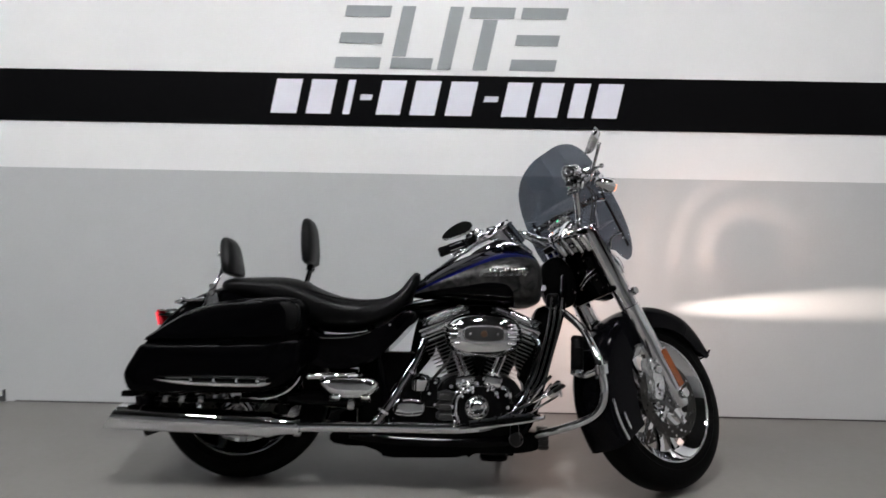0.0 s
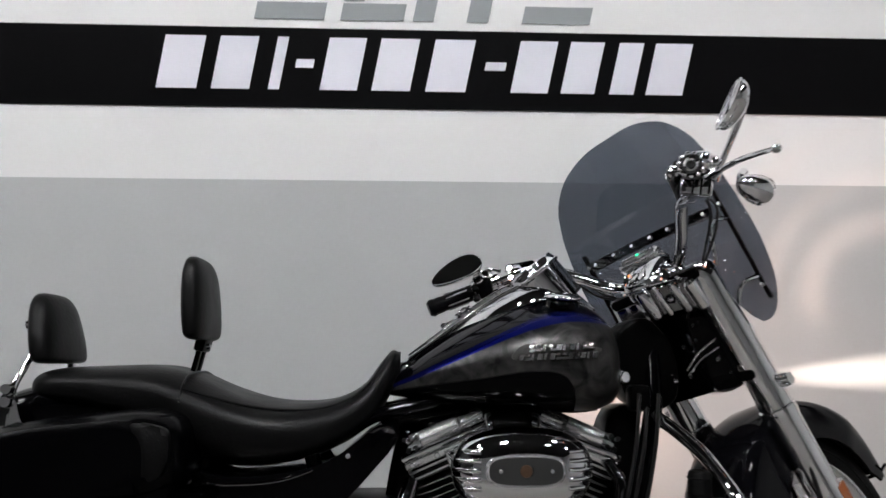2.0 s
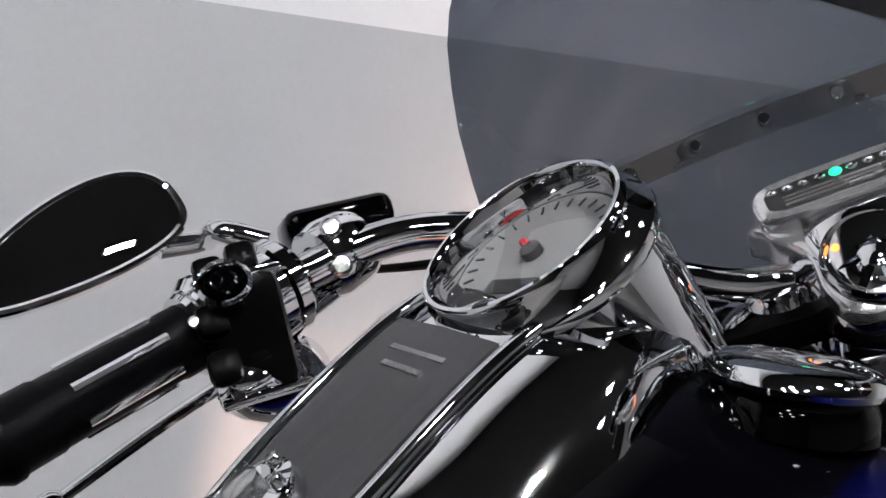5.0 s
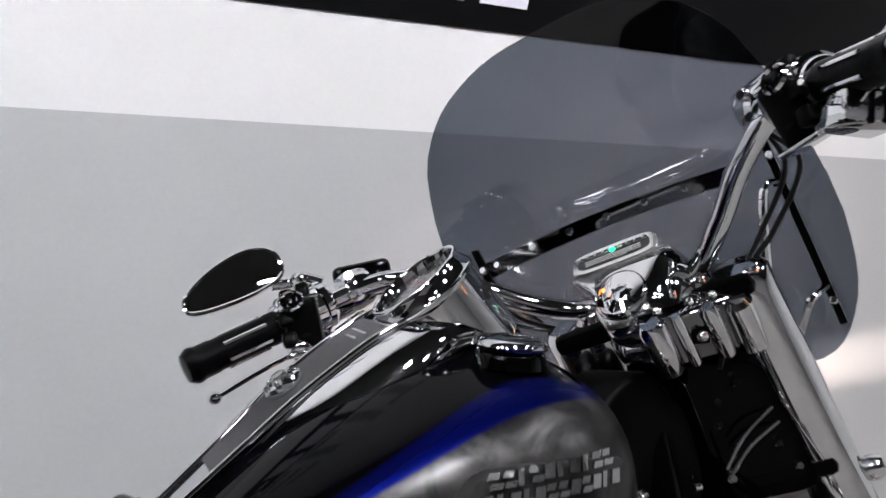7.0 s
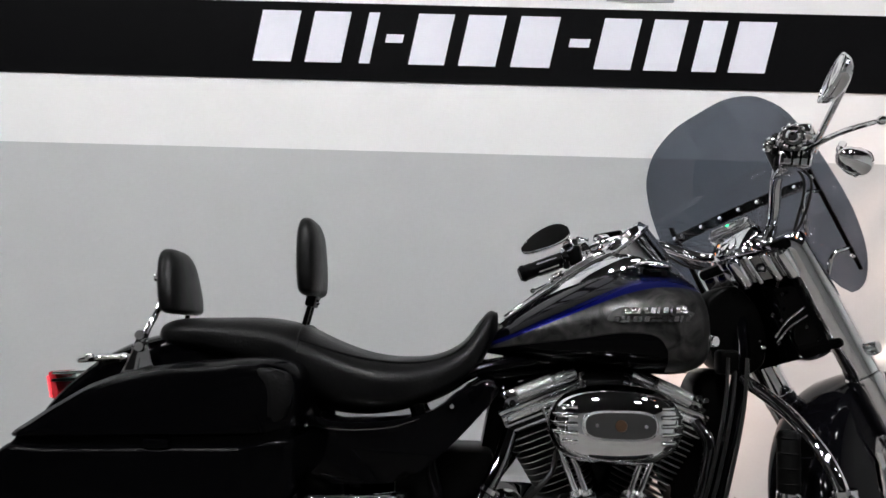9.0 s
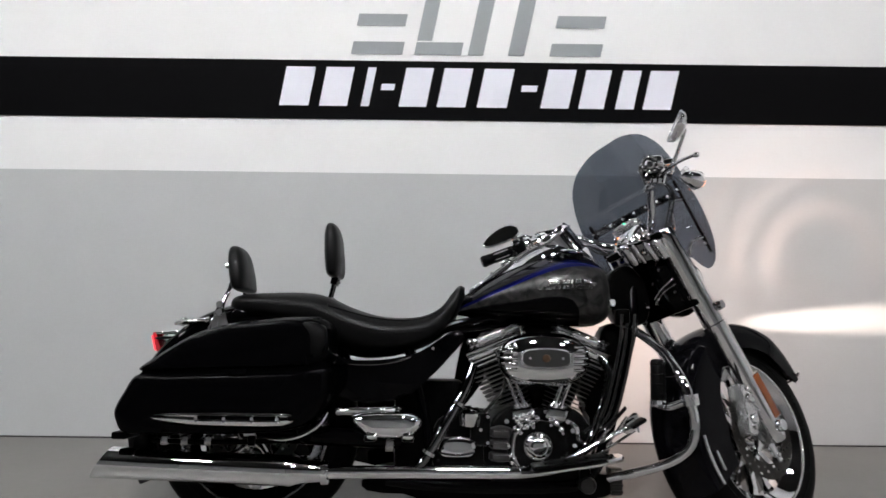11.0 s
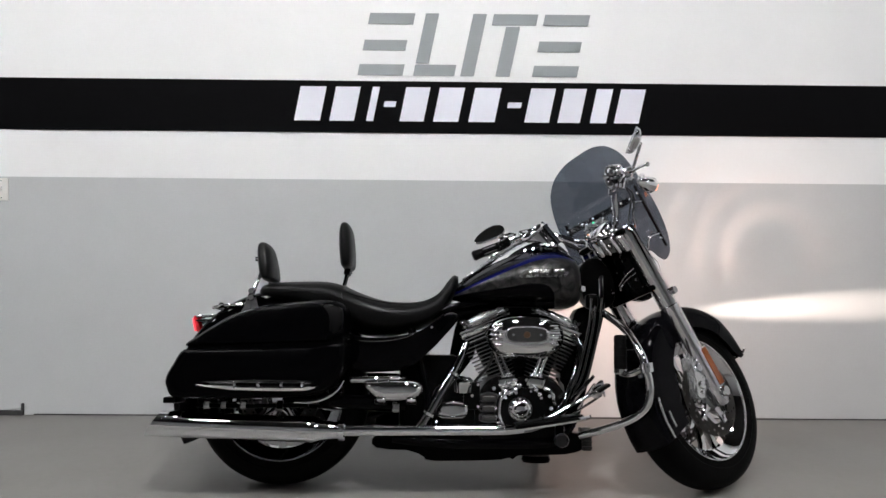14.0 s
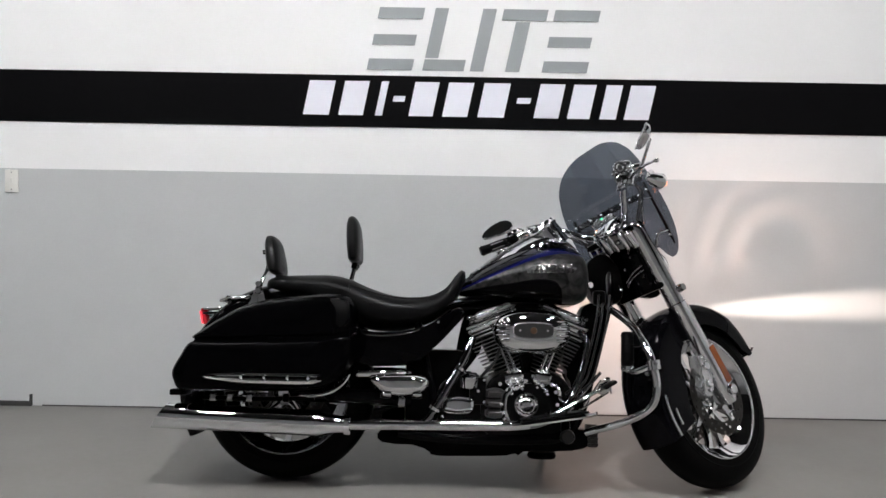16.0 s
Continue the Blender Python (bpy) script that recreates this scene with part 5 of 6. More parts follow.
# luggage rack
bm = B(); tube(bm, [(-0.130, -0.115, 0.666), (-0.210, -0.115, 0.664), (-0.272, -0.100, 0.658), (-0.288, -0.05, 0.656), (-0.288, 0.05, 0.656), (-0.272, 0.100, 0.658), (-0.210, 0.115, 0.664), (-0.130, 0.115, 0.666)], 0.0075, 12, 6); rack = P("luggage_rack", bm, CHROME, bike, "chrome tube luggage rack")
for y in (-0.06, 0.0, 0.06):
    bm = B(); tube(bm, [(-0.14, y, 0.669), (-0.21, y, 0.667), (-0.285, y, 0.658)], 0.0055, 10, 4); P("rack_bar", bm, CHROME, rack)
for x in (-0.170, -0.245):
    bm = B(); tube(bm, [(x, -0.118, 0.664), (x, 0.118, 0.664)], 0.0065, 10, raw=True); P("rack_bar", bm, CHROME, rack)
    for s in (-1, 1):
        bm = B(); ball(bm, (x, s * 0.121, 0.665), (0.011, 0.010, 0.011), 12); P("rack_ball", bm, CHROME, rack)

# tail lamp
bm = B(); box(bm, (-0.352, 0, 0.598), (0.016, 0.110, 0.064), 0.006, (0, -14, 0)); tail = P("tail_lamp", bm, RED_LENS, bike, "slim red tail lamp under a chrome rack, lit")
bm = B(); box(bm, (-0.363, 0, 0.594), (0.006, 0.096, 0.050), 0.003, (0, -14, 0)); P("lit_lens", bm, RED_LIT, tail, "glowing red lens")
for dz in (0.0, 0.016):
    bm = B(); box(bm, (-0.305, 0, 0.628 - dz), (0.100, 0.120, 0.007), 0.003, (0, -4, 0)); P("tail_bracket", bm, SATIN_BLACK if dz else CHROME, tail, "flat tail lamp bracket")
for s in (-1, 1):
    bm = B(); lathe(bm, [(0, -0.024), (0.013, -0.020), (0.019, -0.006), (0.020, 0.010), (0.018, 0.015)], (-0.300, s * 0.095, 0.505), (-1, 0, 0), 22); sg = P("rear_signal", bm, BLACK, bike, "black rear turn signal with red lens")
    bm = B(); lathe(bm, [(0.018, 0.013), (0.012, 0.022), (0, 0.024)], (-0.300, s * 0.095, 0.505), (-1, 0, 0), 22); P("signal_lens", bm, RED_LENS, sg)


DROP[0] = -0.014
# saddlebags
def saddlebag(s):
    lid = rounded([(-0.338, 0.524), (-0.300, 0.558), (-0.240, 0.598), (-0.170, 0.638), (-0.060, 0.670), (0.060, 0.684), (0.150, 0.692), (0.212, 0.684), (0.240, 0.655), (0.246, 0.605), (0.236, 0.552), (0.150, 0.535), (-0.050, 0.528), (-0.250, 0.521)], 5)
    body = rounded([(-0.335, 0.512), (-0.372, 0.460), (-0.396, 0.410), (-0.390, 0.375), (-0.368, 0.345), (-0.300, 0.338), (-0.100, 0.340), (0.080, 0.348), (0.180, 0.372), (0.232, 0.430), (0.244, 0.500), (0.232, 0.540), (0.150, 0.527), (-0.050, 0.520), (-0.250, 0.514)], 5)

    def shell(outline, c, steps):
        bm = B()
        loft(bm, [[Vector((c[0] + (x - c[0]) * k, s * y, c[1] + (z - c[1]) * k)) for x, z in outline] for y, k in steps])
        return bm
    b = P("saddlebag", shell(body, (-0.08, 0.44), ((0.120, 0.96), (0.130, 1.0), (0.235, 1.0), (0.262, 0.985), (0.282, 0.955), (0.292, 0.905), (0.296, 0.82))), BAG_BLACK, bike, "black gloss hard saddlebag with chrome side rail")
    P("bag_lid", shell(lid, (-0.05, 0.57), ((0.118, 0.95), (0.128, 1.0), (0.205, 1.0), (0.240, 0.985), (0.268, 0.945), (0.286, 0.87), (0.293, 0.74))), BAG_BLACK, b, "black saddlebag lid")
    # front corner panel and raised crease of the lid
    bm = B(); tube(bm, [(0.128, s * 0.272, 0.652), (0.150, s * 0.284, 0.605), (0.172, s * 0.291, 0.548)], 0.006, 8, 5); P("lid_crease", bm, BAG_BLACK, b)
    bm = B(); slab(bm, rounded([(0.150, 0.668), (0.210, 0.664), (0.226, 0.640), (0.222, 0.590), (0.200, 0.566), (0.178, 0.578)], 4), s * 0.245, s * 0.291, 0.010); P("bag_front_panel", bm, LEATHER, b, "black leather front corner panel")
    # recessed joint between lid and body
    bm = B(); slab(bm, [(-0.330, 0.500), (0.225, 0.515), (0.228, 0.560), (0.150, 0.550), (-0.050, 0.542), (-0.300, 0.538)], s * 0.125, s * 0.280, 0.004); P("lid_joint", bm, BAG_BLACK, b)
    # chrome side rail with studs
    rings = []
    for f, w in ((0, 0.10), (0.05, 0.28), (0.15, 0.55), (0.32, 0.85), (0.5, 0.95), (0.8, 1.0), (0.93, 0.92), (1.0, 0.55)):
        x = -0.298 + 0.437 * f
        z = 0.388 + 0.008 * (1 - w)
        h = 0.0185 * w
        y = 0.290 if f < 0.95 else 0.284
        rings.append([Vector((x, s * (y - 0.012), z - h)), Vector((x, s * (y + 0.016 * w), z - h)), Vector((x, s * (y + 0.021 * w), z - h * 0.6)), Vector((x, s * (y + 0.012 * w), z - h * 0.25)), Vector((x, s * (y + 0.010 * w), z + h * 0.3)), Vector((x, s * (y + 0.018 * w), z + h * 0.65)), Vector((x, s * (y + 0.014 * w), z + h)), Vector((x, s * (y - 0.012), z + h))])
    bm = B(); loft(bm, rings); P("side_rail", bm, CHROME, b, "pointed chrome rail on the bag side")
    for x in (-0.140, -0.060, 0.020, 0.092):
        bolt((x, s * 0.303, 0.390), (0, s, 0), b, 0.006, 0.007)
    bm = B(); box(bm, (-0.02, s * 0.3005, 0.392), (0.240, 0.004, 0.012), 0.001); P("rail_channel", bm, SATIN_BLACK, b)
    # lower guard strip
    bm = B(); tube(bm, [(0.060, s * 0.262, 0.330), (0.110, s * 0.268, 0.330), (0.160, s * 0.262, 0.342), (0.205, s * 0.250, 0.370), (0.228, s * 0.235, 0.405)], [0.003, 0.007, 0.008, 0.006, 0.004], 8, 5); P("lower_guard", bm, CHROME, b, "curved chrome guard under the bag")
    # latch
    bm = B(); box(bm, (-0.03, s * 0.294, 0.522), (0.05, 0.010, 0.018), 0.004); P("latch", bm, BAG_BLACK, b)
    # support brackets under the bag
    for x in (-0.26, -0.20, -0.13, 0.0):
        bm = B(); box(bm, (x, s * 0.195, 0.318), (0.022, 0.030, 0.030), 0.004); P("bag_bracket", bm, SATIN_CHROME if x < -0.1 else SATIN_BLACK, b)
    bm = B(); tube(bm, [(-0.30, s * 0.19, 0.315), (-0.10, s * 0.195, 0.312), (0.10, s * 0.19, 0.318)], 0.008, 10, 4); P("bag_support", bm, SATIN_BLACK, b)
    bm = B(); box(bm, (-0.375, s * 0.205, 0.335), (0.045, 0.12, 0.022), 0.006); P("bag_foot", bm, SATIN_BLACK, b)
    return b


for s in (-1, 1):
    saddlebag(s)
    # muffler with a slash-cut end
    y = s * 0.205
    bm = B()
    rings = []
    for x, r in ((-0.440, 0.0455), (-0.30, 0.0455), (0.08, 0.0455), (0.125, 0.0450), (0.132, 0.042), (0.150, 0.036), (0.200, 0.030), (0.235, 0.028)):
        zc = 0.252 - (x + 0.44) * 0.036
        rings.append([Vector((x + (0.030 * math.sin(a) if x < -0.4 else 0), y + r * math.cos(a), zc + r * math.sin(a))) for a in (2 * math.pi * k / 32 for k in range(32))])
    inner = [[Vector((v.x + dx, y + (v.y - y) * 0.9, 0.252 + (v.z - 0.252) * 0.9)) for v in rings[0]] for dx in (0.0, 0.12)]
    loft(bm, [inner[1], inner[0]] + rings)
    muf = P("muffler", bm, CHROME, bike, "long chrome muffler with slash-cut end")
    bm = B(); lathe(bm, [(0.0465, -0.006), (0.048, 0), (0.0465, 0.006)], (0.118, y, 0.232), (1, 0, -0.036), 32); P("muffler_band", bm, CHROME, muf)
    bm = B(); lathe(bm, [(0.030, -0.012), (0.036, -0.010), (0.036, 0.010), (0.030, 0.012)], (0.222, y, 0.228), (1, 0, 0), 24); P("muffler_clamp", bm, CHROME, muf)
    bolt((0.222, y + s * 0.036, 0.236), (0, s, 0), muf, 0.008, 0.010)
    bm = B(); ball(bm, (-0.20, y + s * 0.044, 0.250), (0.004, 0.004, 0.004), 8); P("muffler_rivet", bm, CHROME, muf)
    # exhaust pipe and its heat shield
    bm = B(); tube(bm, [(0.230, y, 0.2285), (0.45, y, 0.231), (0.70, y, 0.232), (0.800, y + s * 0.004, 0.233), (0.870, y + s * -0.010, 0.235)], [0.0195, 0.0195, 0.0195, 0.0185, 0.0150], 18, 4); pipe = P("exhaust_pipe", bm, CHROME, bike, "chrome exhaust pipe with heat shield")
    if s < 0:
        bm = B(); tube(bm, [(0.492, y, 0.236), (0.520, y + 0.006, 0.270), (0.590, y + 0.03, 0.385), (0.640, y + 0.055, 0.475), (0.668, y + 0.085, 0.545)], 0.0165, 16, 6); P("rear_header", bm, DARKENED_CHROME, pipe, "chrome rear header pipe")
        bm = B(); tube(bm, [(0.800, y, 0.234), (0.90, y + 0.02, 0.236), (0.985, y + 0.05, 0.275), (1.040, y + 0.07, 0.345), (1.067, y + 0.08, 0.415), (1.085, y + 0.09, 0.47), (1.097, y + 0.10, 0.53), (1.075, y + 0.12, 0.575)], 0.0135, 16, 6); P("front_header", bm, DARKENED_CHROME, pipe, "chrome front header pipe")
        for q, d in (((0.53, -0.22, 0.29), (0.5, 0, 0.87)), ((0.62, -0.17, 0.43), (0.5, 0.1, 0.87))):
            bm = B(); lathe(bm, [(0.0208, -0.006), (0.0235, -0.005), (0.0235, 0.005), (0.0208, 0.006)], q, d, 18); P("pipe_clamp", bm, CHROME, pipe)
    # rider footboard
    rings = []
    for f, w in ((0, 0.55), (0.06, 0.85), (0.2, 1), (0.75, 1), (0.92, 0.85), (1.0, 0.5)):
        x, z = 0.800 + 0.300 * f, 0.246 + 0.040 * f + 0.006 * f * f
        rings.append([Vector((x, s * (0.245 - 0.055 * w), z)), Vector((x, s * (0.245 + 0.060 * w), z)), Vector((x, s * (0.245 + 0.062 * w), z - 0.008)), Vector((x, s * (0.245 + 0.052 * w), z - 0.016)), Vector((x, s * (0.245 - 0.050 * w), z - 0.016))])
    bm = B(); loft(bm, rings); board = P("footboard", bm, CHROME, bike, "chrome rider footboard with rubber pad")
    bm = B(); box(bm, (0.950, s * 0.247, 0.273), (0.230, 0.092, 0.008), 0.003, (0, -8.2, 0)); P("board_pad", bm, RUBBER, board)
    for x in (0.87, 0.93, 0.99, 1.05):
        bm = B(); box(bm, (x, s * 0.247, 0.246 + 0.140 * (x - 0.80) + 0.013), (0.008, 0.080, 0.004), 0.001, (0, -8.2, 0)); P("pad_rib", bm, RUBBER, board)
    bm = B(); lathe(bm, [(0.0, 0.012), (0.022, 0.012), (0.025, 0.006), (0.025, -0.02), (0, -0.02)], (1.005, s * 0.215, 0.198), (0, s, 0), 22); P("board_pivot", bm, CAST, board)
    bm = B(); box(bm, (1.00, s * 0.195, 0.222), (0.030, 0.030, 0.06), 0.005); P("board_bracket", bm, SATIN_BLACK, board)
    # passenger footboard, folded up
    dish = rounded([(0.300, 0.394), (0.350, 0.406), (0.460, 0.408), (0.502, 0.396), (0.512, 0.374), (0.488, 0.346), (0.430, 0.334), (0.362, 0.338), (0.322, 0.362)], 5)
    bm = B(); loft(bm, [[Vector((0.408 + (x - 0.408) * k, s * y, 0.358 + (z - 0.358) * k)) for x, z in dish] for y, k in ((0.195, 0.90), (0.205, 1.0), (0.238, 1.0), (0.252, 0.95), (0.262, 0.84), (0.266, 0.66))]); pb = P("passenger_footboard", bm, CHROME, bike, "dished chrome passenger footboard with hinges")
    bm = B(); box(bm, (0.415, s * 0.235, 0.312), (0.026, 0.030, 0.036), 0.006); P("board_bracket", bm, SATIN_CHROME, pb)
    for x in (0.358, 0.470):
        bm = B(); box(bm, (x, s * 0.266, 0.334), (0.034, 0.012, 0.018), 0.004); P("board_tab", bm, SATIN_BLACK, pb, "black tab under the board")
    for x in (0.365, 0.47):
        bm = B(); lathe(bm, [(0, 0.016), (0.010, 0.014), (0.012, 0.0), (0.010, -0.014), (0, -0.016)], (x, s * 0.264, 0.340), (1, 0, 0), 14); P("board_hinge", bm, CHROME, pb)
    # bag guard tube
    bm = B(); tube(bm, [(0.262, s * 0.215, 0.408), (0.33, s * 0.220, 0.410), (0.40, s * 0.205, 0.411), (0.44, s * 0.160, 0.412), (0.45, s * 0.10, 0.412)], 0.0125, 12, 5); bg = P("bag_guard", bm, CHROME, bike, "chrome saddlebag guard tube")
    bm = B(); ball(bm, (0.258, s * 0.2145, 0.408), (0.013, 0.013, 0.013), 12); P("guard_end", bm, CHROME, bg)


# frame, side covers, swing arm
DROP[0] = -0.006
bm = B(); slab(bm, rounded([(0.225, 0.560), (0.300, 0.552), (0.400, 0.556), (0.500, 0.580), (0.600, 0.645), (0.640, 0.626), (0.588, 0.560), (0.530, 0.500), (0.455, 0.440), (0.380, 0.428), (0.270, 0.430), (0.222, 0.470)], 4), -0.165, 0.165, 0.014, 3)
side = P("side_cover", bm, BLACK, bike, "black gloss side cover under the seat")
for s in (-1, 1):
    bm = B(); tube(bm, [(0.235, s * 0.168, 0.545), (0.32, s * 0.175, 0.538), (0.42, s * 0.174, 0.547), (0.52, s * 0.150, 0.582)], 0.0024, 8, 5); P("cover_trim", bm, DARKENED_CHROME, side, "thin chrome trim line")
    for q in ((0.235, 0.545), (0.540, 0.590)):
        bolt((q[0], s * 0.166, q[1]), (0, s, 0), side, 0.006, 0.006)
    bm = B(); tube(bm, [(0.44, s * 0.115, 0.600), (0.52, s * 0.10, 0.625), (0.60, s * 0.085, 0.665), (0.72, s * 0.07, 0.69)], 0.014, 12, 5); fr = P("frame_tube", bm, BLACK, bike, "black frame tube")
    bm = B(); tube(bm, [(0.46, s * 0.11, 0.60), (0.505, s * 0.12, 0.44), (0.53, s * 0.125, 0.30), (0.52, s * 0.13, 0.21)], 0.016, 12, 5); P("frame_tube", bm, BLACK, bike, "black frame tube")
    bm = B(); tube(bm, [(1.195, s * 0.035, 0.80), (1.180, s * 0.070, 0.665), (1.124, s * 0.095, 0.462), (1.068, s * 0.112, 0.268), (1.010, s * 0.120, 0.190), (0.92, s * 0.125, 0.170), (0.60, s * 0.13, 0.170), (0.40, s * 0.13, 0.190)], 0.0195, 12, 6); P("down_tube", bm, BLACK, bike, "black frame down tube")
    bm = B(); box(bm, (0.20, s * 0.115, 0.318), (0.50, 0.030, 0.060), 0.012, (0, 2, 0)); P("swing_arm", bm, BLACK, bike, "black swing arm")
    bm = B(); lathe(bm, [(0, 0.012), (0.018, 0.012), (0.022, 0.004), (0.022, -0.01)], (-0.02, s * 0.135, 0.325), (0, s, 0), 18); P("rear_axle_nut", bm, CHROME, bike)
    bm = B(); lathe(bm, [(0.014, -0.16), (0.024, -0.15), (0.026, -0.02), (0.026, 0.10), (0.016, 0.12)], (0.10, s * 0.118, 0.450), (-0.35, 0, 0.94), 18); P("shock_absorber", bm, SATIN_BLACK, bike, "black rear shock absorber")
bm = B(); slab(bm, rounded([(0.335, 0.195), (0.34, 0.150), (0.50, 0.140), (0.52, 0.108), (0.60, 0.105), (0.80, 0.110), (0.86, 0.125), (1.04, 0.130), (1.10, 0.150), (1.10, 0.205), (0.80, 0.215), (0.45, 0.215)], 3), -0.105, 0.105, 0.010)
P("oil_pan", bm, SATIN_BLACK, bike, "black oil pan and lower frame")
bm = B(); lathe(bm, [(0, -0.012), (0.05, -0.010), (0.055, 0.0), (0.05, 0.014), (0, 0.014)], (0.935, -0.04, 0.105), (0, 0, 1), 24); P("drain_cover", bm, SATIN_BLACK, bike)
bm = B(); box(bm, (1.115, -0.075, 0.185), (0.040, 0.070, 0.085), 0.008); reg = P("regulator", bm, CAST, bike, "finned grey voltage regulator")
for k in range(4):
    bm = B(); box(bm, (1.115, -0.112, 0.155 + 0.02 * k), (0.038, 0.006, 0.008), 0.001); P("regulator_fin", bm, CAST, reg)
bm = B(); tube(bm, [(0.93, 0.12, 0.150), (0.955, 0.20, 0.110), (0.990, 0.315, 0.074)], [0.014, 0.012, 0.011], 12, 4); stand = P("side_stand", bm, SATIN_BLACK, bike, "black side stand resting on the floor")
bm = B(); box(bm, (1.000, 0.330, 0.072), (0.075, 0.050, 0.010), 0.003, (7.5, 0, 10)); P("stand_foot", bm, SATIN_BLACK, stand)
bm = B(); slab(bm, rounded([(-0.02, 0.44), (0.20, 0.42), (0.46, 0.40), (0.46, 0.20), (0.20, 0.23), (-0.02, 0.235), (-0.12, 0.30), (-0.12, 0.38)], 4), 0.100, 0.125, 0.006); P("belt_guard", bm, BLACK, bike, "black drive belt guard")

# engine
DROP[0] = -0.009
CR = Vector((0.875, 0, 0.285))
bm = B(); slab(bm, rounded([(0.735, 0.180), (0.700, 0.280), (0.730, 0.380), (0.800, 0.420), (0.875, 0.405), (0.950, 0.420), (1.020, 0.380), (1.045, 0.280), (1.010, 0.185), (0.880, 0.165)], 4), -0.120, 0.120, 0.012, 3)
case = P("crankcase", bm, FIN_BLACK, bike, "dark cast aluminium crankcase")
# cam cover, timer cover, lifter blocks, pushrods
bm = B(); slab(bm, rounded([(0.775, 0.255), (0.785, 0.340), (0.830, 0.372), (0.900, 0.372), (0.945, 0.345), (0.955, 0.270), (0.910, 0.222), (0.830, 0.218)], 5), -0.150, -0.115, 0.010, 3); cam_cover = P("cam_cover", bm, FIN_BLACK, case, "black cam cover with a bright rim")
bm = B(); tube(bm, [(0.842, -0.150, 0.222), (0.806, -0.151, 0.238), (0.790, -0.151, 0.275), (0.793, -0.151, 0.325), (0.812, -0.150, 0.352)], 0.0065, 10, 5); P("cover_rim", bm, CHROME, cam_cover)
bm = B(); lathe(bm, [(0.0, 0.022), (0.012, 0.0212), (0.023, 0.0180), (0.0255, 0.0155), (0.029, 0.0160), (0.036, 0.0120), (0.042, 0.0060), (0.047, -0.002), (0.047, -0.010)], (0.866, -0.152, 0.298), (0, -1, 0), 36); P("timer_cover", bm, CHROME, cam_cover)
for k in range(5):
    a = 2 * math.pi * k / 5 + 0.4
    bolt((0.866 + 0.037 * math.cos(a), -0.163, 0.298 + 0.037 * math.sin(a)), (0, -1, 0), cam_cover, 0.005, 0.005)
for q in ((0.795, 0.262), (0.795, 0.335), (0.842, 0.364), (0.905, 0.362), (0.942, 0.338), (0.945, 0.270), (0.905, 0.232), (0.832, 0.230)):
    bolt((q[0], -0.150, q[1]), (0, -1, 0), cam_cover, 0.0055, 0.006)
for d in (-1, 1):
    bx = 0.872 + d * 0.052
    bm = B(); box(bm, (bx, -0.128, 0.395), (0.066, 0.046, 0.044), 0.008, (0, d * 16, 0)); lb = P("lifter_block", bm, CHROME, case, "chrome lifter block")
    for k in (-1, 1):
        bolt((bx + k * 0.024, -0.150, 0.395 - k * d * 0.007), (0, -1, 0), lb, 0.005, 0.006)
    for k in (-0.5, 0.5):
        p0 = Vector((bx + k * 0.020, -0.140, 0.410))
        p1 = Vector((0.875 + d * 0.124 + k * 0.026, -0.112, 0.592))
        bm = B(); tube(bm, [p0, p0 + (p1 - p0) * 0.45], 0.0078, 12, raw=True); P("pushrod_tube", bm, CHROME, case)
        bm = B(); tube(bm, [p0 + (p1 - p0) * 0.40, p1], 0.0062, 12, raw=True); P("pushrod_tube", bm, CHROME, case)
        bm = B(); lathe(bm, [(0.008, -0.006), (0.014, -0.005), (0.014, 0.005), (0.008, 0.006)], p0 + (p1 - p0) * 0.05, (p1 - p0), 14); P("pushrod_collar", bm, EMBLEM, case)
# cylinders, heads and rocker boxes
def fin_plate(name, half, deep, thick, material, edge_material):
    """A rounded square cooling fin with a bright machined lip."""
    bm = B()
    ring = oval(0, 0, half, deep, 36, 3.6)
    loft(bm, [[Vector((a * k, b * k, z)) for a, b in ring] for k, z in ((0.55, -thick), (0.975, -thick * 0.8), (1.0, -thick * 0.4), (1.0, thick * 0.4), (0.975, thick * 0.8), (0.55, thick))])
    me = finish(name, bm, material)
    me.materials.append(edge_material)
    for f in me.polygons:
        c = f.center
        f.material_index = int((abs(c.x) / half) ** 3.6 + (abs(c.y) / deep) ** 3.6 > 0.95)
    return me


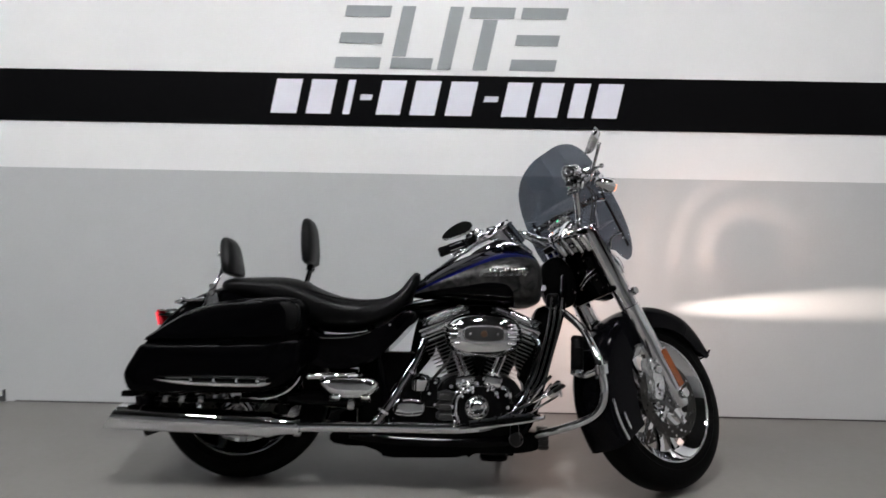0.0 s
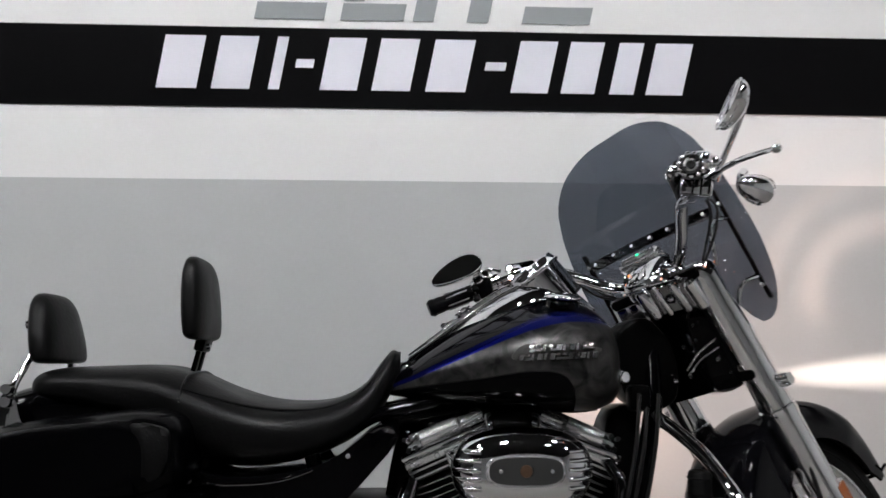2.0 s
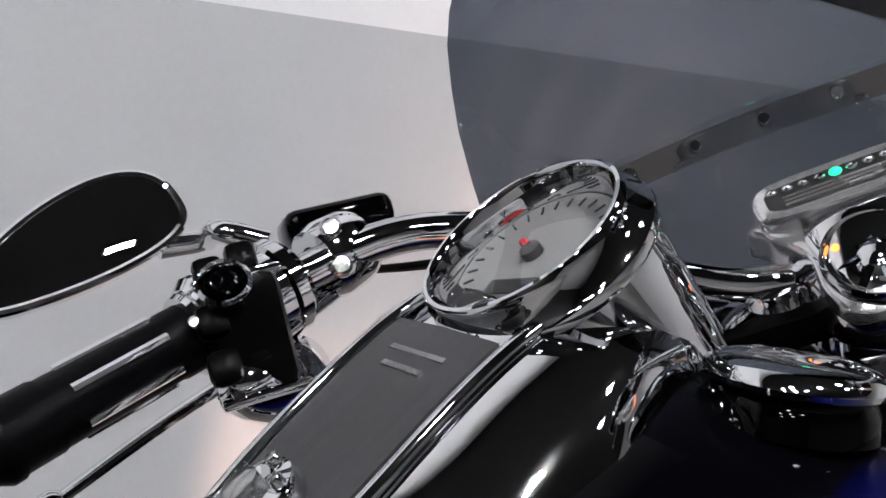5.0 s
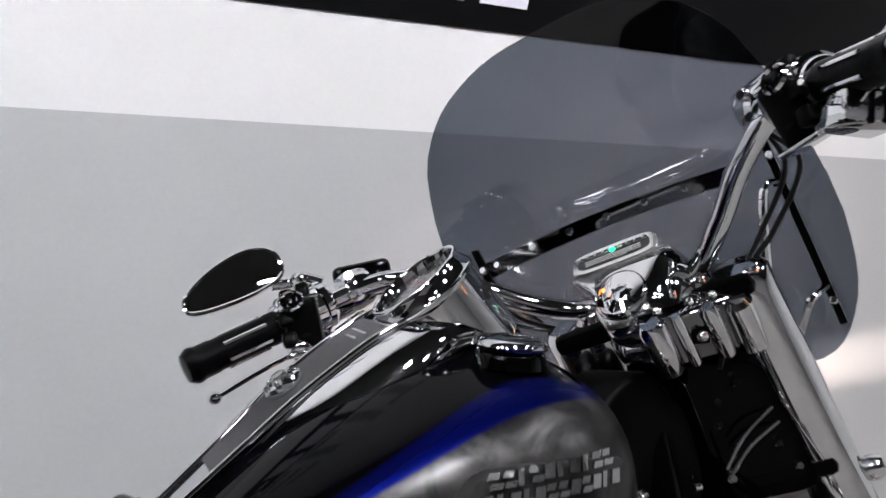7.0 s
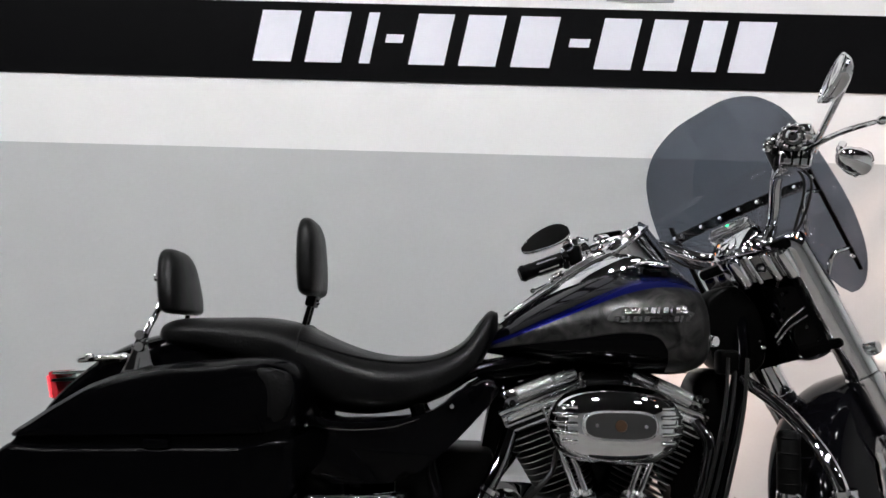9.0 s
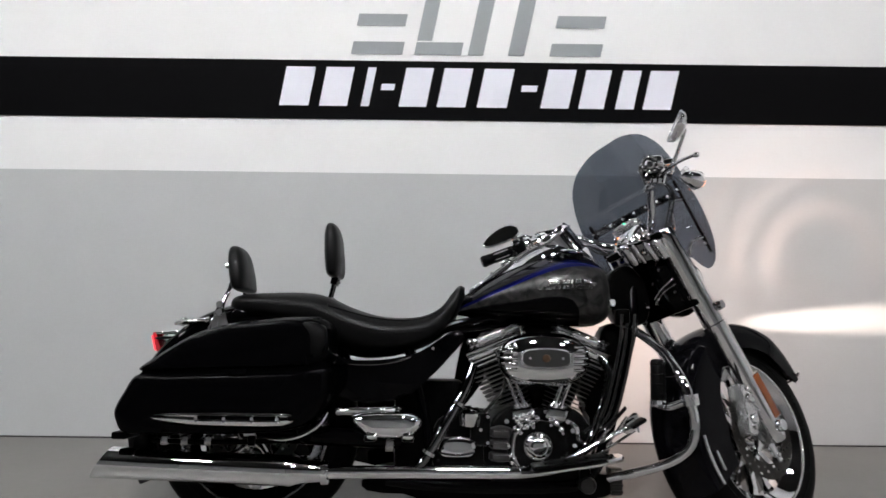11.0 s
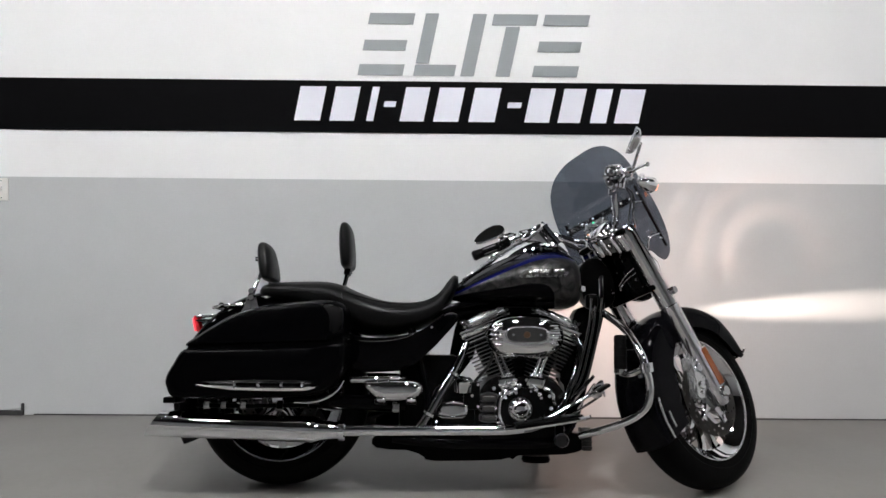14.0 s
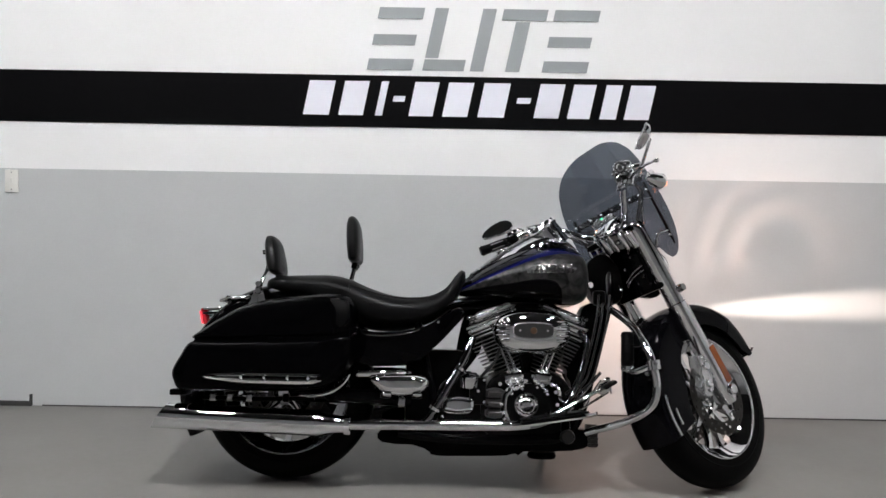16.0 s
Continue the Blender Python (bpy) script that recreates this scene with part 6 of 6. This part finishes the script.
for d in (-1, 1):
    ax = Vector((d * math.sin(radians(22.5)), 0, math.cos(radians(22.5))))
    u = Vector((math.cos(radians(22.5)), 0, -d * math.sin(radians(22.5))))
    lie = Matrix((u, ax.cross(u), ax)).transposed().to_4x4()
    bm = B(); lathe(bm, [(0.0, 0.11), (0.058, 0.11), (0.066, 0.31), (0, 0.31)], CR, ax, 32); cyl = P("cylinder", bm, FIN_BLACK, bike, "finned black engine cylinder")
    for k in range(13):
        half = 0.057 + 0.0024 * k
        ob = new("cooling_fin", fin_plate("cooling_fin", half, 0.086, 0.0021, FIN_BLACK, CAST_BRIGHT))
        ob.parent = cyl
        ob.matrix_basis = Matrix.Translation((0, 0, DROP[0])) @ Matrix.Translation(CR + ax * (0.118 + 0.0142 * k) + u * d * 0.021) @ lie
    rot = (0, d * 22.5, 0)
    bm = B(); box(bm, CR + ax * 0.316, (0.186, 0.160, 0.030), 0.008, rot); head = P("cylinder_head", bm, FIN_BLACK, bike, "finned cylinder head")
    for k in range(2):
        bm = B(); box(bm, CR + ax * (0.308 + 0.014 * k), (0.196, 0.172, 0.004), 0.0015, rot); P("cooling_fin", bm, CAST_BRIGHT, head)
    bm = B(); box(bm, CR + ax * 0.3375, (0.200, 0.174, 0.017), 0.004, rot); rk = P("rocker_box", bm, POLISHED, bike, "two-tier chrome rocker box")
    bm = B(); box(bm, CR + ax * 0.354, (0.204, 0.178, 0.013), 0.004, rot); P("rocker_spacer", bm, CHROME, rk)
    bm = B(); box(bm, CR + ax * 0.378, (0.184, 0.150, 0.036), 0.009, rot, 3, 0.90); P("rocker_cover", bm, CHROME, rk)
    # rounded bars along the near edge of the cover
    edge = CR + ax * 0.376 + Vector((0, -0.078, 0))
    for a, b, r in ((-d * 0.090, -d * 0.040, 0.0135), (-d * 0.034, d * 0.052, 0.0185)):
        bm = B(); tube(bm, [edge + u * a, edge + u * (a * 0.97 + b * 0.03), edge + u * (a * 0.03 + b * 0.97), edge + u * b], [r * 0.8, r, r, r * 0.8], 14, raw=True); P("cover_bar", bm, POLISHED, rk, "rounded chrome edge of the cover")
    for k in (0.066, 0.082):
        for w in (0.366, 0.390):
            bolt(CR + ax * w + u * d * k + Vector((0, -0.080, 0)), (0, -1, 0.2), rk, 0.0065, 0.008)
    for k in (-0.085, -0.03, 0.03, 0.085):
        bolt(CR + ax * 0.3375 + u * k + Vector((0, -0.088, 0)), (0, -1, 0), rk, 0.0055, 0.006)
    bm = B(); tube(bm, [CR + ax * 0.318 - u * d * 0.060 + Vector((0, -0.088, 0)), CR + ax * 0.322 - u * d * 0.078 + Vector((0, -0.112, 0.005)), CR + ax * 0.36 - u * d * 0.090 + Vector((0, -0.095, 0.01)), (0.875 + d * 0.03, -0.05, 0.665)], 0.0040, 8, 5); P("spark_lead", bm, CABLE, head, "black spark plug lead")
# air cleaner
AC = (0.886, 0.562)
bm = B()
AC_DOME = ((0.90, -0.105), (0.97, -0.120), (1.0, -0.143), (0.98, -0.158), (0.93, -0.170), (0.85, -0.181), (0.74, -0.189), (0.60, -0.195), (0.45, -0.199), (0.2, -0.2005))
rings = [[Vector((x, y, z)) for x, z in oval(AC[0], AC[1], 0.143 * k, 0.085 * k, 48, 2.4)] for k, y in AC_DOME]
loft(bm, rings); ac = P("air_cleaner", bm, CHROME, bike, "oval chrome air cleaner with ribs and round emblem")


def on_dome(dx, dz):
    """The point of the air cleaner's face at an offset from its middle."""
    k = ((abs(dx) / 0.143) ** 2.4 + (abs(dz) / 0.085) ** 2.4) ** (1 / 2.4)
    for (k1, y1), (k2, y2) in zip(AC_DOME[2:], AC_DOME[3:]):
        if k2 <= k <= k1:
            return Vector((AC[0] + dx, y2 + (y1 - y2) * (k - k2) / (k1 - k2), AC[1] + dz))
    return Vector((AC[0] + dx, AC_DOME[2][1] if k > 1 else AC_DOME[-1][1], AC[1] + dz))


# short level ribs at both ends of the face
for k in range(-2, 3):
    dz = 0.004 + 0.0175 * k
    for sgn in (-1, 1):
        pts = [on_dome(sgn * (0.086 + f * (0.138 - 0.0055 * k * k - 0.086)), dz) for f in (0, 0.3, 0.6, 0.85, 1.0)]
        bm = B(); tube(bm, pts, 0.0052, 10, 3); P("cleaner_rib", bm, CHROME, ac)
st = oval(AC[0], AC[1] + 0.004, 0.078, 0.031, 40, 3.2)
bm = B(); slab(bm, st, -0.205, -0.180, 0.004, 2); P("emblem_frame", bm, EMBLEM, ac, "chrome stadium-shaped frame")
bm = B(); slab(bm, oval(AC[0], AC[1] + 0.004, 0.0725, 0.0262, 40, 3.2), -0.2075, -0.203, 0.001, 1); P("emblem_window", bm, DIAL_DARK, ac, "black emblem window")
bm = B(); lathe(bm, [(0, 0.004), (0.011, 0.003), (0.0125, 0.0)], (AC[0], -0.2075, AC[1] + 0.004), (0, -1, 0), 24); P("round_emblem", bm, BRASS, ac, "small round copper emblem of plain shape")
for sx in (-1, 1):
    bolt((AC[0] + sx * 0.050, -0.2075, AC[1] + 0.004), (0, -1, 0), ac, 0.005, 0.004)
bm = B(); box(bm, (0.885, -0.06, 0.560), (0.10, 0.10, 0.07), 0.012); P("intake_body", bm, CAST, bike, "cast intake body behind the air cleaner")
# primary cover on the far side, battery box, backbone and coil
bm = B(); slab(bm, rounded([(0.560, 0.230), (0.540, 0.300), (0.570, 0.370), (0.660, 0.395), (0.860, 0.385), (0.960, 0.370), (1.000, 0.300), (0.970, 0.225), (0.860, 0.200), (0.660, 0.210)], 4), 0.125, 0.200, 0.018, 3); P("primary_cover", bm, CHROME, bike, "chrome primary chain cover")
bm = B(); box(bm, (0.528, 0.0, 0.355), (0.215, 0.200, 0.280), 0.015); P("battery_box", bm, SATIN_BLACK, bike, "black battery box")
bm = B(); tube(bm, [(0.60, 0, 0.655), (0.80, 0, 0.672), (1.0, 0, 0.720), (1.17, 0, 0.790)], 0.034, 14, 5); P("backbone_tube", bm, BLACK, bike, "black frame backbone")
bm = B(); box(bm, (0.875, -0.02, 0.655), (0.180, 0.120, 0.045), 0.012); P("ignition_coil", bm, SATIN_BLACK, bike, "black ignition coil under the tank")
bm = B(); box(bm, (0.875, 0.02, 0.47), (0.13, 0.10, 0.14), 0.02); P("intake_manifold", bm, FIN_BLACK, bike, "black intake manifold between the cylinders")
# gearbox, starter, ribbed filter
bm = B(); slab(bm, rounded([(0.545, 0.230), (0.545, 0.345), (0.585, 0.388), (0.680, 0.395), (0.715, 0.350), (0.715, 0.215), (0.640, 0.198)], 4), -0.112, 0.125, 0.012, 3); gear = P("gearbox", bm, FIN_BLACK, bike, "dark cast gearbox")
bm = B()
rings = [[Vector((x, y, z)) for x, z in oval(0.616, 0.292, 0.062 * k, 0.034 * k, 32, 2.6)] for y, k in ((-0.110, 1.0), (-0.135, 1.0), (-0.148, 0.92), (-0.154, 0.72), (-0.155, 0.4))]
loft(bm, rings); P("gearbox_cover", bm, CHROME, gear, "oval chrome gearbox cover")
bm = B(); tube(bm, [(0.590, -0.146, 0.316), (0.622, -0.152, 0.322), (0.655, -0.146, 0.316)], 0.006, 10, 4); P("cover_rib", bm, CHROME, gear)
bm = B(); lathe(bm, [(0, 0.020), (0.025, 0.019), (0.036, 0.010), (0.038, -0.002), (0.038, -0.030)], (0.658, -0.115, 0.392), (0, -0.25, 0.97), 28); P("filler_plug", bm, CHROME, gear, "domed chrome filler plug")
bm = B(); lathe(bm, [(0, -0.09), (0.034, -0.09), (0.036, -0.08), (0.036, 0.02), (0, 0.02)], (0.652, -0.06, 0.360), (0, -1, 0), 24); P("starter_motor", bm, FIN_BLACK, gear, "black starter motor")
bm = B()
prof = [(0.0, -0.055)]
for k in range(3):
    z = -0.050 + 0.036 * k
    prof += [(0.026, z), (0.036, z + 0.006), (0.037, z + 0.015), (0.036, z + 0.026), (0.027, z + 0.031)]
prof += [(0.0, 0.060)]
lathe(bm, prof, (0.752, -0.115, 0.300), (0, 0, 1), 28); P("oil_filter", bm, CAST, case, "ribbed black oil filter housing")
for q in ((0.560, 0.250), (0.562, 0.330), (0.700, 0.240), (0.700, 0.345)):
    bolt((q[0], -0.114, q[1]), (0, -1, 0), gear, 0.006, 0.007)
for q in ((0.792, 0.352), (0.806, 0.368), (0.822, 0.354), (0.838, 0.372), (0.850, 0.356), (0.812, 0.338), (0.862, 0.378), (0.792, 0.384), (0.830, 0.388), (0.775, 0.300), (0.780, 0.270), (0.785, 0.248)):
    bm = B(); ball(bm, (q[0], -0.155, q[1]), (0.0065, 0.006, 0.0065), 10); P("acorn_nut", bm, EMBLEM, case)
bm = B(); slab(bm, rounded([(1.100, 0.672), (1.160, 0.672), (1.142, 0.560), (1.108, 0.430), (1.060, 0.262), (1.030, 0.245), (1.045, 0.330), (1.038, 0.405), (1.016, 0.455), (1.030, 0.540), (1.070, 0.600)], 3), -0.050, 0.060, 0.010); P("front_engine_mount", bm, SATIN_BLACK, bike, "black front engine mount behind the down tubes")
bm = B(); slab(bm, rounded([(0.604, 0.404), (0.612, 0.500), (0.640, 0.628), (0.668, 0.610), (0.705, 0.560), (0.706, 0.500), (0.684, 0.462), (0.650, 0.418), (0.640, 0.404)], 3), -0.020, 0.040, 0.006); P("oil_tank", bm, SATIN_BLACK, bike, "black oil tank behind the rear cylinder")
bm = B(); box(bm, (0.690, -0.118, 0.345), (0.062, 0.030, 0.100), 0.006, (0, 0, 0)); P("gearbox_side_cover", bm, FIN_BLACK, gear, "cast cover with corner bolts")
for q in ((0.668, 0.385), (0.712, 0.385), (0.668, 0.306), (0.712, 0.306), (0.690, 0.345)):
    bolt((q[0], -0.134, q[1]), (0, -1, 0), gear, 0.007, 0.008)
for k in range(3):
    bm = B(); box(bm, (0.752, -0.150, 0.262 + 0.036 * k), (0.052, 0.012, 0.020), 0.005); P("filter_rib", bm, CAST, gear)
for q in ((0.800, 0.378), (0.816, 0.392), (0.832, 0.378), (0.846, 0.394), (0.812, 0.362), (0.830, 0.358), (0.848, 0.368), (0.862, 0.384), (0.905, 0.378), (0.922, 0.368), (0.936, 0.350)):
    bm = B(); ball(bm, (q[0], -0.162, q[1]), (0.0088, 0.008, 0.0088), 10); P("acorn_nut", bm, EMBLEM, case)
# chrome nuts and fittings round the lifters
for q in ((0.825, 0.388), (0.850, 0.402), (0.892, 0.402), (0.922, 0.390), (0.960, 0.372), (0.975, 0.345), (0.770, 0.372), (0.760, 0.340), (0.980, 0.300), (0.965, 0.252), (1.000, 0.275)):
    bolt((q[0], -0.128, q[1]), (0, -1, 0), case, 0.009, 0.014)
bm = B(); tube(bm, [(0.960, -0.13, 0.375), (0.985, -0.145, 0.355), (0.992, -0.14, 0.32), (1.02, -0.12, 0.30)], 0.008, 10, 5); P("oil_line", bm, CHROME, case, "chrome oil line")
bm = B(); tube(bm, [(0.700, -0.125, 0.395), (0.730, -0.135, 0.43), (0.755, -0.13, 0.46), (0.770, -0.10, 0.50)], 0.006, 10, 5); P("oil_line", bm, CABLE, case, "black oil hose")

# rear brake pedal and its linkage
bm = B(); tube(bm, [(0.955, -0.170, 0.262), (1.03, -0.180, 0.305), (1.10, -0.190, 0.345), (1.150, -0.215, 0.372)], [0.010, 0.009, 0.009, 0.008], 10, 5, flat=0.6); ped = P("brake_pedal", bm, CHROME, bike, "chrome rear brake pedal")
bm = B(); box(bm, (1.152, -0.235, 0.378), (0.050, 0.060, 0.012), 0.005, (0, -32, 0)); P("pedal_pad", bm, RUBBER, ped)
bm = B(); slab(bm, rounded([(1.118, 0.352), (1.148, 0.398), (1.168, 0.402), (1.172, 0.372), (1.150, 0.340)], 4), -0.176, -0.164, 0.004); P("pedal_plate", bm, CHROME, ped, "chrome linkage plate")
for a, b in (((1.030, 0.268), (1.160, 0.350)), ((1.070, 0.300), (1.135, 0.392)), ((1.172, 0.345), (1.166, 0.400))):
    bm = B(); tube(bm, [(a[0], -0.172, a[1]), (b[0], -0.172, b[1])], 0.0045, 8, raw=True); P("linkage_rod", bm, CHROME, ped)
bm = B(); tube(bm, [(1.00, -0.16, 0.255), (1.07, -0.165, 0.345), (1.135, -0.165, 0.420)], 0.006, 8, 4); P("linkage_rod", bm, CHROME, ped)

# engine guard with highway pegs
DROP[0] = -0.016
for s in (-1,):
    bm = B(); tube(bm, [(1.178, s * 0.075, 0.672), (1.212, s * 0.125, 0.640), (1.246, s * 0.195, 0.594), (1.272, s * 0.265, 0.530), (1.290, s * 0.298, 0.462), (1.303, s * 0.298, 0.380), (1.282, s * 0.284, 0.308), (1.205, s * 0.240, 0.258), (1.090, s * 0.120, 0.208)], 0.0142, 14, 6); P("engine_guard", bm, CHROME, bike, "bent chrome engine guard tube")
    c = Vector((1.222, s * 0.215, 0.515))
    bm = B(); lathe(bm, [(0, -0.066), (0.018, -0.066), (0.023, -0.060), (0.023, 0.052), (0.019, 0.058), (0.012, 0.060)], c, (0.02, 0, 1), 20); peg = P("highway_peg", bm, RUBBER, bike, "black rubber highway peg on a chrome mount")
    for k in range(4):
        bm = B(); lathe(bm, [(0.0225, -0.003), (0.0245, 0.0), (0.0225, 0.003)], c + Vector((0, 0, -0.045 + 0.030 * k)), (0.02, 0, 1), 20); P("peg_ring", bm, RUBBER, peg)
    bm = B(); lathe(bm, [(0, -0.010), (0.020, -0.010), (0.025, -0.004), (0.025, 0.008), (0.02, 0.012)], c + Vector((0, 0, -0.072)), (0, 0, 1), 20); P("peg_cap", bm, CHROME, peg)
    bm = B(); tube(bm, [c + Vector((0, 0, -0.076)), c + Vector((0.025, s * 0.045, -0.080)), (1.292, s * 0.298, 0.458)], 0.012, 12, 4); P("peg_arm", bm, CHROME, peg)
    bm = B(); lathe(bm, [(0.016, -0.018), (0.024, -0.016), (0.024, 0.016), (0.016, 0.018)], (1.293, s * 0.298, 0.458), (-0.15, 0, 1), 18); P("peg_clamp", bm, CHROME, peg)
    bolt((1.293, s * 0.322, 0.462), (0, s, 0), peg, 0.006, 0.006)
    bm = B(); box(bm, (1.250, s * 0.205, 0.545), (0.050, 0.045, 0.050), 0.012); P("peg_stop", bm, SATIN_BLACK, peg)
DROP[0] = 0.0
# cables in front of the engine
for k, (dx, dy) in enumerate(((0.0, 0.0), (0.018, -0.02), (-0.02, -0.01))):
    bm = B(); tube(bm, [(1.165 + dx, -0.085 + dy, 0.70), (1.150 + dx, -0.105 + dy, 0.60), (1.120 + dx, -0.120 + dy, 0.48), (1.085 + dx, -0.130 + dy, 0.38), (1.03 + dx, -0.130, 0.33)], 0.0045, 8, 5); P("engine_cable", bm, CABLE, bike)
bm = B(); box(bm, (1.150, -0.070, 0.690), (0.045, 0.05, 0.055), 0.010); P("horn_bracket", bm, SATIN_BLACK, bike)

# ---- headlamp lens and beam ----
def ring_mask_lens(bulb, axes, middle, reach):
    """Headlamp glass whose tint carries the wall's light rings: rings round one place let more of the light through
    than the rest.
    """
    m = bpy.data.materials.new("ring_mask_glass")
    m.use_nodes = True
    nt = m.node_tree
    nt.nodes.remove(nt.nodes["Principled BSDF"])
    tc = nt.nodes.new("ShaderNodeTexCoord")
    nz = nt.nodes.new("ShaderNodeTexNoise")
    nz.inputs["Scale"].default_value, nz.inputs["Detail"].default_value = 90, 2
    nt.links.new(tc.outputs["Object"], nz.inputs["Vector"])
    wob = nt.nodes.new("ShaderNodeVectorMath")
    wob.operation = "MULTIPLY_ADD"
    wob.inputs[1].default_value = (0.0012, 0.0012, 0.0012)
    nt.links.new(nz.outputs["Color"], wob.inputs[0])
    nt.links.new(tc.outputs["Object"], wob.inputs[2])
    # slant of a place on the glass against the bulb, aside and upward
    ray = nt.nodes.new("ShaderNodeVectorMath")
    ray.operation = "SUBTRACT"
    ray.inputs[1].default_value = bulb
    nt.links.new(wob.outputs[0], ray.inputs[0])

    def math_node(op, a, b):
        n = nt.nodes.new("ShaderNodeMath")
        n.operation = op
        for k, v in enumerate((a, b)):
            if isinstance(v, float):
                n.inputs[k].default_value = v
            else:
                nt.links.new(v, n.inputs[k])
        return n.outputs[0]

    def along(axis):
        n = nt.nodes.new("ShaderNodeVectorMath")
        n.operation = "DOT_PRODUCT"
        n.inputs[1].default_value = axis
        nt.links.new(ray.outputs[0], n.inputs[0])
        return n.outputs["Value"]

    deep = along(axes[1])
    aside = math_node("SUBTRACT", math_node("DIVIDE", along(axes[0]), deep), middle[0])
    raised = math_node("DIVIDE", along(axes[2]), deep)
    upward = math_node("SUBTRACT", raised, middle[1])
    far = math_node("SQRT", math_node("ADD", math_node("MULTIPLY", aside, aside), math_node("MULTIPLY", upward, upward)), 0.0)
    far = math_node("MULTIPLY", far, reach)

    def ramp_of(value, stops):
        ramp = nt.nodes.new("ShaderNodeValToRGB")
        els = ramp.color_ramp.elements
        while len(els) > 1:
            els.remove(els[-1])
        for k, (at, v) in enumerate(stops):
            e = els[0] if k == 0 else els.new(at)
            e.position, e.color = at, (v, v, v, 1)
        nt.links.new(value, ramp.inputs[0])
        return ramp.outputs[0]

    rings = ramp_of(far, ((0.0, 0.40), (0.16, 0.40), (0.205, 0.72), (0.235, 0.74), (0.29, 0.46), (0.33, 0.45), (0.375, 0.68), (0.42, 0.45), (0.50, 0.41), (0.535, 0.60), (0.57, 0.40), (0.63, 0.38), (0.66, 0.50), (0.71, 0.34), (1.0, 0.26)))
    # below the rings the tint is even, so the low light stays plain
    plain = nt.nodes.new("ShaderNodeMapRange")
    plain.inputs[1].default_value, plain.inputs[2].default_value = middle[1] - 0.16, middle[1] - 0.06
    nt.links.new(raised, plain.inputs[0])
    blend = nt.nodes.new("ShaderNodeMix")
    blend.data_type = "RGBA"
    blend.inputs[6].default_value = (0.46, 0.46, 0.46, 1)
    nt.links.new(plain.outputs[0], blend.inputs[0])
    nt.links.new(rings, blend.inputs[7])
    tr = nt.nodes.new("ShaderNodeBsdfTransparent")
    nt.links.new(blend.outputs[2], tr.inputs[0])
    nt.links.new(tr.outputs[0], nt.nodes["Material Output"].inputs[0])
    return m


lamp_at = bike.matrix_basis @ STEER @ (HL + hd * 0.012)
LENS_AT = bike.matrix_basis @ STEER @ Matrix.Translation(HL)
# the tint follows the wall's level and upright axes; its light rings stand round one place of the wall
bulb_in = LENS_AT.inverted() @ lamp_at
wall_axes = [LENS_AT.to_3x3().inverted() @ Vector(q) for q in ((1, 0, 0), (0, 1, 0), (0, 0, 1))]
ahead_wall = WALL_Y - lamp_at.y
ring_middle = ((2.235 - lamp_at.x) / ahead_wall, (0.835 - lamp_at.z) / ahead_wall)
bm = B(); lathe(bm, [(0.0, 0.050), (0.05, 0.044), (0.088, 0.030), (0.088, 0.028), (0.05, 0.042), (0.0, 0.048)], (0, 0, 0), (1, 0, 0), 40)
glass = part("headlamp_glass", bm, ring_mask_lens(bulb_in + Vector((0.0006, 0.0006, 0.0006)), wall_axes, ring_middle, ahead_wall), headlamp, "headlamp glass tinted in rings that shape the light on the wall")
glass.matrix_basis = STEER @ Matrix.Translation(HL)

def beam(name, power, deg, blend, flat, soft, middle, left_end, tone):
    """A spot from the headlamp, its cone flattened in the plane of the lamp and two places on the wall."""
    ld = bpy.data.lights.new(name, "SPOT")
    ld.energy, ld.color, ld.spot_size, ld.spot_blend, ld.shadow_soft_size = power, tone, radians(deg), blend, soft
    ahead = (Vector(middle) - lamp_at).normalized()
    upward = ahead.cross(Vector(left_end) - lamp_at).normalized()
    upward = upward if upward.z > 0 else -upward
    side = upward.cross(-ahead)
    lo = new(name, ld)
    lo.matrix_world = Matrix.Translation(lamp_at) @ Matrix((side, upward, -ahead)).transposed().to_4x4() @ Matrix.Diagonal((1, flat, 1, 1))


beam("beam_core", BEAM_POWER * 3.0, 52, 1.0, 0.125, 0.006, (2.53, WALL_Y, 0.576), (1.76, WALL_Y, 0.540), (1.0, 0.82, 0.70))
beam("beam_wide", BEAM_POWER * 0.33, 146, 1.0, 0.85, 0.001, (2.40, WALL_Y, 0.75), (1.82, WALL_Y, 0.71), (1.0, 0.69, 0.57))
beam("beam_low", BEAM_POWER * 0.46, 62, 0.9, 0.9, 0.004, (1.22, WALL_Y, 0.30), (0.95, WALL_Y, 0.30), (1.0, 0.64, 0.50))
